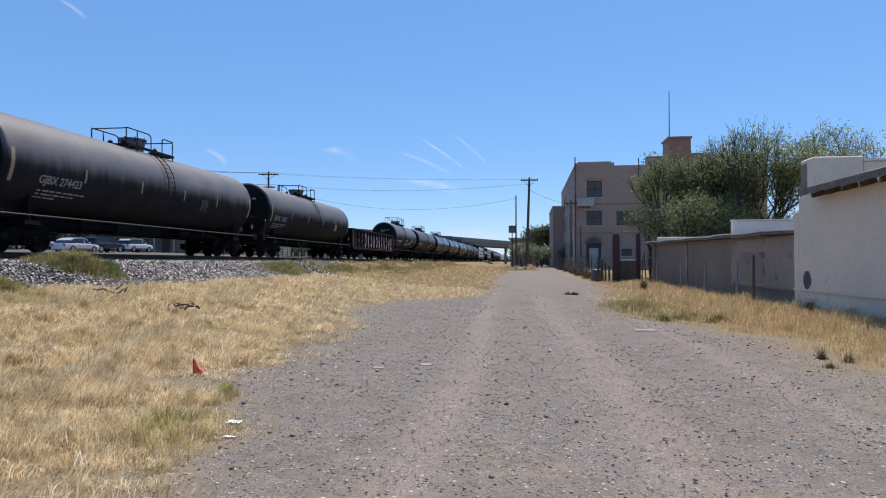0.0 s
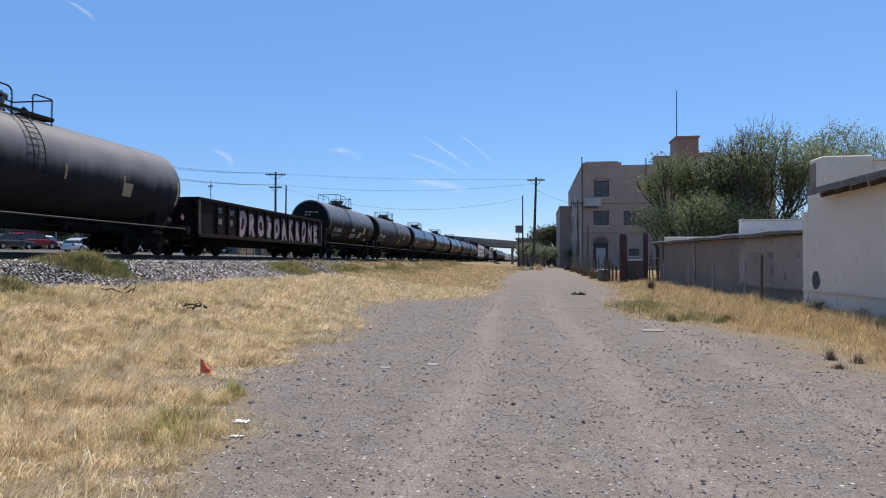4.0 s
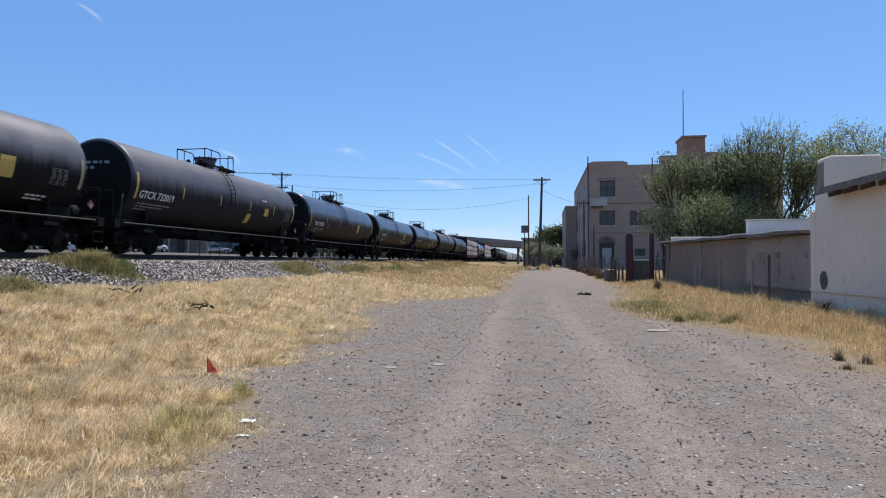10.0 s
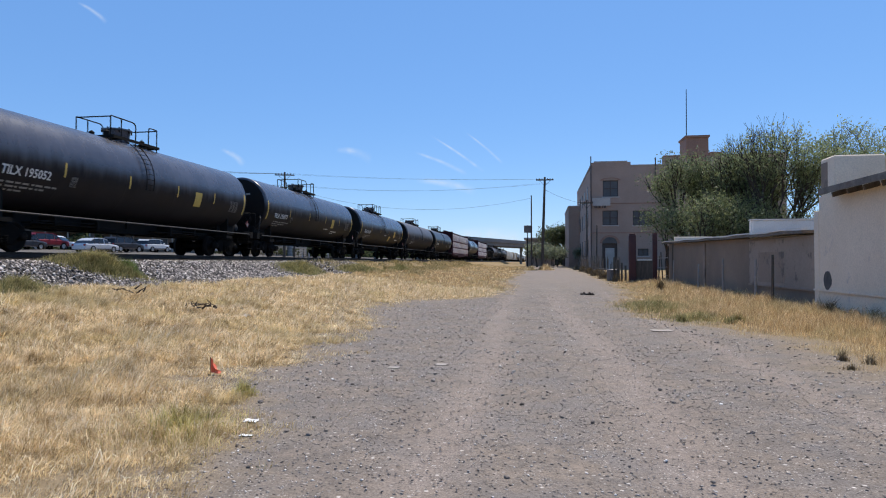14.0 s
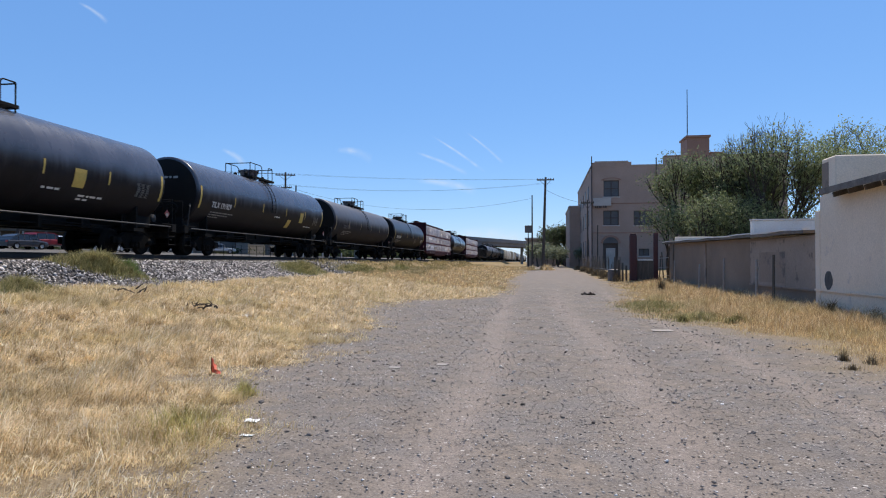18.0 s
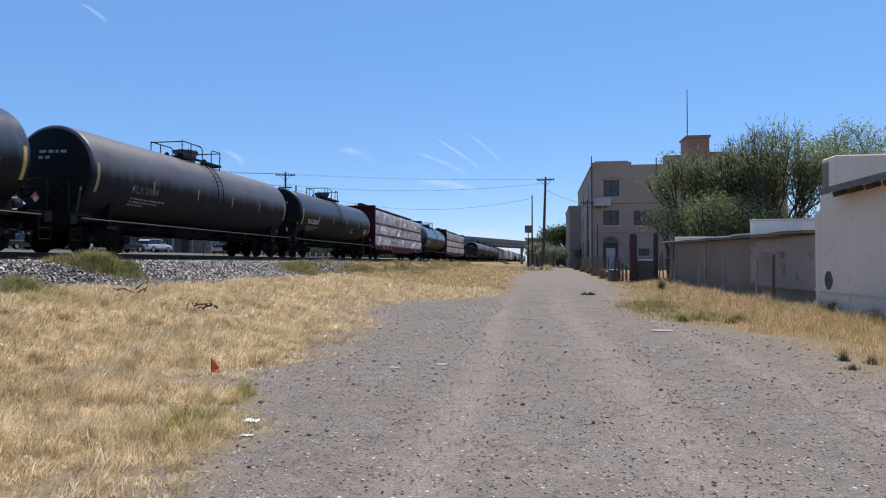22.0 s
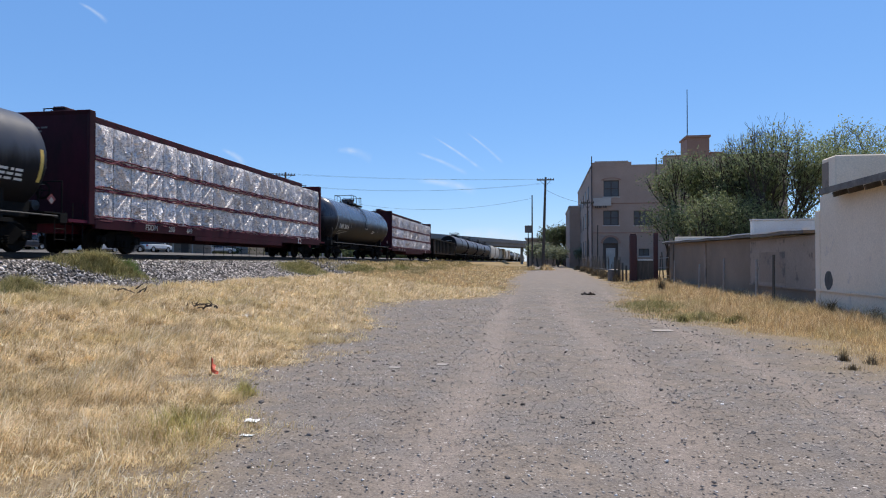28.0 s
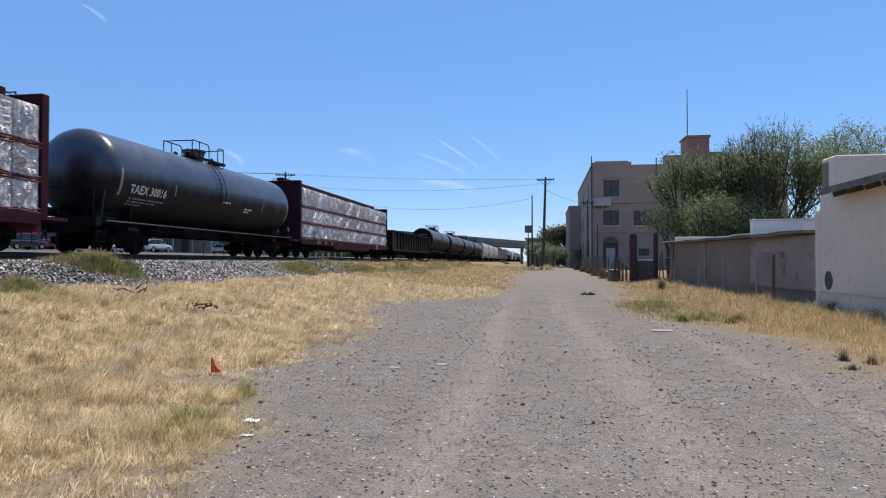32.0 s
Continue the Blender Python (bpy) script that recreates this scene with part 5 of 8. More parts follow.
M_FRAME = plain("dark_window_frame", (0.07, 0.05, 0.042), 0.6)
M_WIRE = plain("black_cable", (0.02, 0.02, 0.022), 0.6)
M_BARK = surface("grey_brown_bark", (0.035, 0.026, 0.02), (0.08, 0.06, 0.047), 0.95, 0, 3, 30, 0.5, stretch=(3, 3, 0.6))


def glass_material():
    # lightened glass: the distance haze is part of its colour
    m, nt, b = material("dusty_hazed_window_glass")
    n = noise_tex(nt, 1.6, 4)
    nt.links.new(mix(nt, n, (0.05, 0.05, 0.055), (0.11, 0.105, 0.105)), b.inputs["Base Color"])
    b.inputs["Roughness"].default_value = 0.4
    return m


M_GLASS = glass_material()


def framed_window(parent, x0, x1, z0, z1, y, cols=2, rows=2, arch=False, facing=-1):
    """A recessed window in a wall that faces the railway track's near end: frame, sill and single panes."""
    d = 0.22
    win = part("window", boxes((x0, x1, y + d, y + d + 0.05, z0, z1)), M_FRAME, parent)
    t = 0.09
    bm = boxes((x0, x0 + t, y + 0.1, y + d, z0, z1), (x1 - t, x1, y + 0.1, y + d, z0, z1), (x0 + t, x1 - t, y + 0.1, y + d, z0, z0 + t), (x0 + t, x1 - t, y + 0.1, y + d, z1 - t, z1))
    for i in range(1, cols):
        x = x0 + (x1 - x0) * i / cols
        box(bm, x - 0.035, x + 0.035, y + 0.13, y + d, z0 + t, z1 - t)
    for j in range(1, rows):
        z = z0 + (z1 - z0) * j / rows
        box(bm, x0 + t, x1 - t, y + 0.14, y + d - 0.004, z - 0.03, z + 0.03)
    part("window_frame", bm, M_FRAME, win)
    part("sill", boxes((x0 - 0.12, x1 + 0.12, y - 0.09, y + 0.1, z0 - 0.14, z0)), M_COPING, win)
    for i in range(cols):
        for j in range(rows):
            a, b = x0 + (x1 - x0) * i / cols + 0.06, x0 + (x1 - x0) * (i + 1) / cols - 0.06
            c, e = z0 + (z1 - z0) * j / rows + 0.06, z0 + (z1 - z0) * (j + 1) / rows - 0.06
            part("pane", boxes((a, b, y + d - 0.02, y + d - 0.006, c, e)), M_GLASS, win)
    return win


def wall_with_holes(x0, x1, z0, z1, y0, y1, holes):
    """A wall from x0 to x1 with rectangular openings (x0, x1, z0, z1) through it."""
    bm = bmesh.new()
    xs = sorted({x0, x1, *[h[0] for h in holes], *[h[1] for h in holes]})
    zs = sorted({z0, z1, *[h[2] for h in holes], *[h[3] for h in holes]})
    for a, b in zip(xs, xs[1:]):
        for c, d in zip(zs, zs[1:]):
            if not any(h[0] <= a and b <= h[1] and h[2] <= c and d <= h[3] for h in holes):
                box(bm, a, b, y0, y1, c, d)
    bmesh.ops.remove_doubles(bm, verts=bm.verts[:], dist=1e-4)
    bm.verts.index_update()
    seen = {}
    for f in bm.faces:
        seen.setdefault(tuple(sorted(v.index for v in f.verts)), []).append(f)
    bmesh.ops.delete(bm, geom=[f for fs in seen.values() if len(fs) > 1 for f in fs], context="FACES_ONLY")
    return bm


def build_warehouse():
    """A three-storey brick building with a parapet, a lift tower and a lower annex."""
    g = 0.3
    b = empty("brick_building", pose(0, 0, 0))
    Y = 84.0
    holes = [(7.7, 9.65, 9.95, 12.05), (7.65, 9.6, 6.25, 8.15), (11.45, 13.85, 6.2, 8.1), (7.6, 9.5, 0.4, 3.9), (12.05, 13.35, 2.3, 3.2)]
    part("front_wall", wall_with_holes(6.2, 15.2, g, 13.9, Y, Y + 0.4, holes), M_BRICK, b)
    part("side_wall", boxes((6.2, 6.6, Y + 0.4, Y + 33, g, 13.9)), M_BRICK, b)
    part("wing_wall", boxes((15.2, 30.0, Y + 0.3, Y + 0.7, g, 15.0)), M_BRICK, b)
    part("rear_wall", boxes((6.6, 30, Y + 32.6, Y + 33, g, 13.9)), M_BRICK, b)
    part("roof", boxes((6.6, 30, Y + 0.7, Y + 32.6, 13.2, 13.4)), M_CONCRETE, b)
    part("parapet", boxes((6.15, 11.2, Y - 0.04, Y + 0.4, 13.9, 14.4)), M_BRICK, b)
    part("parapet_coping", boxes((6.6, 10.8, Y - 0.08, Y + 0.45, 14.4, 14.55)), M_COPING, b)
    part("wall_coping", boxes((11.2, 15.3, Y - 0.06, Y + 0.45, 13.9, 14.02)), M_COPING, b)
    part("side_coping", boxes((6.12, 6.65, Y + 0.46, Y + 33.1, 13.9, 14.1)), M_COPING, b)
    part("wing_coping", boxes((15.3, 30.1, Y + 0.25, Y + 0.75, 15.0, 15.15)), M_BRICK_DARK, b)
    part("lift_tower", boxes((18.1, 20.8, Y + 0.2, Y + 4, 13.4, 17.35)), M_BRICK_DARK, b)
    part("tower_coping", boxes((17.95, 20.95, Y + 0.05, Y + 4.15, 17.35, 17.6)), M_BRICK_DARK, b)
    part("roof_box", boxes((21.4, 23.0, Y + 2, Y + 3.4, 15.0, 15.75)), M_BRICK_DARK, b)
    bm = bmesh.new()
    rod(bm, (18.2, Y + 0.5, 17.0), (18.22, Y + 0.5, 23.6), 0.065, 0.045, 8)
    part("antenna_mast", bm, M_WIRE, b)
    for x, h in ((6.15, 15.2), (14.2, 14.85)):
        bm = bmesh.new()
        rod(bm, (x + 0.05, Y - 0.14, 0.6 if x < 7 else 12.5), (x + 0.05, Y - 0.14, h), 0.07, 0.07, 8)
        part("vent_pipe", bm, M_FRAME, b)
    for k, h in enumerate(holes[:3]):
        framed_window(b, *h, Y, 2 if k < 2 else 3, 2)
    framed_window(b, *holes[4], Y, 2, 1)
    # brick arch over the upper window and the doorway
    for x0, x1, z in ((7.7, 9.65, 12.05), (7.6, 9.5, 3.9)):
        c, r = (x0 + x1) / 2, (x1 - x0) / 2
        n = 13
        for i in range(n):
            bm = bmesh.new()
            a, e = math.pi * i / n, math.pi * (i + 1) / n - 0.02
            q = [(c + (r + o) * math.cos(w), z + (r + o) * (0.28 if z > 10 else 0.85) * math.sin(w)) for o, w in ((0, a), (0.32, a), (0.32, e), (0, e))]
            f = [bm.verts.new((x, Y - 0.05, zz)) for x, zz in q]
            s = [bm.verts.new((x, Y + 0.02, zz)) for x, zz in q]
            bm.faces.new(f)
            for k in range(4):
                bm.faces.new((f[k], s[k], s[(k + 1) % 4], f[(k + 1) % 4]))
            bmesh.ops.recalc_face_normals(bm, faces=bm.faces[:])
            part("arch_brick", bm, M_BRICK_DARK, b)
    bm = bmesh.new()
    c, r = 8.55, 0.95
    vs = [bm.verts.new((c + r * math.cos(math.pi * i / 12), Y - 0.012, 3.9 + r * 0.85 * math.sin(math.pi * i / 12))) for i in range(13)]
    bm.faces.new(vs)
    part("arch_light", bm, M_GLASS, b)
    part("doorway", boxes((7.6, 9.5, Y + 0.28, Y + 0.36, 0.4, 3.9)), M_FRAME, b)
    part("door_leaf", boxes((8.0, 9.15, Y + 0.16, Y + 0.26, 0.4, 3.3)), M_COPING, b, "pale grey weathered door leaf")
    part("sign_board", boxes((6.35, 8.6, Y - 0.5, Y - 0.42, 8.75, 9.75)), M_COPING, b, "pale grey weathered sign board")
    bm = bars((1.5,), 0.2, 0.3, 3)
    for v in bm.verts:
        v.co = (6.6 + v.co.x, Y - 0.505, 8.45 + v.co.y)
    part("sign_letters", bm, M_FRAME, b)
    part("sign_bracket", boxes((6.5, 6.56, Y - 0.42, Y, 9.2, 9.3), (8.4, 8.46, Y - 0.42, Y, 9.2, 9.3)), M_FRAME, b)
    bm = boxes((6.15, 15.25, Y - 0.05, Y, 9.0, 9.12), (6.15, 15.25, Y - 0.05, Y, 5.2, 5.32))
    part("string_course", bm, M_BRICK_DARK, b)
    # annex towards the railway, with tall side windows
    part("annex", boxes((4.4, 6.19, Y + 26, Y + 44, 0.3, 10.9)), M_BRICK, b)
    part("annex_coping", boxes((4.3, 6.18, Y + 25.9, Y + 44.1, 10.9, 11.1)), M_COPING, b)
    for y in (5, 11, 17, 23):
        for z0, z1 in ((6.4, 8.6), (2.2, 4.6), (10.0, 11.9)):
            w = part("window", boxes((6.15, 6.2, Y + y, Y + y + 1.7, z0, z1)), M_FRAME, b)
            for k in range(2):
                part("pane", boxes((6.135, 6.15, Y + y + 0.1 + k * 0.8, Y + y + 0.82 + k * 0.8, z0 + 0.12, z1 - 0.12)), M_GLASS, w)
    tagged(b, "brown brick three-storey warehouse with a roof tower and mast", "building")


def build_sheds():
    """Stuccoed buildings along the track: a low tan one and a taller grey-white one with open eaves."""
    X = 8.6
    s = empty("low_shed")
    n = 24
    bm = bmesh.new()
    ys = [21.66 + (45.5 - 21.66) * i / n for i in range(n + 1)]
    top = [2.38 + 0.0155 * (y - 22) for y in ys]
    a = [bm.verts.new((X, y, -0.1)) for y in ys]
    b = [bm.verts.new((X, y, t)) for y, t in zip(ys, top)]
    c = [bm.verts.new((X + 0.3, y, t)) for y, t in zip(ys, top)]
    d = [bm.verts.new((X + 0.3, y, -0.1)) for y in ys]
    for r, q in ((a, b), (b, c), (c, d)):
        for i in range(n):
            bm.faces.new((r[i], r[i + 1], q[i + 1], q[i]))
    bm.faces.new((a[0], b[0], c[0], d[0]))
    bm.faces.new((a[n], d[n], c[n], b[n]))
    bmesh.ops.recalc_face_normals(bm, faces=bm.faces[:])
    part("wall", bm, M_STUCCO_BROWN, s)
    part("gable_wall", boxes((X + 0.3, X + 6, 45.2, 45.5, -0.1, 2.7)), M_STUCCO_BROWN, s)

    def slab(name, x0, x1, y0, y1, z0, z1, t, mat, tilt=0.0):
        bm = bmesh.new()
        m = 14
        rows = []
        for i in range(m + 1):
            y = y0 + (y1 - y0) * i / m
            z = z0 + (z1 - z0) * i / m + 0.02 * math.sin(i * 2.1)
            rows.append([bm.verts.new(v) for v in ((x0, y, z), (x1, y, z + tilt), (x1, y, z + tilt + t), (x0, y, z + t))])
        for p, q in zip(rows, rows[1:]):
            for k in range(4):
                bm.faces.new((p[k], p[(k + 1) % 4], q[(k + 1) % 4], q[k]))
        bm.faces.new(rows[0][::-1])
        bm.faces.new(rows[-1])
        bmesh.ops.recalc_face_normals(bm, faces=bm.faces[:])
        return part(name, bm, mat, s)
    slab("roof", X - 0.3, X + 6, 22.05, 46.2, 2.43, 2.77, 0.1, M_ROOF_EDGE, 0.25)
    slab("roof_edge_cap", X - 0.34, X - 0.1, 22.05, 46.3, 2.55, 2.88, 0.045, M_WHITEWASH, 0.01)
    part("roof_parapet", boxes((X + 0.12, X + 6, 28.4, 28.75, 2.5, 3.27), bevel=0.04), M_WHITEWASH, s, "white limewashed parapet across the roof")
    part("parapet_cap", boxes((X + 0.1, X + 6.05, 28.36, 28.79, 3.27, 3.31)), M_WHITEWASH, s)
    part("roof_parapet", boxes((X + 0.2, X + 6, 44.6, 44.9, 2.7, 3.2), bevel=0.04), M_STUCCO, s, "grey-white parapet at the far end of the roof")
    part("base_ledge", boxes((X - 0.07, X - 0.021, 21.66, 28.3, 0.55, 0.61)), M_PLASTER_GREY, s)
    part("plaster_patch", boxes((X - 0.02, X - 0.001, 21.7, 28.3, 0.61, 2.36)), M_PATCH, s, "pale grey newer plaster coat with stains")
    part("dark_plaster_field", boxes((X - 0.024, X - 0.02, 24.4, 27.2, 0.72, 1.88)), M_PLASTER_GREY, s, "darker rectangle of old plaster")
    part("pilaster", boxes((X - 0.05, X, 35.6, 36.0, 0, 2.5)), M_PLASTER_GREY, s)
    tagged(s, "low tan stucco shed with stained walls and a thin white-edged roof", "shed")

    h = empty("stucco_house")
    part("wall", boxes((X - 0.08, X + 0.2, 6.0, 21.3, -0.1, 3.52)), M_STUCCO, h)
    part("end_wall", boxes((X + 0.25, X + 9, 21.3, 21.6, -0.1, 3.5)), M_STUCCO, h)
    part("corner_buttress", boxes((X - 0.1, X + 0.25, 21.3, 21.655, -0.1, 3.1), bevel=0.02), M_STUCCO, h)
    bm = bmesh.new()
    y0, y1 = 5.8, 20.0
    q = [(X - 0.55, 3.5), (X + 2.0, 4.25), (X + 2.0, 4.37), (X - 0.55, 3.62)]
    a = [bm.verts.new((x, y0, z)) for x, z in q]
    b = [bm.verts.new((x, y1, z)) for x, z in q]
    for i in range(4):
        bm.faces.new((a[i], a[(i + 1) % 4], b[(i + 1) % 4], b[i]))
    bm.faces.new(a[::-1])
    bm.faces.new(b)
    bmesh.ops.recalc_face_normals(bm, faces=bm.faces[:])
    part("roof", bm, M_ROOF_EDGE, h)
    part("fascia", boxes((X - 0.6, X - 0.552, y0, y1 + 0.05, 3.47, 3.64)), M_ROOF_EDGE, h)
    raf = None
    for k in range(16):
        y = 6.0 + k * 0.9
        if raf is None:
            raf = part("rafter_tail", boxes((-0.38, 0.0, -0.05, 0.05, -0.07, 0.07), bevel=0.01), M_OLDWOOD, h)
            raf.matrix_basis = pose(X - 0.08, y, 3.52, 0, -16, 0)
        else:
            share("rafter_tail", raf.data, h, pose(X - 0.08, y, 3.52, 0, -16, 0))
    part("parapet", boxes((X + 1.55, X + 9, 20.75, 21.6, 3.5, 4.58), bevel=0.03), M_STUCCO, h)
    part("parapet_post", boxes((X + 0.12, X + 1.55, 20.7, 21.65, 3.4, 4.74), bevel=0.04), M_STUCCO, h)
    # a darker grey patch on the post's track side
    part("damp_stain", boxes((X + 0.112, X + 0.12, 21.15, 21.6, 3.62, 4.6)), M_PLASTER_GREY, h, "darker grey patch on the side of the post")
    part("parapet_cap", boxes((X + 1.56, X + 9.1, 20.7, 21.65, 4.58, 4.65)), M_WHITEWASH, h)
    part("base_ledge", boxes((X - 0.13, X - 0.101, 6.0, 21.655, 0.6, 0.66)), M_STUCCO, h)
    bm = bmesh.new()
    rnd = random.Random(9)
    # flat dark patch drawn in place of a cut hole
    vs = [bm.verts.new((X - 0.086, 20.75 + 0.26 * (1 + 0.2 * rnd.random()) * math.cos(i * 0.524), 0.95 + 0.27 * (1 + 0.2 * rnd.random()) * math.sin(i * 0.524))) for i in range(12)]
    bm.faces.new(vs)
    part("broken_plaster_hole", bm, M_HOLE, h, "dark hole of broken plaster")
    tagged(h, "grey-white stucco house with open rafter eaves", "house")


def build_gate():
    """Old gate posts, sheet-metal gate, fence scraps and thin posts along the sheds."""
    g = empty("yard_gate")
    part("gate_post", boxes((5.86, 6.32, 44.85, 45.3, 0, 3.35), (5.9, 6.28, 44.9, 45.25, 3.35, 3.48), bevel=0.03), M_REDPOST, g)
    part("gate_post", boxes((7.45, 7.74, 44.98, 45.27, 0, 3.5), bevel=0.03), M_REDPOST, g)
    part("gate_sheet", boxes((6.34, 7.43, 45.05, 45.09, 0.15, 1.6)), M_OLDWOOD, g)
    part("gate_rail", boxes((6.42, 7.38, 45.0, 45.12, 1.6, 1.68)), M_WHITEWASH, g)
    tagged(g, "sheet-metal yard gate between tall dark brown posts", "gate")
    for i, (y, hgt, x) in enumerate(((23.6, 1.75, 7.9), (24.9, 1.6, 7.75), (29.2, 1.65, 7.75), (33.6, 1.4, 7.75), (39.5, 1.6, 7.7), (41.3, 2.6, 8.0))):
        bm = bmesh.new()
        rod(bm, (x, y, -0.1), (x + 0.03, y + 0.02, hgt), 0.05, 0.042, 8)
        tagged(part("fence_post", bm, M_OLDWOOD if i in (0, 5) else M_CONCRETE), "thin weathered grey fence post", "post", "fence posts by the shed")
    w = empty("wire_fence")
    for x, hgt, lean in ((7.95, 1.9, 0.1), (8.25, 2.2, -0.12), (8.5, 1.7, 0.05), (8.62, 2.6, 0.0)):
        bm = bmesh.new()
        rod(bm, (x, 45.9, 0), (x + lean, 45.9, hgt), 0.045, 0.04, 7)
        part("post", bm, M_OLDWOOD, w)
    bm = bmesh.new()
    pipe(bm, [(7.76, 45.8, 1.75), (8.6, 45.85, 1.8)], 0.03)
    pipe(bm, [(7.76, 45.8, 1.1), (8.6, 45.85, 1.15)], 0.012)
    pipe(bm, [(7.76, 45.8, 0.6), (8.6, 45.85, 0.55)], 0.012)
    part("fence_rail", bm, M_COPING, w)
    tagged(w, "leaning thin posts with a pale rail beside the gate", "fence")
    f = empty("board_fence")
    rnd = random.Random(11)
    meshes = []
    for k in range(4):
        ob = part("board", boxes((-0.07, 0.07, -0.015, 0.015, 0, 1.2 + 0.2 * k), bevel=0.006), M_OLDWOOD, f)
        meshes.append(ob.data)
        ob.matrix_basis = pose(5.7 - k * 0.2, 45.6 + k * 0.5, 0.05)
    for k in range(112):
        y = 46.5 + k * 0.32
        x = 5.4 - 0.6 * (k / 70) + rnd.uniform(-0.05, 0.05)
        if rnd.random() < 0.8:
            share("board", rnd.choice(meshes), f, pose(x, y, float(ground_z(x, y)) - 0.05, rnd.uniform(-4, 4), rnd.uniform(-3, 3), 80 + rnd.uniform(-10, 10)))
    part("fence_rail", boxes((4.9, 4.96, 46, 82, 0.85, 0.95)), M_OLDWOOD, f)
    tagged(f, "leaning grey board fence with gaps", "fence")
    bm = bmesh.new()
    lathe(bm, [(0.1, 0), (0.1, 0.36), (0.5, 0.38), (0.95, 0.38), (0.98, 0.33), (0.98, 0)], "z", 18, (5.0, 47.5, 0.0))
    tagged(part("metal_drum", bm, M_TIN), "dull grey metal drum by the fence", "drum")


def build_poles():
    def pole(x, y, h, r=0.15, lean=(0, 0), arms=(), label="", turn=0.0):
        p = empty("utility_pole", pose(x, y, float(ground_z(x, y)) - 0.1, 0, 0, turn))
        bm = bmesh.new()
        rod(bm, (0, 0, 0), (lean[0], lean[1], h), r, r * 0.62, 12)
        part("pole_shaft", bm, M_POLE, p)
        for z, w in arms:
            k = z / h
            lx, ly = lean[0] * k, lean[1] * k
            part("crossarm", boxes((lx - w / 2, lx + w / 2, ly - 0.17, ly - 0.06, z - 0.07, z + 0.07)), M_OLDWOOD, p)
            bm = bmesh.new()
            for s in (-1, 1):
                rod(bm, (lx + s * w * 0.32, ly - 0.15, z - 0.06), (lx, ly - 0.15, z - 0.75), 0.022, 0.022, 5)
            part("arm_brace", bm, M_STEEL, p)
            for s in (-0.46, -0.3, -0.16, 0.16, 0.3, 0.46):
                bm = bmesh.new()
                lathe(bm, [(z + 0.06, 0.03), (z + 0.12, 0.055), (z + 0.15, 0.035), (z + 0.19, 0.05), (z + 0.22, 0)], "z", 8, (lx + s * w, ly - 0.115, 0))
                part("insulator", bm, M_FRAME, p)
        tagged(p, label or "dark wooden utility pole with a crossarm", "utility pole", "utility poles")
        return p
    pole(-0.1, 78, 11.4, 0.2, (0.38, 0), ((11.05, 2.1),))
    pole(-1.36, 77.9, 9.2, 0.11, (0, 0), (), "thin dark wooden pole without crossarms")
    pole(5.6, 83.0, 9.0, 0.12, (0, 0), ((8.6, 1.6),), "thin dark pole by the brick building")
    pole(6.6, 80.5, 5.6, 0.1, (0.05, 0), (), "short dark pole by the fence")
    pole(-50.4, 64.6, 11.9, 0.19, (0, 0), ((11.6, 2.9),), turn=30)
    pole(-51.1, 72.6, 11.9, 0.19, (0, 0), ((11.6, 2.8), (10.3, 1.9), (9.0, 1.9)), turn=30)
    pole(-34.2, 80.4, 12.0, 0.19, (0, 0), ((11.6, 2.6), (9.9, 1.7)), turn=15)
    pole(-33.3, 81.6, 10.4, 0.14, (0.1, 0), (), "short dark pole stub")
    pole(-60.3, 111.6, 14.0, 0.1, (0, 0), ((12.9, 0.9),), "slim street lamp pole")

    def cable(name, a, b, sag, r=0.02):
        bm = bmesh.new()
        a, b = Vector(a), Vector(b)
        pts = [a.lerp(b, i / 24) - Vector((0, 0, sag * 4 * (i / 24) * (1 - i / 24))) for i in range(25)]
        pipe(bm, pts, r, 4)
        tagged(part(name, bm, M_WIRE), "thin sagging black overhead wire", "wire", "overhead wires")
    for dx in (-0.8, 0.8):
        cable("overhead_wire", (-34.2 + dx, 80.3, 13.35), (0.3 + dx * 0.8, 77.9, 11.6), 0.35, 0.008)
        cable("overhead_wire", (-34.2 + dx * 0.6, 80.3, 11.9), (0.3 + dx * 0.8, 77.9, 11.1), 0.9, 0.008)
    cable("overhead_wire", (-34.2, 80.3, 11.7), (-1.36, 77.9, 9.3), 2.2, 0.012)
    cable("overhead_wire", (0.3, 77.9, 10.3), (5.6, 83, 9.0), 0.3, 0.016)
    for dx in (-1.0, 0, 1.0):
        cable("overhead_wire", (-51.1 + dx, 72.5, 14.3), (-34.2 + dx, 80.3, 13.4), 0.5, 0.014)
        cable("overhead_wire", (-51.1 + dx * 0.8, 72.5, 13.0), (-34.2 + dx * 0.7, 80.3, 11.8), 0.5, 0.014)
    sgn = empty("road_sign", pose(-1.85, 78.4, float(ground_z(-1.85, 78.4)) - 0.1))
    bm = bmesh.new()
    rod(bm, (0, 0, 0), (0, 0, 5.6), 0.06, 0.05, 8)
    part("post", bm, M_STEEL, sgn)
    part("sign_panel", boxes((-0.42, 0.42, -0.08, -0.05, 4.65, 5.55), bevel=0.008), M_TIN, sgn)
    tagged(sgn, "dark square sign on a slim post seen from behind", "sign")


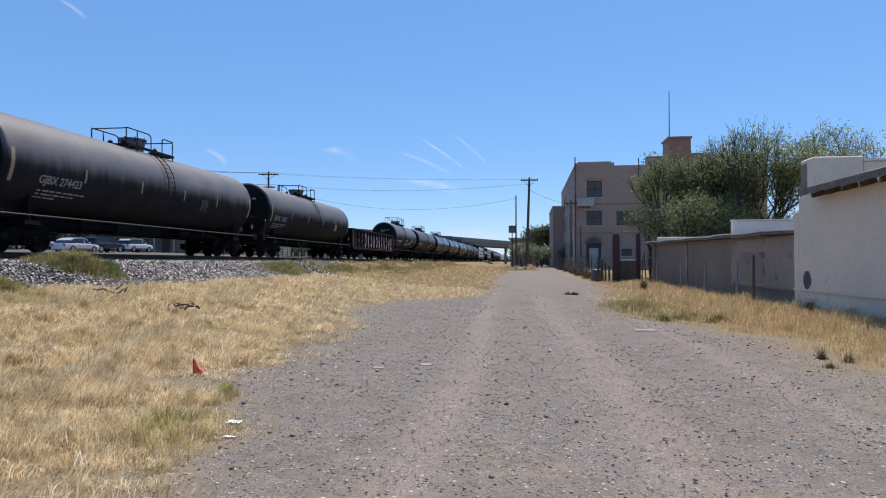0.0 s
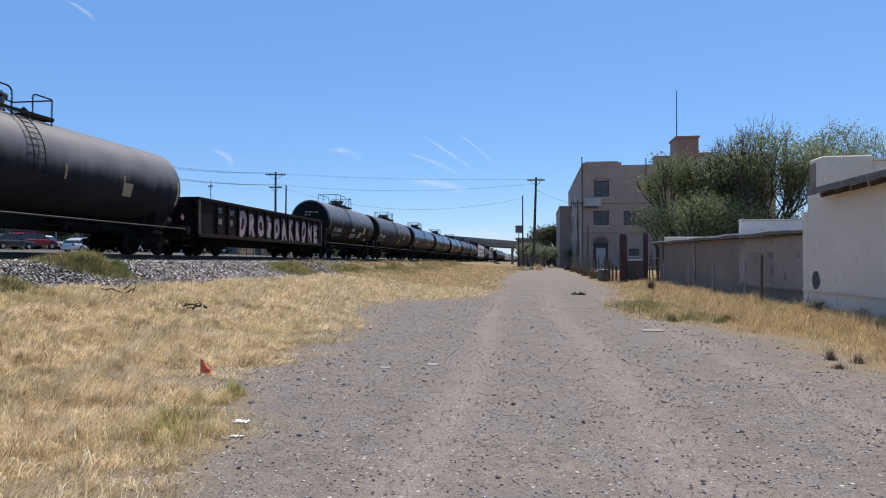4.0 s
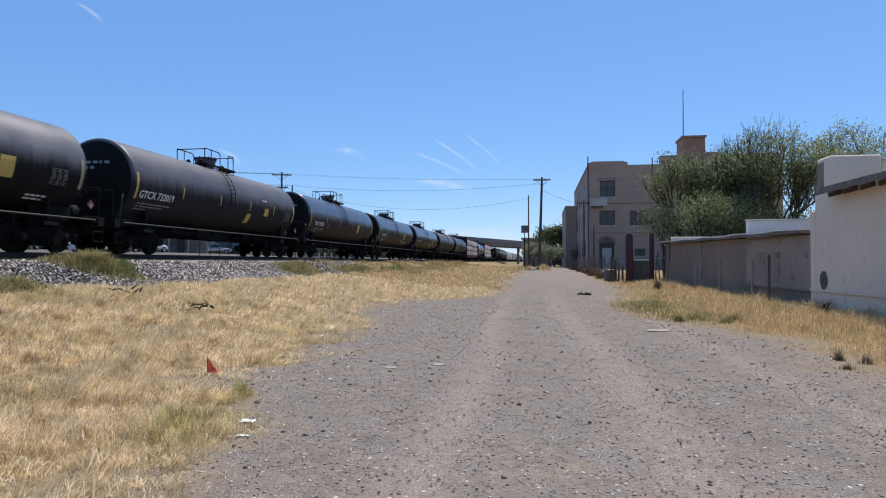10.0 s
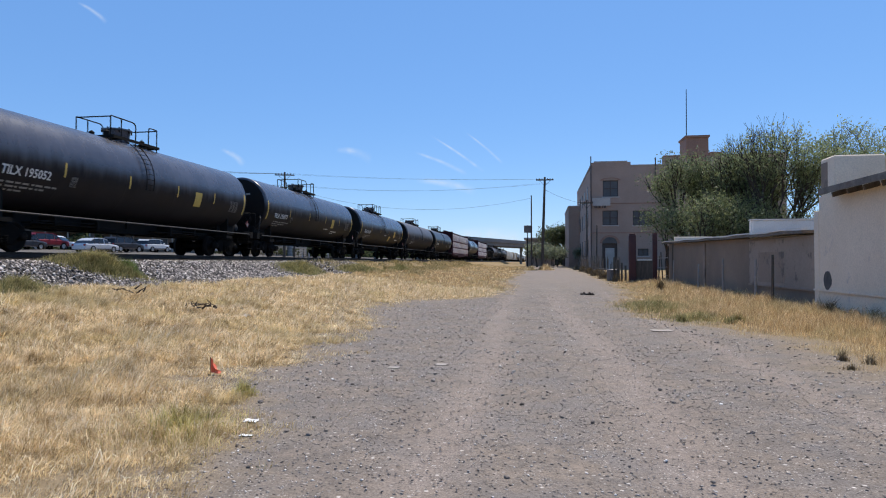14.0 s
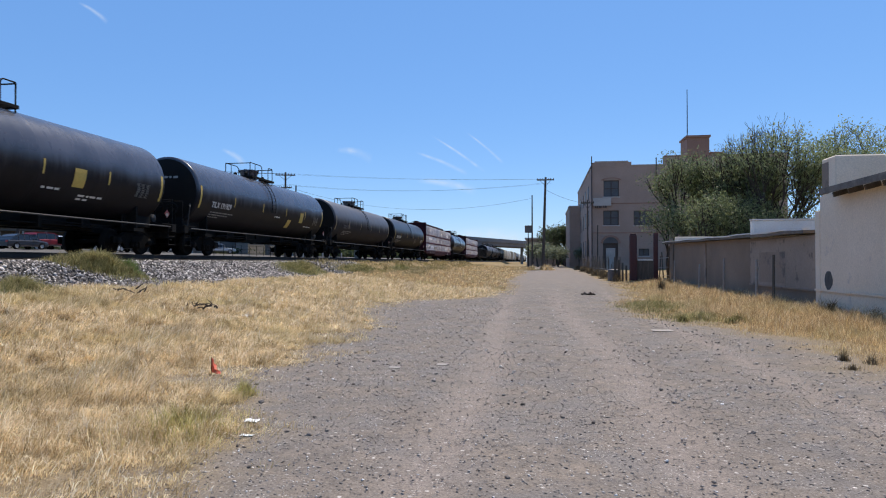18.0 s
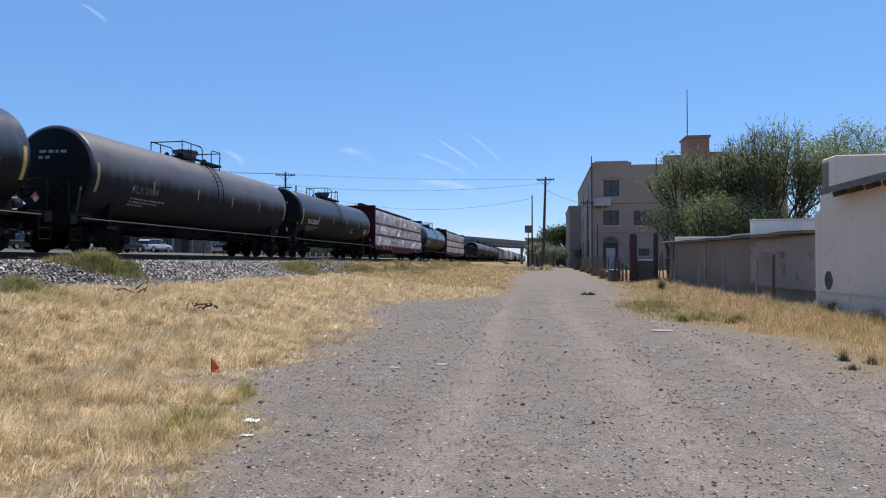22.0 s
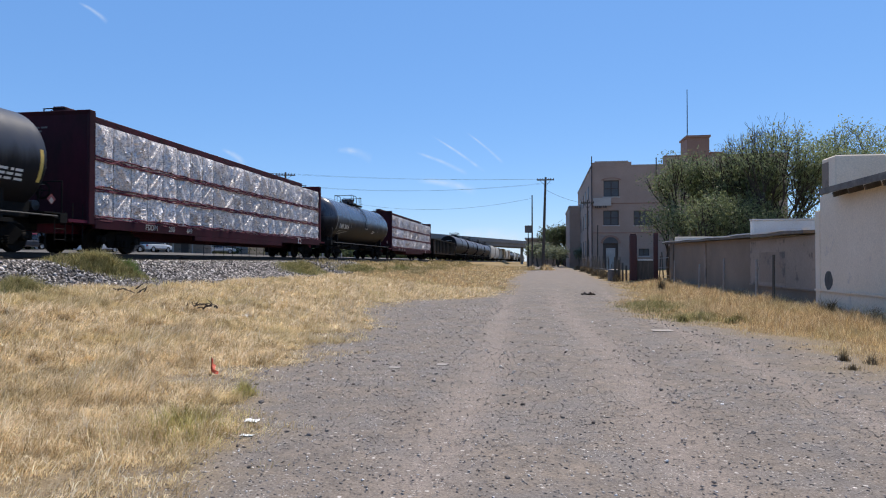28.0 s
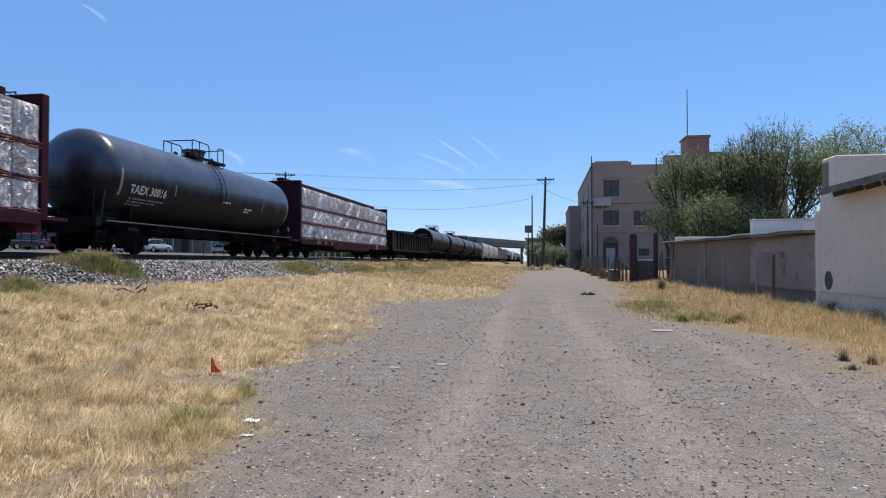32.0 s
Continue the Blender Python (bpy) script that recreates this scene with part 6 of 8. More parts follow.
def build_overpass():
    o = empty("overpass")
    a, b = Vector((-56, 108, 0)), Vector((1.5, 272, 0))
    d = (b - a).normalized()
    n = Vector((d.y, -d.x, 0))

    def beam(name, o0, o1, z0, z1, mat, s0=0.0, s1=None):
        bm = bmesh.new()
        p, q = a + d * s0, (b if s1 is None else a + d * s1)
        vs = [bm.verts.new(e + n * w + Vector((0, 0, z))) for e in (p, q) for w in (o0, o1) for z in (z0, z1)]
        for f in ((0, 1, 3, 2), (4, 6, 7, 5), (0, 4, 5, 1), (2, 3, 7, 6), (0, 2, 6, 4), (1, 5, 7, 3)):
            bm.faces.new([vs[i] for i in f])
        bmesh.ops.recalc_face_normals(bm, faces=bm.faces[:])
        return part(name, bm, mat, o)
    beam("deck", -5, 5, 8.0, 8.4, M_DARKCONC)
    beam("girder", 3.6, 4.4, 6.9, 8.0, M_DARKCONC)
    beam("girder", -4.4, -3.6, 6.9, 8.0, M_DARKCONC)
    beam("parapet", 4.75, 5.0, 8.4, 9.2, M_DARKCONC)
    beam("parapet", -5.0, -4.75, 8.4, 9.2, M_CONCRETE)
    L = (b - a).length
    for s in (12, 42, 72, 102, 152):
        for w in (-3, 3):
            bm = bmesh.new()
            p = a + d * s + n * w
            rod(bm, (p.x, p.y, 0.5), (p.x, p.y, 7.0), 0.5, 0.5, 12)
            part("pier", bm, M_CONCRETE, o)
    h = empty("far_house")
    part("wall", boxes((-3.6, 2.6, 138, 146, 0.3, 6.4)), M_PLASTER_GREY, h)
    part("roof", boxes((-4.0, 3.0, 137.6, 146.4, 6.4, 6.75)), M_COPING, h)
    for x in (-2.6, 0.2):
        w = part("window", boxes((x, x + 1.5, 137.92, 138, 3.6, 5.0)), M_FRAME, h)
        part("pane", boxes((x + 0.12, x + 1.38, 137.88, 137.92, 3.72, 4.88)), M_GLASS, w)
    tagged(h, "flat-roofed grey house at the end of the track", "house")
    tagged(o, "grey concrete road overpass crossing the railway far off", "overpass")


def car_thing(name, x, y, turn, paint, kind, label):
    """A parked vehicle: lofted body, glass, four wheels, lamps and bumpers."""
    c = empty(name, pose(x, y, float(ground_z(x, y)), 0, 0, turn))
    if kind == "sedan":
        L, W, sill, belt, roof = 4.7, 1.8, 0.28, 0.9, 1.5
        cabin = ((-2.05, 0), (-1.7, 0.45), (-1.15, 0.88), (-0.4, 1), (0.15, 0.97), (0.7, 0.68), (1.5, 0))
    elif kind == "suv":
        L, W, sill, belt, roof = 4.8, 1.9, 0.4, 1.08, 1.78
        cabin = ((-2.3, 0), (-2.15, 0.6), (-1.9, 0.93), (-0.6, 1), (0.3, 0.95), (0.65, 0.7), (1.25, 0))
    else:
        L, W, sill, belt, roof = 5.5, 1.95, 0.45, 1.08, 1.8
        cabin = ((-0.78, 0), (-0.72, 0.6), (-0.6, 0.94), (0.0, 1), (0.5, 0.94), (0.85, 0.66), (1.4, 0))
    bm = bmesh.new()
    rings = []
    for t, w, z1 in ((-0.5, 0.86, 0.78), (-0.485, 0.96, 0.97), (-0.2, 1, 1), (0.2, 1, 1), (0.4, 0.97, 0.9), (0.49, 0.9, 0.8), (0.5, 0.8, 0.66)):
        hw = W / 2 * w
        top = belt * z1
        rings.append([bm.verts.new((u * hw, t * L, z)) for u, z in ((-0.95, sill), (-1, sill + 0.2), (-1, top - 0.12), (-0.92, top), (0.92, top), (1, top - 0.12), (1, sill + 0.2), (0.95, sill))])
    for a, b in zip(rings, rings[1:]):
        for i in range(8):
            bm.faces.new((a[i], b[i], b[(i + 1) % 8], a[(i + 1) % 8]))
    bm.faces.new(rings[0][::-1])
    bm.faces.new(rings[-1])
    bmesh.ops.recalc_face_normals(bm, faces=bm.faces[:])
    part("body", bm, paint, c)
    if kind == "pickup":
        part("bed", boxes((-W / 2 + 0.1, W / 2 - 0.1, -L / 2 + 0.1, -0.85, belt - 0.02, belt + 0.012)), M_FRAME, c)
    for nm, mat, inset in (("glasshouse", M_CARGLASS, 0.0), ("roof", paint, 0.03)):
        bm = bmesh.new()
        rings = []
        if nm == "glasshouse":
            pts = [(yy, belt - 0.01 + (roof - 0.05 - belt) * k, W / 2 * (0.93 - 0.15 * k)) for yy, k in cabin]
        else:
            pts = [(yy, belt + 0.03 + (roof - 0.04 - belt) * k, W / 2 * (0.955 - 0.15 * k)) for yy, k in cabin[1:6]]
        up = [[bm.verts.new((-w, yy, z)), bm.verts.new((w, yy, z))] for yy, z, w in pts]
        lowz = belt - 0.02
        lo = [[bm.verts.new((sx * (W / 2 * 0.93 if nm == "glasshouse" else w), yy, lowz if nm == "glasshouse" else max(lowz, z - 0.09))) for sx in (-1, 1)] for yy, z, w in pts]
        for i in range(len(pts) - 1):
            bm.faces.new((up[i][0], up[i][1], up[i + 1][1], up[i + 1][0]))
            bm.faces.new((lo[i][0], up[i][0], up[i + 1][0], lo[i + 1][0]))
            bm.faces.new((up[i][1], lo[i][1], lo[i + 1][1], up[i + 1][1]))
        bmesh.ops.remove_doubles(bm, verts=bm.verts[:], dist=0.012)
        part(nm, bm, mat, c)
    for yy in [cabin[2][0], cabin[4][0], (cabin[2][0] + cabin[4][0]) / 2]:
        bm = bmesh.new()
        for s in (-1, 1):
            rod(bm, (s * W / 2 * 0.94, yy, belt - 0.03), (s * W / 2 * 0.79, yy, roof - 0.07), 0.03, 0.025, 5)
        part("pillar", bm, paint if yy == cabin[4][0] else M_FRAME, c)
    for sx in (-1, 1):
        for yy in (-L * 0.3, L * 0.31):
            bm = bmesh.new()
            r = 0.33 if kind == "sedan" else 0.38
            lathe(bm, [(sx * (W / 2 - 0.2), r * 0.6), (sx * (W / 2 - 0.2), r), (sx * (W / 2 + 0.01), r), (sx * (W / 2 + 0.015), r * 0.66)], "x", 18, (0, yy, r))
            w = part("wheel", bm, M_STEEL, c)
            bm = bmesh.new()
            lathe(bm, [(sx * (W / 2 - 0.02), 0), (sx * (W / 2 - 0.02), r * 0.64), (sx * (W / 2 + 0.01), r * 0.66)], "x", 14, (0, yy, r))
            part("rim", bm, M_COPING, w)
        part("headlight", boxes((sx * W * 0.28 - 0.2, sx * W * 0.28 + 0.2, L / 2 - 0.1, L / 2 - 0.02, belt * 0.62, belt * 0.74)), M_COPING, c)
        part("tail_light", boxes((sx * W * 0.38 - 0.1, sx * W * 0.38 + 0.1, -L / 2 - 0.02, -L / 2 + 0.06, belt * 0.7, belt * 0.92)), M_REDLAMP, c)
        bm = boxes((sx * W * 0.5, sx * W * 0.5 + sx * 0.2, cabin[5][0] - 0.1, cabin[5][0] + 0.04, belt + 0.02, belt + 0.16) if sx > 0 else (sx * W * 0.5 + sx * 0.2, sx * W * 0.5, cabin[5][0] - 0.1, cabin[5][0] + 0.04, belt + 0.02, belt + 0.16), bevel=0.03)
        part("door_mirror", bm, paint, c)
        part("sill_trim", boxes((min(sx * W * 0.485, sx * W * 0.505), max(sx * W * 0.485, sx * W * 0.505), -L * 0.2, L * 0.22, sill, sill + 0.1)), M_FRAME, c)
    part("bumper", boxes((-W * 0.42, W * 0.42, L / 2 - 0.02, L / 2 + 0.06, sill, sill + 0.2), bevel=0.02), M_FRAME, c)
    tagged(c, label, "pickup truck" if kind == "pickup" else "car", "parked vehicles")


M_CARGLASS = plain("dark_car_glass", (0.012, 0.013, 0.016), 0.12)
M_REDLAMP = plain("red_lamp_glass", (0.35, 0.02, 0.02), 0.3)
M_CARWHITE = plain("white_car_paint", (0.6, 0.6, 0.6), 0.3)
M_CARRED = plain("red_car_paint", (0.2, 0.014, 0.02), 0.3)
M_CARSILVER = plain("silver_car_paint", (0.62, 0.62, 0.63), 0.28, 0.3)
M_CARDARK = plain("dark_car_paint", (0.03, 0.03, 0.035), 0.3)


def build_street():
    car_thing("parked_sedan", -45.3, 58.6, -3, M_CARSILVER, "sedan", "silver-white sedan parked across the tracks")
    car_thing("parked_suv", -47.8, 66.3, -5, M_CARDARK, "suv", "dark sport utility vehicle parked across the tracks")
    car_thing("parked_suv", -51.4, 77.6, -5, M_CARWHITE, "suv", "white sport utility vehicle parked across the tracks")
    car_thing("parked_pickup", -56.7, 104.4, -55, M_CARWHITE, "pickup", "white pickup truck parked across the tracks")
    car_thing("parked_sedan", -50.0, 54.2, -3, M_CARDARK, "sedan", "black sedan parked across the tracks")
    car_thing("parked_suv", -52.4, 60.0, -3, M_CARRED, "suv", "red sport utility vehicle parked across the tracks")
    car_thing("parked_sedan", -57.8, 58.6, -3, M_CARSILVER, "sedan", "silver-white sedan parked across the tracks")
    car_thing("parked_pickup", -58.6, 68.6, -78, M_CARSILVER, "pickup", "silver pickup truck parked across the tracks")
    b = empty("store_building")
    z = float(ground_z(-90, 90))
    part("wall", boxes((-105, -84, 40, 95, z - 0.6, z + 3.6)), M_STUCCO_BROWN, b)
    part("roof_edge", boxes((-105.3, -83.7, 39.7, 95.3, z + 3.6, z + 4.0)), M_COPING, b)
    for k in range(9):
        w = part("window", boxes((-83.99, -83.9, 43 + k * 5.6, 46 + k * 5.6, z + 0.7, z + 2.7)), M_FRAME, b)
        part("pane", boxes((-83.9, -83.87, 43.15 + k * 5.6, 45.85 + k * 5.6, z + 0.85, z + 2.55)), M_GLASS, w)
    tagged(b, "low tan store building behind the parked cars", "building")
    b = empty("grey_store")
    z = float(ground_z(-80, 130))
    part("wall", boxes((-90, -58, 118, 150, z - 0.6, z + 3.8)), M_CONCRETE, b)
    part("roof_edge", boxes((-90.3, -57.7, 117.7, 150.3, z + 3.8, z + 4.15)), M_ROOF_EDGE, b)
    for k in range(5):
        w = part("window", boxes((-88 + k * 6, -84.5 + k * 6, 117.9, 117.99, z + 0.6, z + 2.8)), M_FRAME, b)
        part("pane", boxes((-87.8 + k * 6, -84.7 + k * 6, 117.86, 117.9, z + 0.75, z + 2.65)), M_GLASS, w)
    tagged(b, "low grey store building across the tracks", "building")
    # a long shop with a deep porch on pale posts, behind the parking lot
    b = empty("porch_shop", pose(-66, 84, float(ground_z(-66, 84)), 0, 0, 34))
    part("wall", boxes((-17, 17, 3.2, 3.5, -0.5, 3.4)), M_PLASTER_GREY, b)
    part("side_wall", boxes((-17, -16.7, 3.5, 12, -0.5, 3.4)), M_PLASTER_GREY, b)
    part("side_wall", boxes((16.7, 17, 3.5, 12, -0.5, 3.4)), M_PLASTER_GREY, b)
    part("roof", boxes((-17.4, 17.4, -0.3, 12.2, 3.4, 3.75)), M_ROOF_EDGE, b)
    part("porch_beam", boxes((-17.2, 17.2, -0.1, 0.12, 2.95, 3.4)), M_OLDWOOD, b)
    post = part("porch_post", boxes((-0.09, 0.09, -0.09, 0.09, -0.4, 2.95), bevel=0.015), M_COPING, b)
    post.matrix_basis = pose(-16.8, 0, 0)
    for k in range(1, 13):
        share("porch_post", post.data, b, pose(-16.8 + 2.8 * k, 0, 0))
    for k in range(8):
        x = -15.5 + 4.0 * k
        if k % 3 == 1:
            part("shop_door", boxes((x, x + 1.1, 3.12, 3.2, 0, 2.2)), M_FRAME, b)
        else:
            w = part("window", boxes((x, x + 2.2, 3.12, 3.2, 0.7, 2.3)), M_COPING, b)
            part("pane", boxes((x + 0.1, x + 1.06, 3.09, 3.12, 0.8, 2.2)), M_GLASS, w)
            part("pane", boxes((x + 1.14, x + 2.1, 3.09, 3.12, 0.8, 2.2)), M_GLASS, w)
    tagged(b, "low grey plastered shop with a shaded porch on pale posts", "building")
    for k in range(7):
        x, y = -25.2 + 0.5 * k, 64.0 + 0.62 * k
        bm = bmesh.new()
        rod(bm, (0, 0, -0.1), (0, 0, 1.25), 0.09, 0.085, 10)
        lathe(bm, [(1.25, 0.085), (1.3, 0.06), (1.32, 0.0)], "z", 10)
        ob = part("guard_post", bm, M_COPING)
        ob.matrix_basis = pose(x, y, float(ground_z(x, y)))
        tagged(ob, "short pale grey guard post beside the street", "post", "guard posts")
    f = empty("chain_fence")
    me = None
    for k in range(26):
        y = 70 + k * 2.6
        x = -40 - 0.12 * k
        zz = float(ground_z(x, y))
        if me is None:
            bm = bmesh.new()
            rod(bm, (0, 0, 0), (0, 0, 1.7), 0.04, 0.04, 6)
            ob = part("post", bm, M_STEEL, f)
            me = ob.data
            ob.matrix_basis = pose(x, y, zz - 0.05)
        else:
            share("post", me, f, pose(x, y, zz - 0.05))
    for h in (0.6, 1.1, 1.6):
        bm = bmesh.new()
        pipe(bm, [(-40 - 0.12 * k, 70 + 2.6 * k, float(ground_z(-40 - 0.12 * k, 70 + 2.6 * k)) + h) for k in range(26)], 0.02, 4)
        part("fence_wire", bm, M_STEEL, f)
    tagged(f, "wire fence on steel posts beside the street", "fence")


# ---- trees ----
def leaf_material(name, tones):
    m, nt, b = material(name)
    geo = nt.nodes.new("ShaderNodeNewGeometry")
    c = ramp(nt, geo.outputs["Random Per Island"], tones)
    nt.links.new(c, b.inputs["Base Color"])
    b.inputs["Roughness"].default_value = 0.55
    tr = node(nt, "ShaderNodeBsdfTranslucent", {"Color": c})
    ms = node(nt, "ShaderNodeMixShader", {0: 0.5, 1: b.outputs[0], 2: tr.outputs[0]})
    nt.links.new(ms.outputs[0], nt.nodes["Material Output"].inputs[0])
    return m


def tree(name, x, y, height, spread, leaves, leaf, mat, label, seed, trunks=1, low=0.25, depth=4, bare=0.0, clump=0.45, outer=2, girth=0.025):
    """A tree of tapered limbs that fork again and again, with leaves in loose clumps round the twigs."""
    rnd = random.Random(seed)
    rng = np.random.default_rng(seed)
    base = Vector((x, y, float(ground_z(x, y)) - 0.1))
    segs, tips = [], []

    def grow(p, d, length, r, level):
        n = 3
        for i in range(n):
            q = p + d * (length / n)
            segs.append((p.copy(), q.copy(), r * (1 - 0.25 * i / n), r * (1 - 0.25 * (i + 1) / n)))
            p = q
            d = (d + Vector((rnd.uniform(-0.2, 0.2), rnd.uniform(-0.2, 0.2), rnd.uniform(-0.05, 0.16)))).normalized()
            if level >= outer:
                tips.append((p.copy(), level))
        if level >= depth:
            return
        for k in range(rnd.choice((3, 3, 4)) if level < 2 else rnd.choice((2, 3))):
            a = rnd.uniform(0, 6.283)
            out = rnd.uniform(0.4, 0.95) * spread
            nd = (d + Vector((math.cos(a) * out, math.sin(a) * out, rnd.uniform(-0.15, 0.45)))).normalized()
            grow(p, nd, length * rnd.uniform(0.6, 0.85), r * 0.62, level + 1)
    for k in range(trunks):
        a = rnd.uniform(0, 6.283)
        d = Vector((math.cos(a) * 0.3 * (trunks > 1), math.sin(a) * 0.3 * (trunks > 1), 1)).normalized()
        grow(base + Vector((rnd.uniform(-0.6, 0.6), rnd.uniform(-0.6, 0.6), 0)) * (trunks > 1), d, height * low, girth * height * (0.7 if trunks > 1 else 1), 0)
    top = max(t.z for t, _ in tips) - base.z
    k = height / top
    t = empty(name, pose(*base))
    bm = bmesh.new()
    for p, q, r0, r1 in segs:
        a, b = (p - base) * k, (q - base) * k
        rod(bm, a, b, max(r0, 0.012), max(r1, 0.01), 7 if r0 > 0.06 else 4, False)
    part("trunk", bm, M_BARK, t)
    P = np.array([((p - base) * k)[:] for p, _ in tips])
    if bare:
        P = P[P[:, 2] < height * (1 - bare * rng.uniform(0, 1, len(P)))]
    # leaves hang in sprays: half of the twig ends carry most of them
    share_ = rng.gamma(0.55, 1.0, len(P)) + 0.04
    c = P[rng.choice(len(P), leaves, p=share_ / share_.sum())] + np.clip(rng.normal(0, 1, (leaves, 3)), -1.5, 1.5) * clump * np.array([1, 1, 0.8])
    c = c[c[:, 2] > height * 0.02]
    n = len(c)
    a = rng.normal(0, 1, (n, 3))
    a /= np.linalg.norm(a, axis=1)[:, None]
    b = np.cross(a, rng.normal(0, 1, (n, 3)))
    b /= np.linalg.norm(b, axis=1)[:, None]
    s = leaf * rng.uniform(0.6, 1.4, (n, 1))
    V = np.stack([c - a * s, c + b * s * 0.45, c + a * s, c - b * s * 0.45], 1).reshape(-1, 3)
    F = np.arange(n * 4).reshape(-1, 4)
    crown = new("crown", fast_mesh("crown", V, F, mat))
    crown.parent = t
    tagged(t, label, "tree")
    return t


def build_trees():
    green = leaf_material("dusty_green_leaves", [(0, (0.09, 0.115, 0.05)), (0.5, (0.16, 0.19, 0.085)), (1, (0.27, 0.3, 0.15))])
    olive = leaf_material("olive_leaves", [(0, (0.15, 0.19, 0.08)), (0.5, (0.25, 0.295, 0.13)), (1, (0.38, 0.42, 0.22))])
    # far bush leaves with the air's haze mixed into their colour
    hazy = leaf_material("hazy_far_leaves", [(0, (0.13, 0.15, 0.095)), (1, (0.26, 0.29, 0.19))])
    dark = leaf_material("dark_leaves", [(0, (0.05, 0.065, 0.03)), (1, (0.11, 0.135, 0.06))])
    tree("green_tree", 15.2, 53, 10.2, 0.6, 34000, 0.08, green, "dense dusty-green tree behind the low shed", 3, 5, 0.13, 4, 0.0, 0.5)
    tree("green_tree", 16.7, 53, 9.4, 0.6, 17000, 0.08, green, "dense dusty-green tree behind the low shed", 8, 4, 0.14, 4, 0.0, 0.45)
    tree("green_tree", 12.9, 54, 10.4, 0.36, 20000, 0.08, green, "slender dusty-green tree behind the low shed", 5, 4, 0.14, 4, 0.0, 0.5)
    tree("low_shrub", 14.4, 52, 6.2, 0.8, 20000, 0.08, green, "low dusty-green shrub behind the shed", 51, 10, 0.05, 3, 0.0, 0.7)
    tree("low_shrub", 16.2, 52, 5.0, 0.7, 10000, 0.08, green, "low dusty-green shrub behind the shed", 53, 8, 0.05, 3, 0.0, 0.6)
    tree("open_tree", 17.0, 50, 12.9, 0.5, 3000, 0.09, olive, "tall open tree with bare twigs at its top", 12, 3, 0.2, 5, 0.4, 0.3, 4, 0.013)
    tree("open_tree", 20.8, 52, 12.3, 0.62, 5200, 0.1, olive, "tall open tree with light green leaf sprays", 21, 2, 0.24, 5, 0.05, 0.4, 4, 0.014)
    tree("open_tree", 25.8, 54, 12.4, 0.62, 5200, 0.1, olive, "tall open tree with light green leaf sprays", 29, 2, 0.24, 5, 0.05, 0.4, 4, 0.014)
    tree("far_tree", 4.3, 132, 8.6, 0.7, 7000, 0.24, dark, "dark bushy tree beside the brick building", 31, 5, 0.1, 4, 0, 0.8)
    tree("far_tree", 0.2, 112, 4.0, 0.7, 4000, 0.18, hazy, "grey-green bush at the end of the track", 33, 5, 0.07, 3, 0, 0.6)
    tree("far_tree", 3.4, 104, 3.2, 0.8, 4000, 0.16, hazy, "low grey-green bush at the end of the track", 37, 6, 0.06, 3, 0, 0.5)
    def thicket(name, x, y, top, s, label):
        """A long far row of bushes, as loose leaves over its whole height."""
        n = len(x)
        c = np.stack([x, y, ground_z(x, y) + RNG.uniform(0, 1, n) ** 0.8 * np.maximum(top, 1.2)], -1)
        a = RNG.normal(0, 1, (n, 3))
        b = np.cross(a, RNG.normal(0, 1, (n, 3)))
        a, b = a / np.linalg.norm(a, axis=1)[:, None] * s[:, None], b / np.linalg.norm(b, axis=1)[:, None] * s[:, None] * 0.6
        V = np.stack([c - a, c + b, c + a, c - b], 1).reshape(-1, 3)
        tagged(new(name, fast_mesh(name, V, np.arange(n * 4).reshape(-1, 4), dark)), label, "bushes", kind="stuff")
    y = 15 + 420 * RNG.uniform(0, 1, 46000)
    thicket("far_hedge", -98 + 0.17 * (y - 60) + RNG.normal(0, 1.6, len(y)), y, 4.4 + 1.6 * np.sin(y * 0.31) + 1.1 * np.sin(y * 0.83 + 1), 0.3 + 0.0012 * y, "long dark row of bushes far behind the street")
    q = RNG.uniform(0, 1, 12000)
    thicket("street_hedge", -74 + 16 * q + RNG.normal(0, 1.2, len(q)), 36 + 104 * q, 1.5 + 0.8 * np.sin(q * 31) + 0.6 * np.sin(q * 83 + 1), np.full(len(q), 0.3), "low dark hedge behind the parked vehicles")
    x = RNG.uniform(-3.5, 60, 15000)
    thicket("far_thicket", x, 172 + RNG.normal(0, 2, len(x)), 4.6 + 1.2 * np.sin(x * 0.7) + np.sin(x * 1.9), np.full(len(x), 0.5), "dark thicket closing the far end of the track")
    tree("far_tree", -56, 60, 9.3, 0.4, 3000, 0.2, dark, "dark tree behind the street", 41, 1, 0.3, 3, 0, 0.5)
    tree("far_tree", -60, 82, 10, 0.4, 3000, 0.2, dark, "dark tree behind the street", 43, 1, 0.3, 3, 0, 0.5)


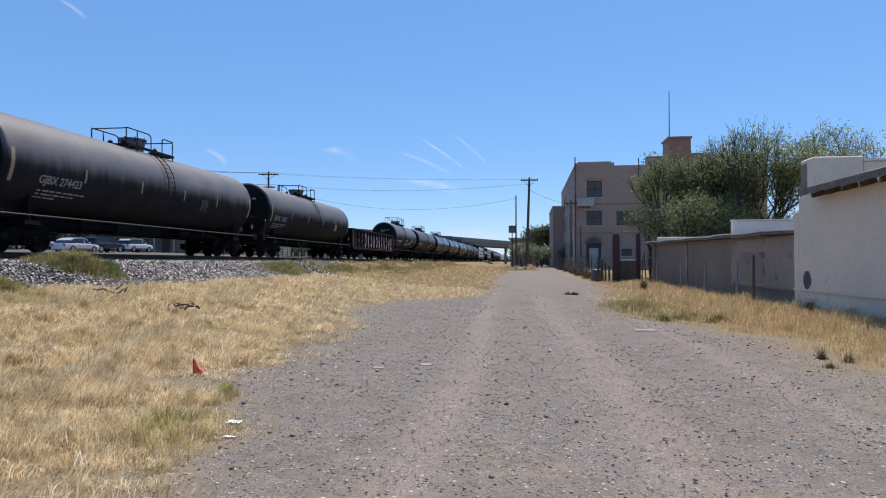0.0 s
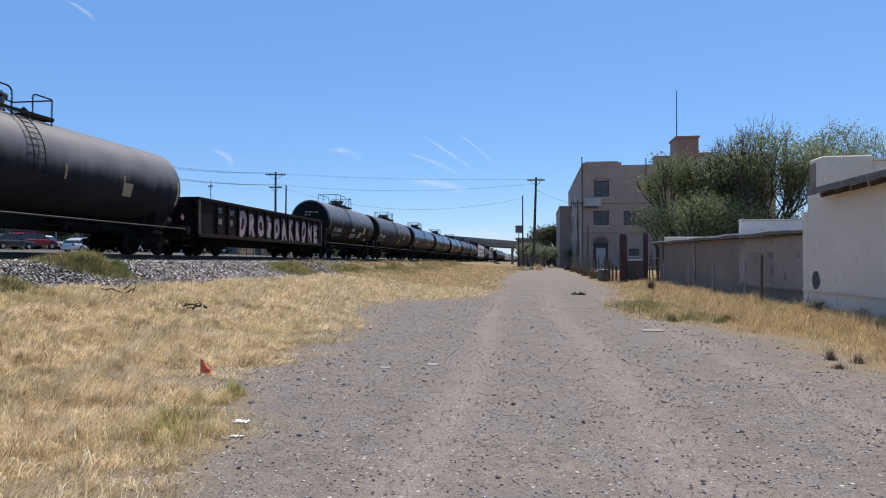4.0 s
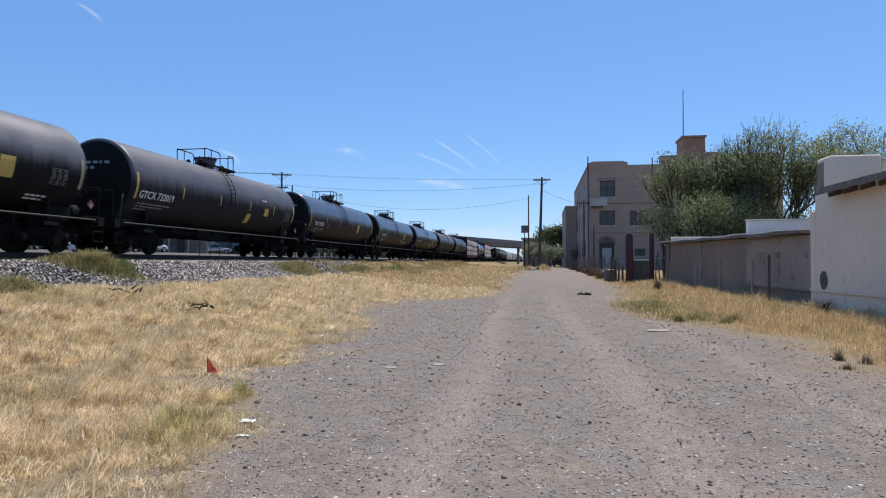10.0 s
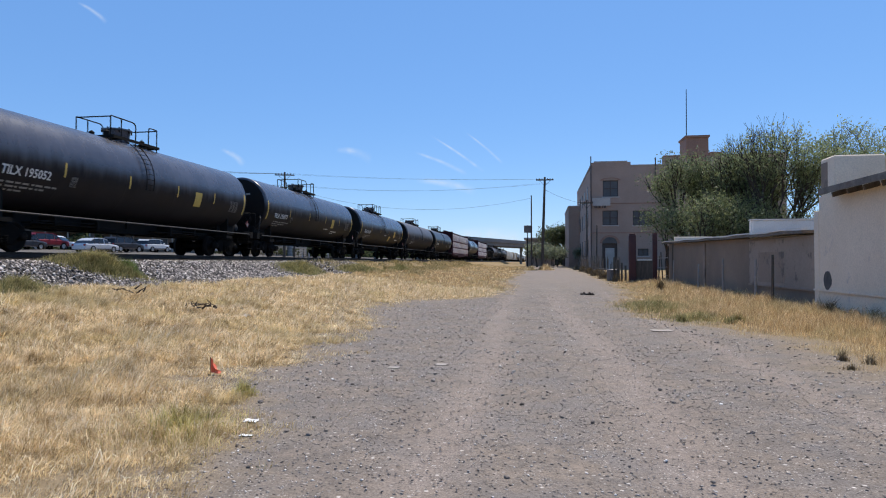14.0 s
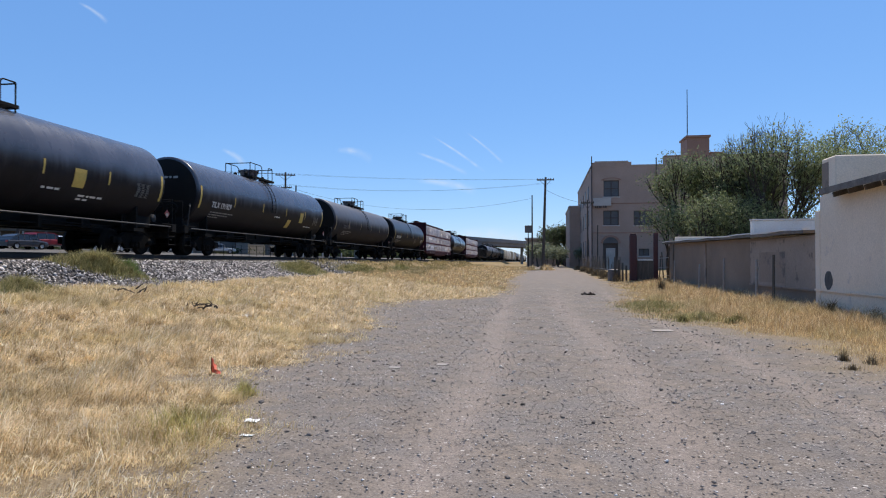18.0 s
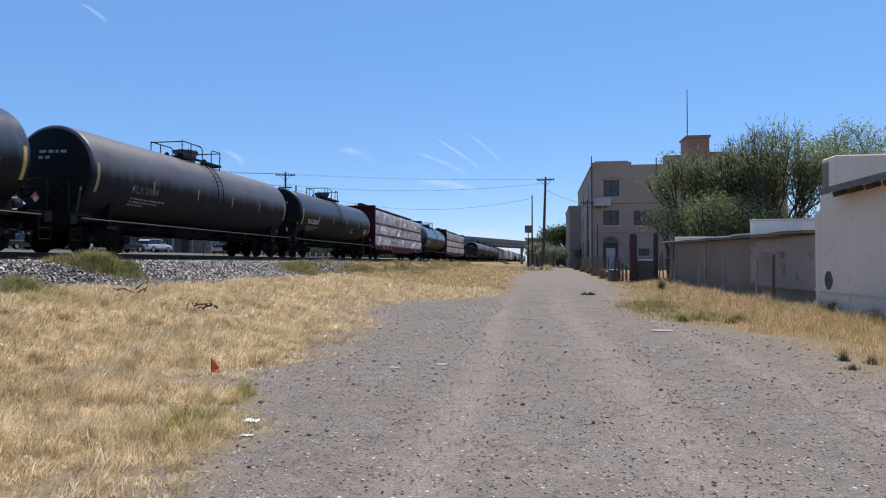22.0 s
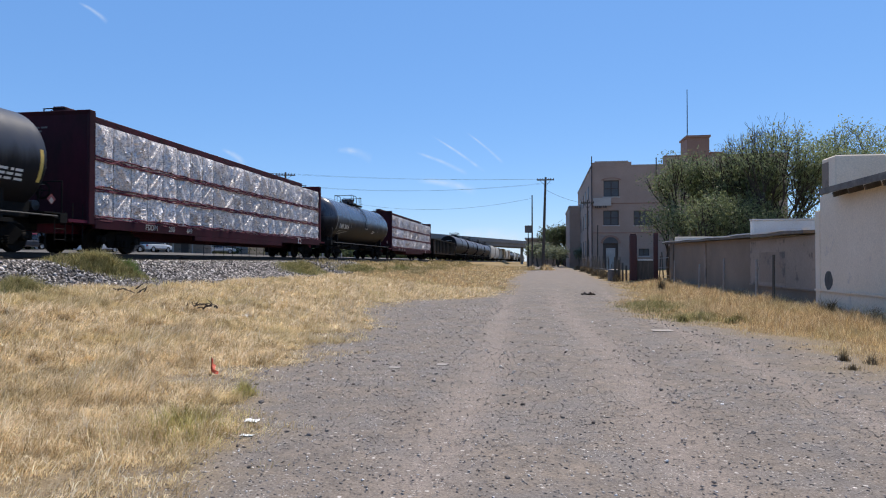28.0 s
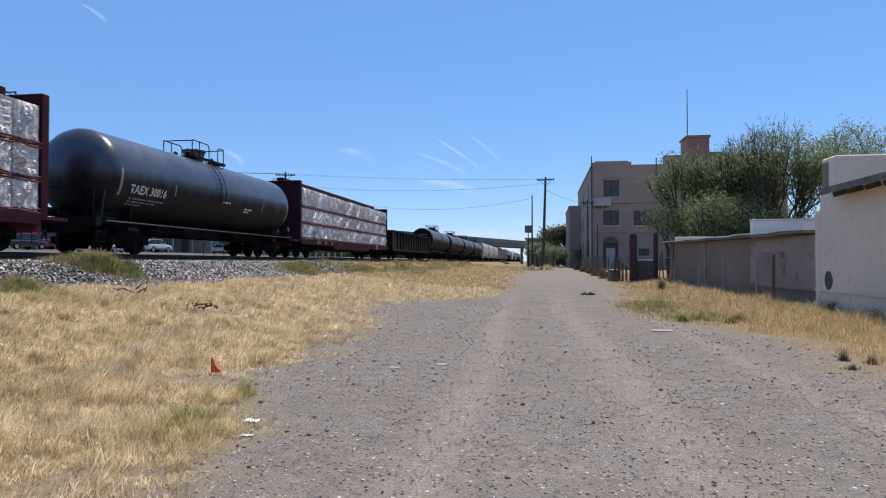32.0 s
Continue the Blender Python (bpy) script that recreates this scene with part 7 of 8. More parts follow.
# ---- grass, stones, litter ----
def build_grass():
    straw = grass_material("dry_straw_grass", [(0, (0.24, 0.185, 0.085)), (0.22, (0.58, 0.445, 0.26)), (0.65, (0.83, 0.67, 0.44)), (0.9, (0.98, 0.87, 0.68)), (1, (1.0, 0.95, 0.84))], (0.56, 0.47, 0.25), 0.5)
    rust = grass_material("rust_straw_grass", [(0, (0.28, 0.19, 0.1)), (0.4, (0.54, 0.385, 0.21)), (0.8, (0.78, 0.6, 0.36)), (1, (0.95, 0.84, 0.6))], (0.36, 0.33, 0.17), 0.45)
    green = grass_material("yellow_green_grass", [(0, (0.28, 0.255, 0.09)), (0.4, (0.5, 0.45, 0.17)), (0.75, (0.72, 0.61, 0.28)), (1, (0.9, 0.78, 0.48))], (0.46, 0.43, 0.15), 0.5)

    lush = grass_material("olive_green_grass", [(0, (0.13, 0.125, 0.055)), (0.4, (0.26, 0.245, 0.105)), (0.75, (0.44, 0.39, 0.19)), (1, (0.68, 0.58, 0.35))], (0.25, 0.255, 0.1), 0.45)
    dull = grass_material("dull_tan_weed", [(0, (0.16, 0.14, 0.065)), (0.4, (0.34, 0.28, 0.14)), (0.75, (0.55, 0.44, 0.25)), (1, (0.76, 0.64, 0.44))], (0.3, 0.27, 0.11), 0.45)
    leafy = grass_material("fresh_green_weed", [(0, (0.09, 0.13, 0.045)), (0.6, (0.16, 0.24, 0.075)), (1, (0.3, 0.36, 0.15))], (0.15, 0.23, 0.07), 0.45)

    def field(x, y):
        edge = field_edge(y) + 0.35 * wob(x * 2.3, y * 2.1) + 0.5 * np.maximum(RNG.normal(-0.3, 0.7, len(x)), -0.4)
        bank = bank_toe(y) + 0.1
        return (x < edge) & (x > bank)
    for near, count, y0, y1 in ((5.0, 16000, -9, 2.6), (9.0, 90000, 2.6, 16), (14.0, 42000, 16, 34), (26.0, 26000, 34, 120)):
        # tufts first, then the blades of each tuft, combed over by the wind
        x, y = scatter(count, -13, -1.2, y0, y1, field, near)
        stand = 0.5 + 0.5 * wob(x * 2.6 + 1.5, y * 2.2) + 0.4 * wob(x * 6.3, y * 5.9 + 3)
        ok = RNG.random(len(x)) < np.clip(0.6 + 0.6 * stand, 0.45, 1)
        x, y = x[ok], y[ok]
        per = 9
        d = np.hypot(x, y)
        size = np.clip(0.82 + 0.7 * wob(x * 2.6 + 1.5, y * 2.2) + 0.5 * wob(x * 6.3, y * 5.9 + 3) + RNG.normal(0, 0.3, len(x)), 0.2, 1.7)
        tx, ty = np.repeat(x, per), np.repeat(y, per)
        rad = np.repeat(0.035 + 0.0022 * d, per)
        tx, ty = tx + RNG.normal(0, 1, len(tx)) * rad, ty + RNG.normal(0, 1, len(ty)) * rad
        h = RNG.uniform(0.05, 0.185, len(tx)) * np.repeat(size * np.clip(0.45 + (field_edge(y) - x) * 0.5, 0.45, 1.0), per)
        swirl = 2.2 * wob(x * 1.3, y * 1.1 + 4)
        lean = np.repeat(RNG.normal(0, 0.42, (len(x), 2)) + 0.5 * np.stack([np.cos(swirl), np.sin(swirl)], -1), per, 0)
        width = np.maximum(0.0055, np.repeat(d, per) * 0.0008) * RNG.uniform(0.6, 1.5, len(tx))
        blades("dry_grass", tx, ty, h, width, rust if y0 >= 34 else straw, "dry straw-coloured grass bent by the wind", "grass", 1.0, lean + np.array((0.4, -0.1)))

    x, y = scatter(26000, -14.6, -11.0, 33, 120, lambda x, y: RNG.random(len(x)) < np.clip((y - 33) / 9, 0, 1) * np.clip(0.6 + 0.6 * wob(x * 0.9, y * 0.45), 0.1, 1))
    d = np.hypot(x, y)
    blades("bank_weeds", x, y, RNG.uniform(0.06, 0.26, len(x)) * np.clip(0.9 + 0.6 * wob(x * 0.9, y * 0.45), 0.3, 1.5), d * 0.0009, dull, "straw and olive weeds growing over the old ballast", "weeds", 0.8, (0.15, -0.05))

    def verge(x, y):
        inner = x - verge_edge(y) + 0.35 * wob(x * 2.3, y * 2.1)
        return (inner > 0) & (x < 8.35) & (RNG.random(len(x)) < np.clip(0.12 + 0.5 * inner + 0.45 * wob(x * 1.1 + 2, y * 0.9) + 0.2 * wob(x * 3.3, y * 2.9), 0.05, 1))
    x, y = scatter(430000, 2, 8.4, 2, 60, verge, 20.0)
    d = np.hypot(x, y)
    h = (0.05 + 0.3 * RNG.random(len(x)) ** 2.2) * np.clip(0.9 + 0.6 * wob(x * 1.6, y * 1.3), 0.3, 1.5) * np.clip(0.3 + (x - verge_edge(y)) * 0.28, 0.25, 1.2)
    blades("verge_weeds", x, y, h, np.maximum(0.004, d * 0.00045) * RNG.uniform(0.5, 1.5, len(x)), rust, "rust and straw coloured weeds along the wall", "weeds", 0.85, (0.1, -0.1))

    def tuft(cx, cy, rx, ry, n, h0, h1, mat, name, label, turn=0.0):
        a, r = RNG.uniform(0, 6.283, n), np.minimum(np.abs(RNG.normal(0, 0.55, n)), 1.25)
        u, v, c, k = rx * r * np.cos(a), ry * r * np.sin(a), math.cos(radians(turn)), math.sin(radians(turn))
        x, y = cx + u * c - v * k, cy + u * k + v * c
        h = RNG.uniform(h0, h1, n) * (1.2 - 0.72 * r) * RNG.uniform(0.6, 1.3, n)
        d = np.hypot(x, y)
        blades(name, x, y, h, np.maximum(0.007, d * 0.0008), mat, label, "grass tuft", 0.8, (0.15, -0.05), kind="")
    tuft(-13.45, 17.5, 1.35, 0.75, 15000, 0.2, 0.5, lush, "bank_grass", "thick olive-green grass tuft hanging over the ballast", 42)
    tuft(-13.0, 18.2, 0.5, 0.5, 3500, 0.2, 0.42, leafy, "bank_grass", "fresh green weed clump on the ballast")
    tuft(-12.7, 32.3, 1.0, 2.4, 10000, 0.2, 0.5, lush, "bank_grass", "thick olive-green grass tuft on the ballast")
    tuft(-11.8, 12.7, 0.75, 1.05, 8000, 0.16, 0.4, lush, "bank_grass", "olive-green grass tuft at the foot of the ballast")
    tuft(-11.0, 60.0, 1.4, 12.0, 5000, 0.15, 0.4, dull, "bank_grass", "olive-green grass along the foot of the bank")
    tuft(-9.5, 47.0, 1.0, 5.0, 3000, 0.12, 0.3, dull, "bank_grass", "olive-green grass along the foot of the bank")
    tuft(-12.4, 42.0, 0.9, 4.5, 9000, 0.2, 0.5, lush, "bank_grass", "thick olive-green grass tuft on the ballast")
    tuft(-11.9, 52.0, 0.8, 3.0, 5000, 0.2, 0.5, lush, "bank_grass", "thick olive-green grass tuft on the ballast")
    tuft(-3.35, 6.75, 0.17, 0.17, 450, 0.06, 0.2, green, "small_weed", "small green weed at the edge of the gravel")
    tuft(-3.2, 5.2, 0.6, 0.8, 1100, 0.1, 0.26, green, "edge_grass", "yellow-green grass at the edge of the gravel")
    tuft(4.25, 9.65, 0.13, 0.13, 160, 0.03, 0.1, leaf_weed, "small_weed", "small dark weed on the gravel")
    tuft(4.75, 10.2, 0.1, 0.1, 160, 0.06, 0.18, leaf_weed, "small_weed", "small dark weed on the gravel")
    tuft(4.5, 10.5, 0.1, 0.1, 160, 0.06, 0.2, leaf_weed, "small_weed", "small dark weed on the gravel")
    tuft(4.1, 17.6, 1.2, 1.4, 3500, 0.07, 0.2, lush, "verge_green", "greenish grass among the dry weeds")
    tuft(3.7, 21.5, 1.3, 3.2, 6500, 0.07, 0.22, lush, "verge_green", "greenish grass among the dry weeds")
    tuft(0.3, 77.0, 0.9, 1.6, 1300, 0.2, 0.7, rust, "pole_grass", "tall straw grass round the foot of the pole")
    tuft(-1.5, 76.5, 0.7, 1.2, 800, 0.2, 0.5, rust, "pole_grass", "straw grass round the foot of the thin pole")
    for k in range(14):
        tuft(5.1 - 0.06 * k + 0.3 * math.sin(k * 2.3), 46.5 + 2.4 * k, 0.35, 0.6, 300, 0.2, 0.6, leaf_weed, "fence_weed", "dark dry weed by the board fence")
    for cx, cy, r, n, h in ((8.1, 19.6, 0.3, 420, 0.42), (8.2, 17.4, 0.2, 260, 0.4), (8.15, 18.5, 0.3, 300, 0.28), (8.2, 15.6, 0.25, 260, 0.34), (8.1, 21.2, 0.3, 300, 0.25)):
        tuft(cx, cy, r, r * 1.7, n, 0.3 * h, h, leaf_weed, "wall_weed", "dark dead weed at the foot of the wall")
    for cx, cy in ((3.42, 16.6), (4.56, 16.45), (4.75, 16.6)):
        tuft(cx, cy, 0.2, 0.2, 350, 0.08, 0.24, lush, "small_weed", "small olive weed at the edge of the gravel")
    tuft(6.0, 34.2, 0.16, 0.16, 160, 0.35, 0.8, leaf_weed, "dry_stalk", "dark brown dry stalks among the weeds")


def build_stones():
    pale = stone_material("track_gravel", [(0, (0.1, 0.088, 0.08)), (0.25, (0.17, 0.15, 0.137)), (0.7, (0.26, 0.228, 0.205)), (0.88, (0.42, 0.375, 0.34)), (1, (0.74, 0.69, 0.64))])
    rock = stone_material("ballast_stone", [(0, (0.024, 0.021, 0.02)), (0.45, (0.1, 0.09, 0.084)), (0.75, (0.29, 0.257, 0.24)), (1, (0.74, 0.68, 0.635))])
    dark = stone_material("dark_slag", [(0, (0.075, 0.06, 0.049)), (0.6, (0.15, 0.123, 0.101)), (1, (0.25, 0.21, 0.175))])

    def track(x, y):
        return (x > field_edge(y) - 0.3) & (x < verge_edge(y) + 0.3)
    x, y = scatter(120000, -5, 5, 2.4, 30, track, 6.5)
    stones("loose_gravel", x, y, 0.003 + 0.013 * RNG.random(len(x)) ** 5, pale, "loose grey gravel on the track", "gravel", 0.4, 0.45)
    def stony(x, y):
        """Thick between and beside the wheel lines, thin in them."""
        rut = np.maximum(np.exp(-((x + 0.95) / 0.34) ** 2), np.exp(-((x - 0.95) / 0.3) ** 2))
        heap = 0.5 + 0.5 * wob(x * 1.4 + 2, y * 1.1) + 0.3 * wob(x * 4.1, y * 3.7)
        return track(x, y) & (RNG.random(len(x)) < np.clip(0.12 + 0.75 * heap + 0.45 * (x < -1.3), 0.08, 1) * (1 - 0.75 * rut))
    mixed = stone_material("mixed_gravel", [(0, (0.12, 0.102, 0.09)), (0.25, (0.24, 0.208, 0.182)), (0.6, (0.4, 0.35, 0.31)), (0.84, (0.58, 0.52, 0.465)), (0.94, (0.78, 0.73, 0.67)), (1, (0.86, 0.83, 0.79))])
    x, y = scatter(170000, -5, 5, 2.6, 32, stony, 8.0)
    stones("coarse_gravel", x, y, 0.004 + 0.011 * RNG.random(len(x)) ** 4, mixed, "coarse grey and white gravel lying on the track", "gravel", 0.5, 0.35)
    x, y = scatter(9000, -5.5, 5, 7, 34, stony, 17.0)
    stones("field_stones", x, y, 0.009 + 0.019 * RNG.random(len(x)) ** 2, mixed, "pale and dark crushed stones pressed into the track", "gravel", 0.55, 0.4, ico=True)
    x, y = scatter(1200, -5.5, 5, 6, 34, stony, 15.0)
    stones("dark_pebbles", x, y, 0.011 + 0.018 * RNG.random(len(x)) ** 2, dark, "dark crushed stones further along the track", "gravel", 0.6, 0.3, ico=True)
    x, y = scatter(600, -5, 5, 2.6, 32, stony, 9.0)
    stones("dark_pebbles", x, y, 0.007 + 0.014 * RNG.random(len(x)) ** 3, dark, "dark angular stones scattered on the track", "gravel", 0.6, 0.3, ico=True)

    def bank(x, y):
        return x < bank_toe(y) + 0.12
    x, y = scatter(31000, -14.68, -11.3, 9, 36, bank)
    stones("ballast", x, y, 0.034 + 0.032 * RNG.random(len(x)), rock, "grey and white crushed-stone ballast of the railway bank", "ballast", 0.8, 0.1)
    x, y = scatter(3000, -14.6, -11.3, 36, 46, bank)
    stones("ballast", x, y, 0.04 + 0.045 * RNG.random(len(x)), rock, "grey crushed-stone ballast where the bank is grown over", "ballast", 0.8, 0.1)
    for i, (cx, cy, s) in enumerate(((-3.0, 6.45, 0.045), (-2.25, 5.35, 0.03), (-2.2, 5.9, 0.03), (-2.0, 5.25, 0.035), (-1.9, 5.4, 0.025), (-2.5, 9.2, 0.045), (-2.95, 8.9, 0.045), (1.15, 4.6, 0.026), (1.8, 5.9, 0.03), (2.05, 8.4, 0.035), (-0.25, 4.4, 0.028))):
        bm = bmesh.new()
        bmesh.ops.create_icosphere(bm, subdivisions=2, radius=1)
        for v in bm.verts:
            k = 1 + 0.35 * noise.noise(v.co * 1.6 + Vector((i * 5, 0, 0)))
            v.co = Vector((v.co.x * s * 0.8, v.co.y * s * 0.7, v.co.z * s * 0.45)) * k
        ob = part("stone", bm, dark, None)
        ob.matrix_basis = pose(cx, cy, float(ground_z(cx, cy)) + s * 0.3, 0, 0, i * 50)
        tagged(ob, "dark grey stone lying on the gravel", "stone", "stones on the track")


leaf_weed = grass_material("dead_dark_weed", [(0, (0.08, 0.064, 0.045)), (1, (0.26, 0.2, 0.125))], (0.14, 0.11, 0.075))


def build_litter():
    M_PALE = surface("pale_chalky_stone", (0.27, 0.235, 0.205), (0.4, 0.355, 0.315), 0.9, 0, 4, 40, 0.2)
    paper = plain("white_paper", (0.92, 0.9, 0.86), 0.8)

    def scrap(cx, cy, w, d, seed, mat, label, rise=0.03, turn=0.0, name="paper_scrap"):
        bm = bmesh.new()
        n = 6
        rnd = random.Random(seed)
        g = [[bm.verts.new(((i / n - 0.5) * w * (0.8 + 0.3 * rnd.random()), (j / n - 0.5) * d * (0.8 + 0.3 * rnd.random()), rise * rnd.random())) for j in range(n + 1)] for i in range(n + 1)]
        for i in range(n):
            for j in range(n):
                bm.faces.new((g[i][j], g[i + 1][j], g[i + 1][j + 1], g[i][j + 1]))
        geo = bmesh.ops.extrude_face_region(bm, geom=bm.faces[:])
        for v in geo["geom"]:
            if isinstance(v, bmesh.types.BMVert):
                v.co.z += 0.004
        bmesh.ops.recalc_face_normals(bm, faces=bm.faces[:])
        ob = part(name, bm, mat)
        ob.matrix_basis = pose(cx, cy, float(ground_z(cx, cy)) + 0.005, 0, 0, turn)
        tagged(ob, label, "litter")
    scrap(-2.74, 5.68, 0.14, 0.09, 1, paper, "crumpled white paper scrap on the gravel", 0.014)
    scrap(-2.55, 5.2, 0.12, 0.05, 2, paper, "torn white paper scrap on the gravel", 0.006)
    scrap(-2.07, 8.7, 0.17, 0.16, 3, M_PALE, "flat pale stone chip on the gravel", 0.002)
    scrap(-1.45, 9.05, 0.18, 0.2, 4, M_PALE, "flat pale stone chip on the gravel", 0.002)
    scrap(2.55, 14.4, 0.46, 0.36, 5, M_PALE, "flat grey concrete slab in the gravel", 0.004, name="concrete_slab")
    scrap(-6.7, 13.4, 0.34, 0.3, 6, paper, "white crumpled bag in the dry grass", 0.07)
    scrap(4.4, 18.2, 0.16, 0.14, 8, paper, "small white litter in the weeds", 0.05)
    scrap(3.77, 25.6, 0.2, 0.16, 9, paper, "small white litter in the weeds", 0.05)
    bm = bmesh.new()
    rnd = random.Random(3)
    z = float(ground_z(-7.5, 13.1))
    for k in range(16):
        p = Vector((-7.95 + 0.055 * k + rnd.uniform(-0.05, 0.05), 13.1 + rnd.uniform(-0.12, 0.12), z + 0.1 + rnd.uniform(0, 0.1)))
        mid = p + Vector((rnd.uniform(-0.16, 0.16), rnd.uniform(-0.1, 0.1), rnd.uniform(0.0, 0.1)))
        rod(bm, p, mid, rnd.uniform(0.01, 0.028), 0.01, 5)
        rod(bm, mid, mid + Vector((rnd.uniform(-0.12, 0.12), rnd.uniform(-0.08, 0.08), rnd.uniform(-0.06, 0.08))), 0.01, 0.006, 5)
    tagged(part("dead_branch", bm, M_BARK), "dark broken branch in the dry grass", "branch")
    z = float(ground_z(-10.0, 13.9))
    bm = bmesh.new()
    for k in range(9):
        p = Vector((-10.2 + 0.09 * k, 13.9 + rnd.uniform(-0.1, 0.1), z + 0.12 + rnd.uniform(0, 0.1)))
        rod(bm, p, p + Vector((rnd.uniform(-0.2, 0.2), rnd.uniform(-0.1, 0.1), rnd.uniform(-0.05, 0.14))), 0.02, 0.01, 5)
    tagged(part("dead_branch", bm, M_BARK), "dark dead twigs in the dry grass", "branch")
    bm = bmesh.new()
    for k in range(14):
        p = Vector((1.75 + 0.04 * k, 29.2 + rnd.uniform(-0.1, 0.1), 0.03))
        rod(bm, p, p + Vector((rnd.uniform(-0.12, 0.12), rnd.uniform(-0.1, 0.1), rnd.uniform(0.02, 0.12))), 0.05, 0.03, 5)
    tagged(part("rubble", bm, M_BARK), "small heap of dark rubble on the track", "rubble")


FLAG_ROOT = (-4.27, 7.68)


def build_flag():
    """An orange marking flag on a wire, fluttering in the wind."""
    f = empty("marking_flag", pose(*FLAG_ROOT, float(ground_z(*FLAG_ROOT))))
    orange = plain("orange_red_plastic", (0.8, 0.13, 0.06), 0.5)
    bm = bmesh.new()
    rod(bm, (0, 0, -0.05), (0, 0, 0.22), 0.004, 0.004, 5)
    part("wire_stake", bm, M_STEEL, f)
    bm = bmesh.new()
    n = 6
    g = [[bm.verts.new((0.16 * i / n * (1 - 0.6 * j / 4), (0.03 * math.sin(i * 1.1) + 0.02 * math.sin(j * 2.0)) * i / n, 0.02 + 0.19 * j / 4 - 0.09 * (i / n) ** 1.5 * j / 4)) for j in range(5)] for i in range(n + 1)]
    for i in range(n):
        for j in range(4):
            bm.faces.new((g[i][j], g[i + 1][j], g[i + 1][j + 1], g[i][j + 1]))
    geo = bmesh.ops.extrude_face_region(bm, geom=bm.faces[:])
    for v in geo["geom"]:
        if isinstance(v, bmesh.types.BMVert):
            v.co.y += 0.003
    bmesh.ops.recalc_face_normals(bm, faces=bm.faces[:])
    cloth = part("flag_cloth", bm, orange, f)
    tagged(f, "small orange-red marking flag on a wire in the grass", "flag")
    return cloth


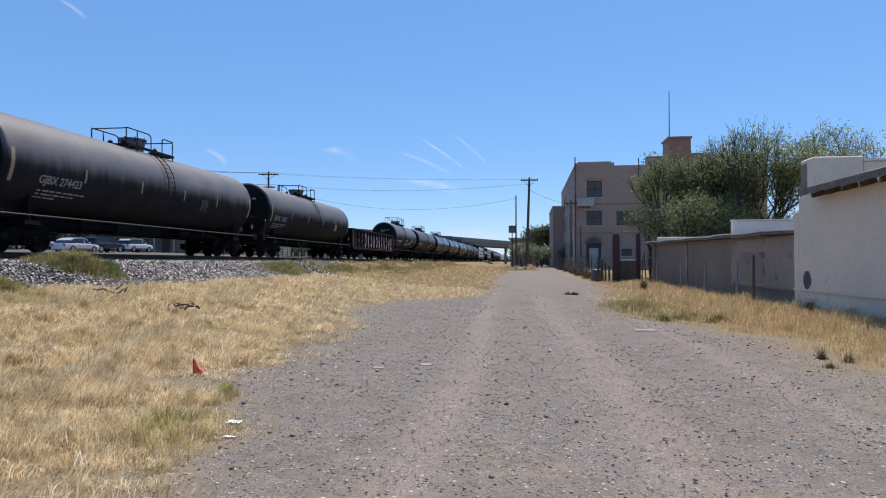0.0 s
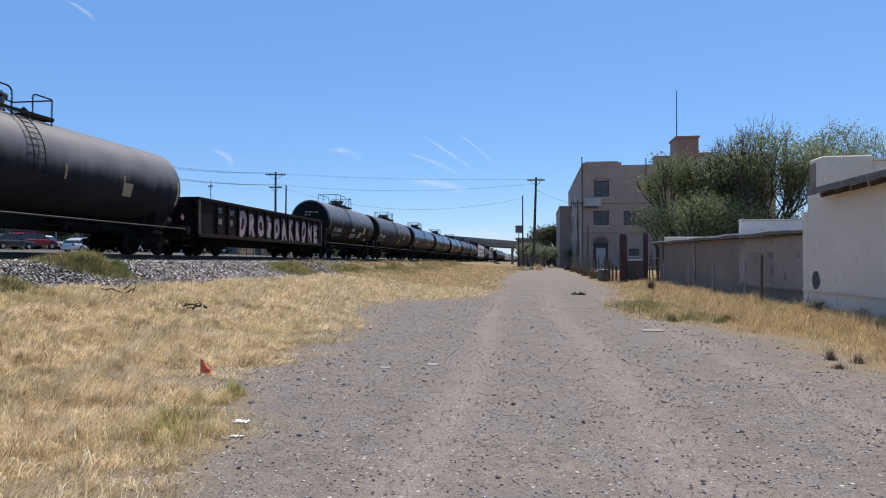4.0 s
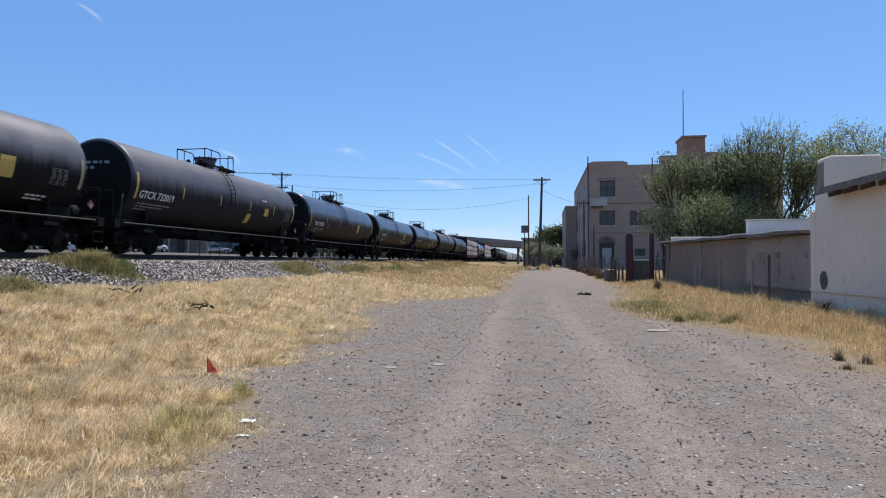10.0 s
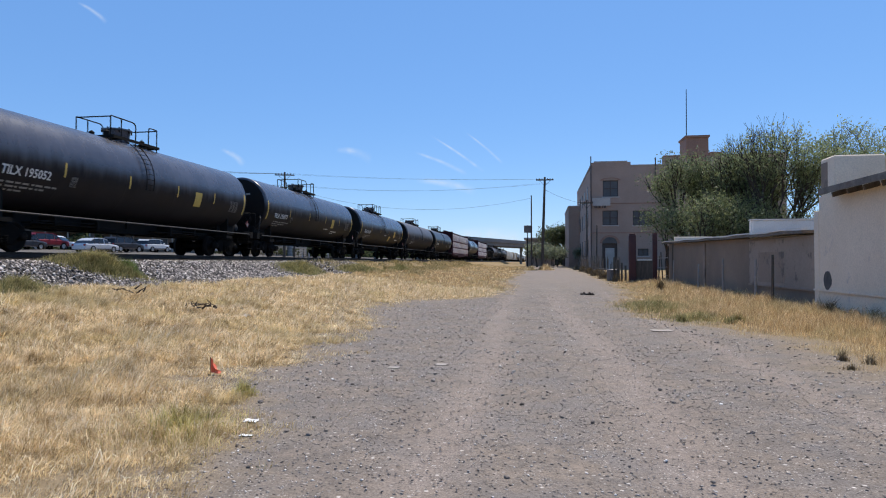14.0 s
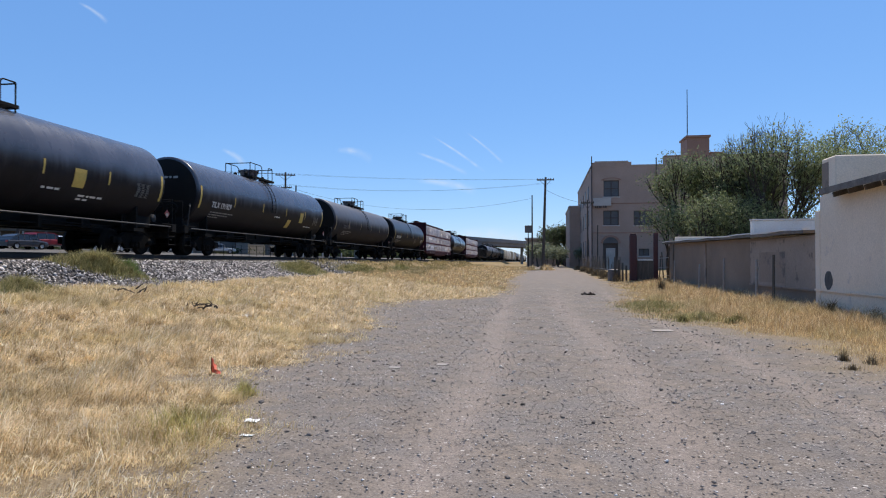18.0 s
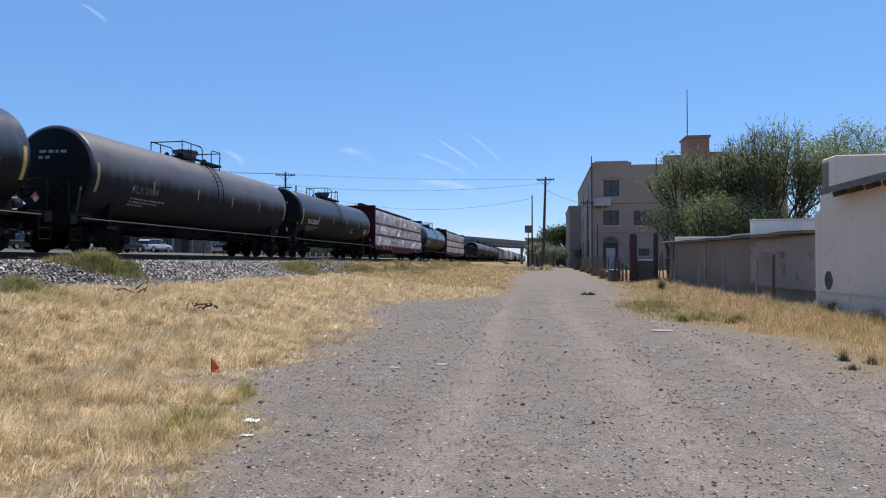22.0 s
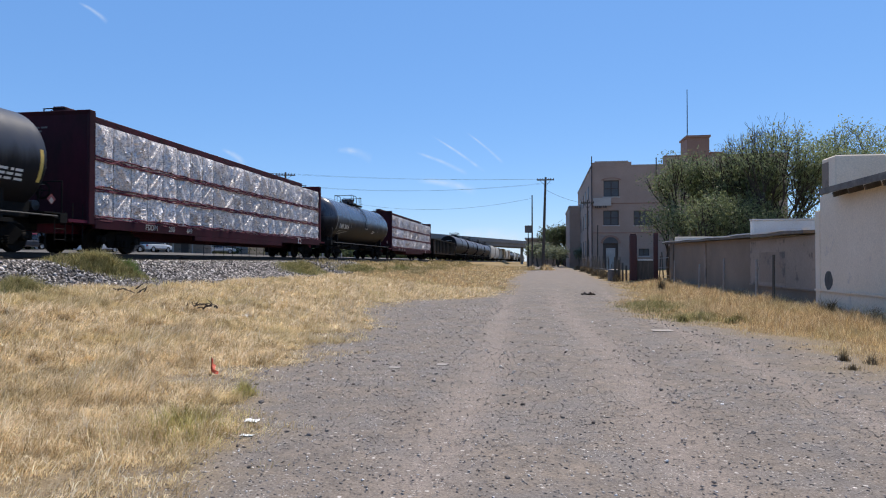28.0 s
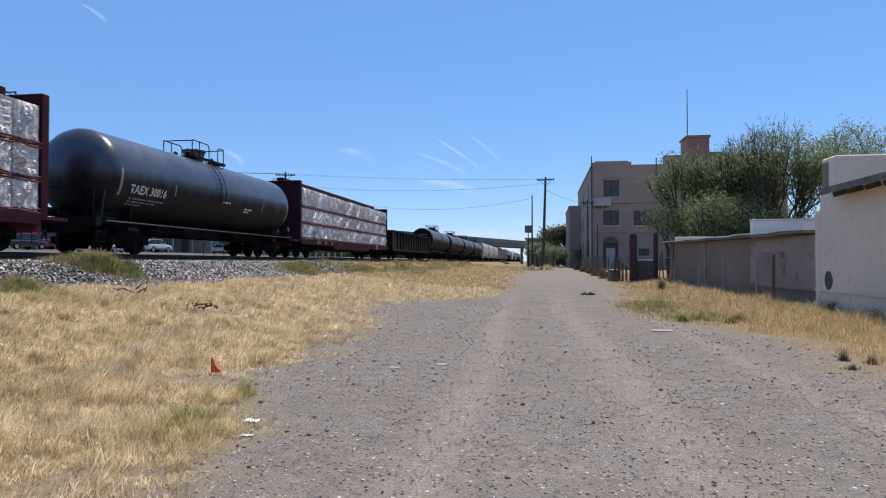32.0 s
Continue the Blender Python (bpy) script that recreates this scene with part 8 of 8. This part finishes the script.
def build_contrails():
    """Thin vapour trails high in the sky."""
    m, nt, b = material("thin_vapour")
    nt.nodes.remove(b)
    tc = nt.nodes.new("ShaderNodeTexCoord")
    sep = node(nt, "ShaderNodeSeparateXYZ", {0: tc.outputs["UV"]})
    across = ramp(nt, sep.outputs[1], [(0.0, grey(0)), (0.5, grey(1)), (1.0, grey(0))])
    ends = ramp(nt, sep.outputs[0], [(0.0, grey(0)), (0.25, grey(1)), (0.8, grey(0.8)), (1.0, grey(0))])
    puff = ramp(nt, node(nt, "ShaderNodeTexNoise", {"Vector": tc.outputs["Object"], "Scale": 0.02, "Detail": 5.0}).outputs["Fac"], [(0.35, grey(0.25)), (0.7, grey(1))])
    fac = mix(nt, 1.0, mix(nt, 1.0, across, ends, "MULTIPLY"), puff, "MULTIPLY")
    fac = mix(nt, 1.0, fac, grey(0.48), "MULTIPLY")
    em = node(nt, "ShaderNodeEmission", {"Color": (0.82, 0.9, 1.0, 1), "Strength": 0.95})
    tr = nt.nodes.new("ShaderNodeBsdfTransparent")
    ms = node(nt, "ShaderNodeMixShader", {0: fac, 1: tr.outputs[0], 2: em.outputs[0]})
    nt.links.new(ms.outputs[0], nt.nodes["Material Output"].inputs[0])
    c, s = math.cos(radians(9.03)), math.sin(radians(9.03))

    def far(px, py, d=3200.0):
        r, u = (px - 0.5) * 2 * math.tan(radians(35)), (0.526 - py) * 2 * 0.5625 * math.tan(radians(35))
        return Vector((-s + c * r, c + s * r, u)).normalized() * d
    for p, q, w in (((0.468, 0.304), (0.528, 0.349), 15), ((0.486, 0.27), (0.548, 0.345), 11), ((0.527, 0.265), (0.569, 0.328), 10), ((0.249, 0.298), (0.276, 0.331), 22), ((0.085, 0.0), (0.119, 0.042), 14), ((0.38, 0.3), (0.42, 0.32), 30), ((0.47, 0.362), (0.54, 0.385), 30), ((0.5, 0.475), (0.6, 0.49), 60)):
        a, b2 = far(*p), far(*q)
        side = (b2 - a).cross(a).normalized() * w
        bm = bmesh.new()
        uv = bm.loops.layers.uv.new("UVMap")
        n = 12
        bend = side * 0.5
        rows = []
        for i in range(n + 1):
            k = i / n
            mid = a.lerp(b2, k) + bend * math.sin(k * 3.14)
            rows.append((bm.verts.new(mid - side * (0.5 + 0.5 * k)), bm.verts.new(mid + side * (0.5 + 0.5 * k)), k))
        for r0, r1 in zip(rows, rows[1:]):
            f = bm.faces.new((r0[0], r1[0], r1[1], r0[1]))
            for lp, val in zip(f.loops, ((r0[2], 0), (r1[2], 0), (r1[2], 1), (r0[2], 1))):
                lp[uv].uv = val
        ob = part("vapour_trail", bm, m)
        ob.visible_shadow = False
        tagged(ob, "thin white vapour trail high in the blue sky", "sky", kind="structure")


build_ground()
build_track()
build_train()
build_warehouse()
build_sheds()
build_gate()
build_poles()
build_overpass()
build_street()
build_trees()
build_litter()
FLAG = build_flag()
build_contrails()
build_stones()
build_grass()


def motions():
    """The train rolls past at an even pace, its wheels turning; the flag flutters."""
    times = [2.0 * i for i in range(17)]
    for car, y in TRAIN:
        walk(car, [(t, pose(TRACK, y + along(t), RAIL)) for t in times])
    turns = [0.1 * i for i in range(321)]
    actions = {}
    for ob in [o for o in bpy.data.objects if o.name.split(".")[0] == "wheelset"]:
        key = ob.location.y > 0
        if key not in actions:
            y = ob.location.y
            walk(ob, [(t, pose(0, y, 0.457, math.degrees(-along(t) / 0.457))) for t in turns])
            actions[key] = ob
        else:
            src = actions[key].animation_data
            ob.rotation_mode = "QUATERNION"
            data = ob.animation_data_create()
            data.action = src.action
            data.action_slot = src.action_slot
    walk(FLAG, [(0.25 * i, pose(0, 0, 0, 0, 0, 10 + 55 * math.sin(i * 1.3) * math.sin(i * 0.37 + 0.5))) for i in range(129)])


motions()
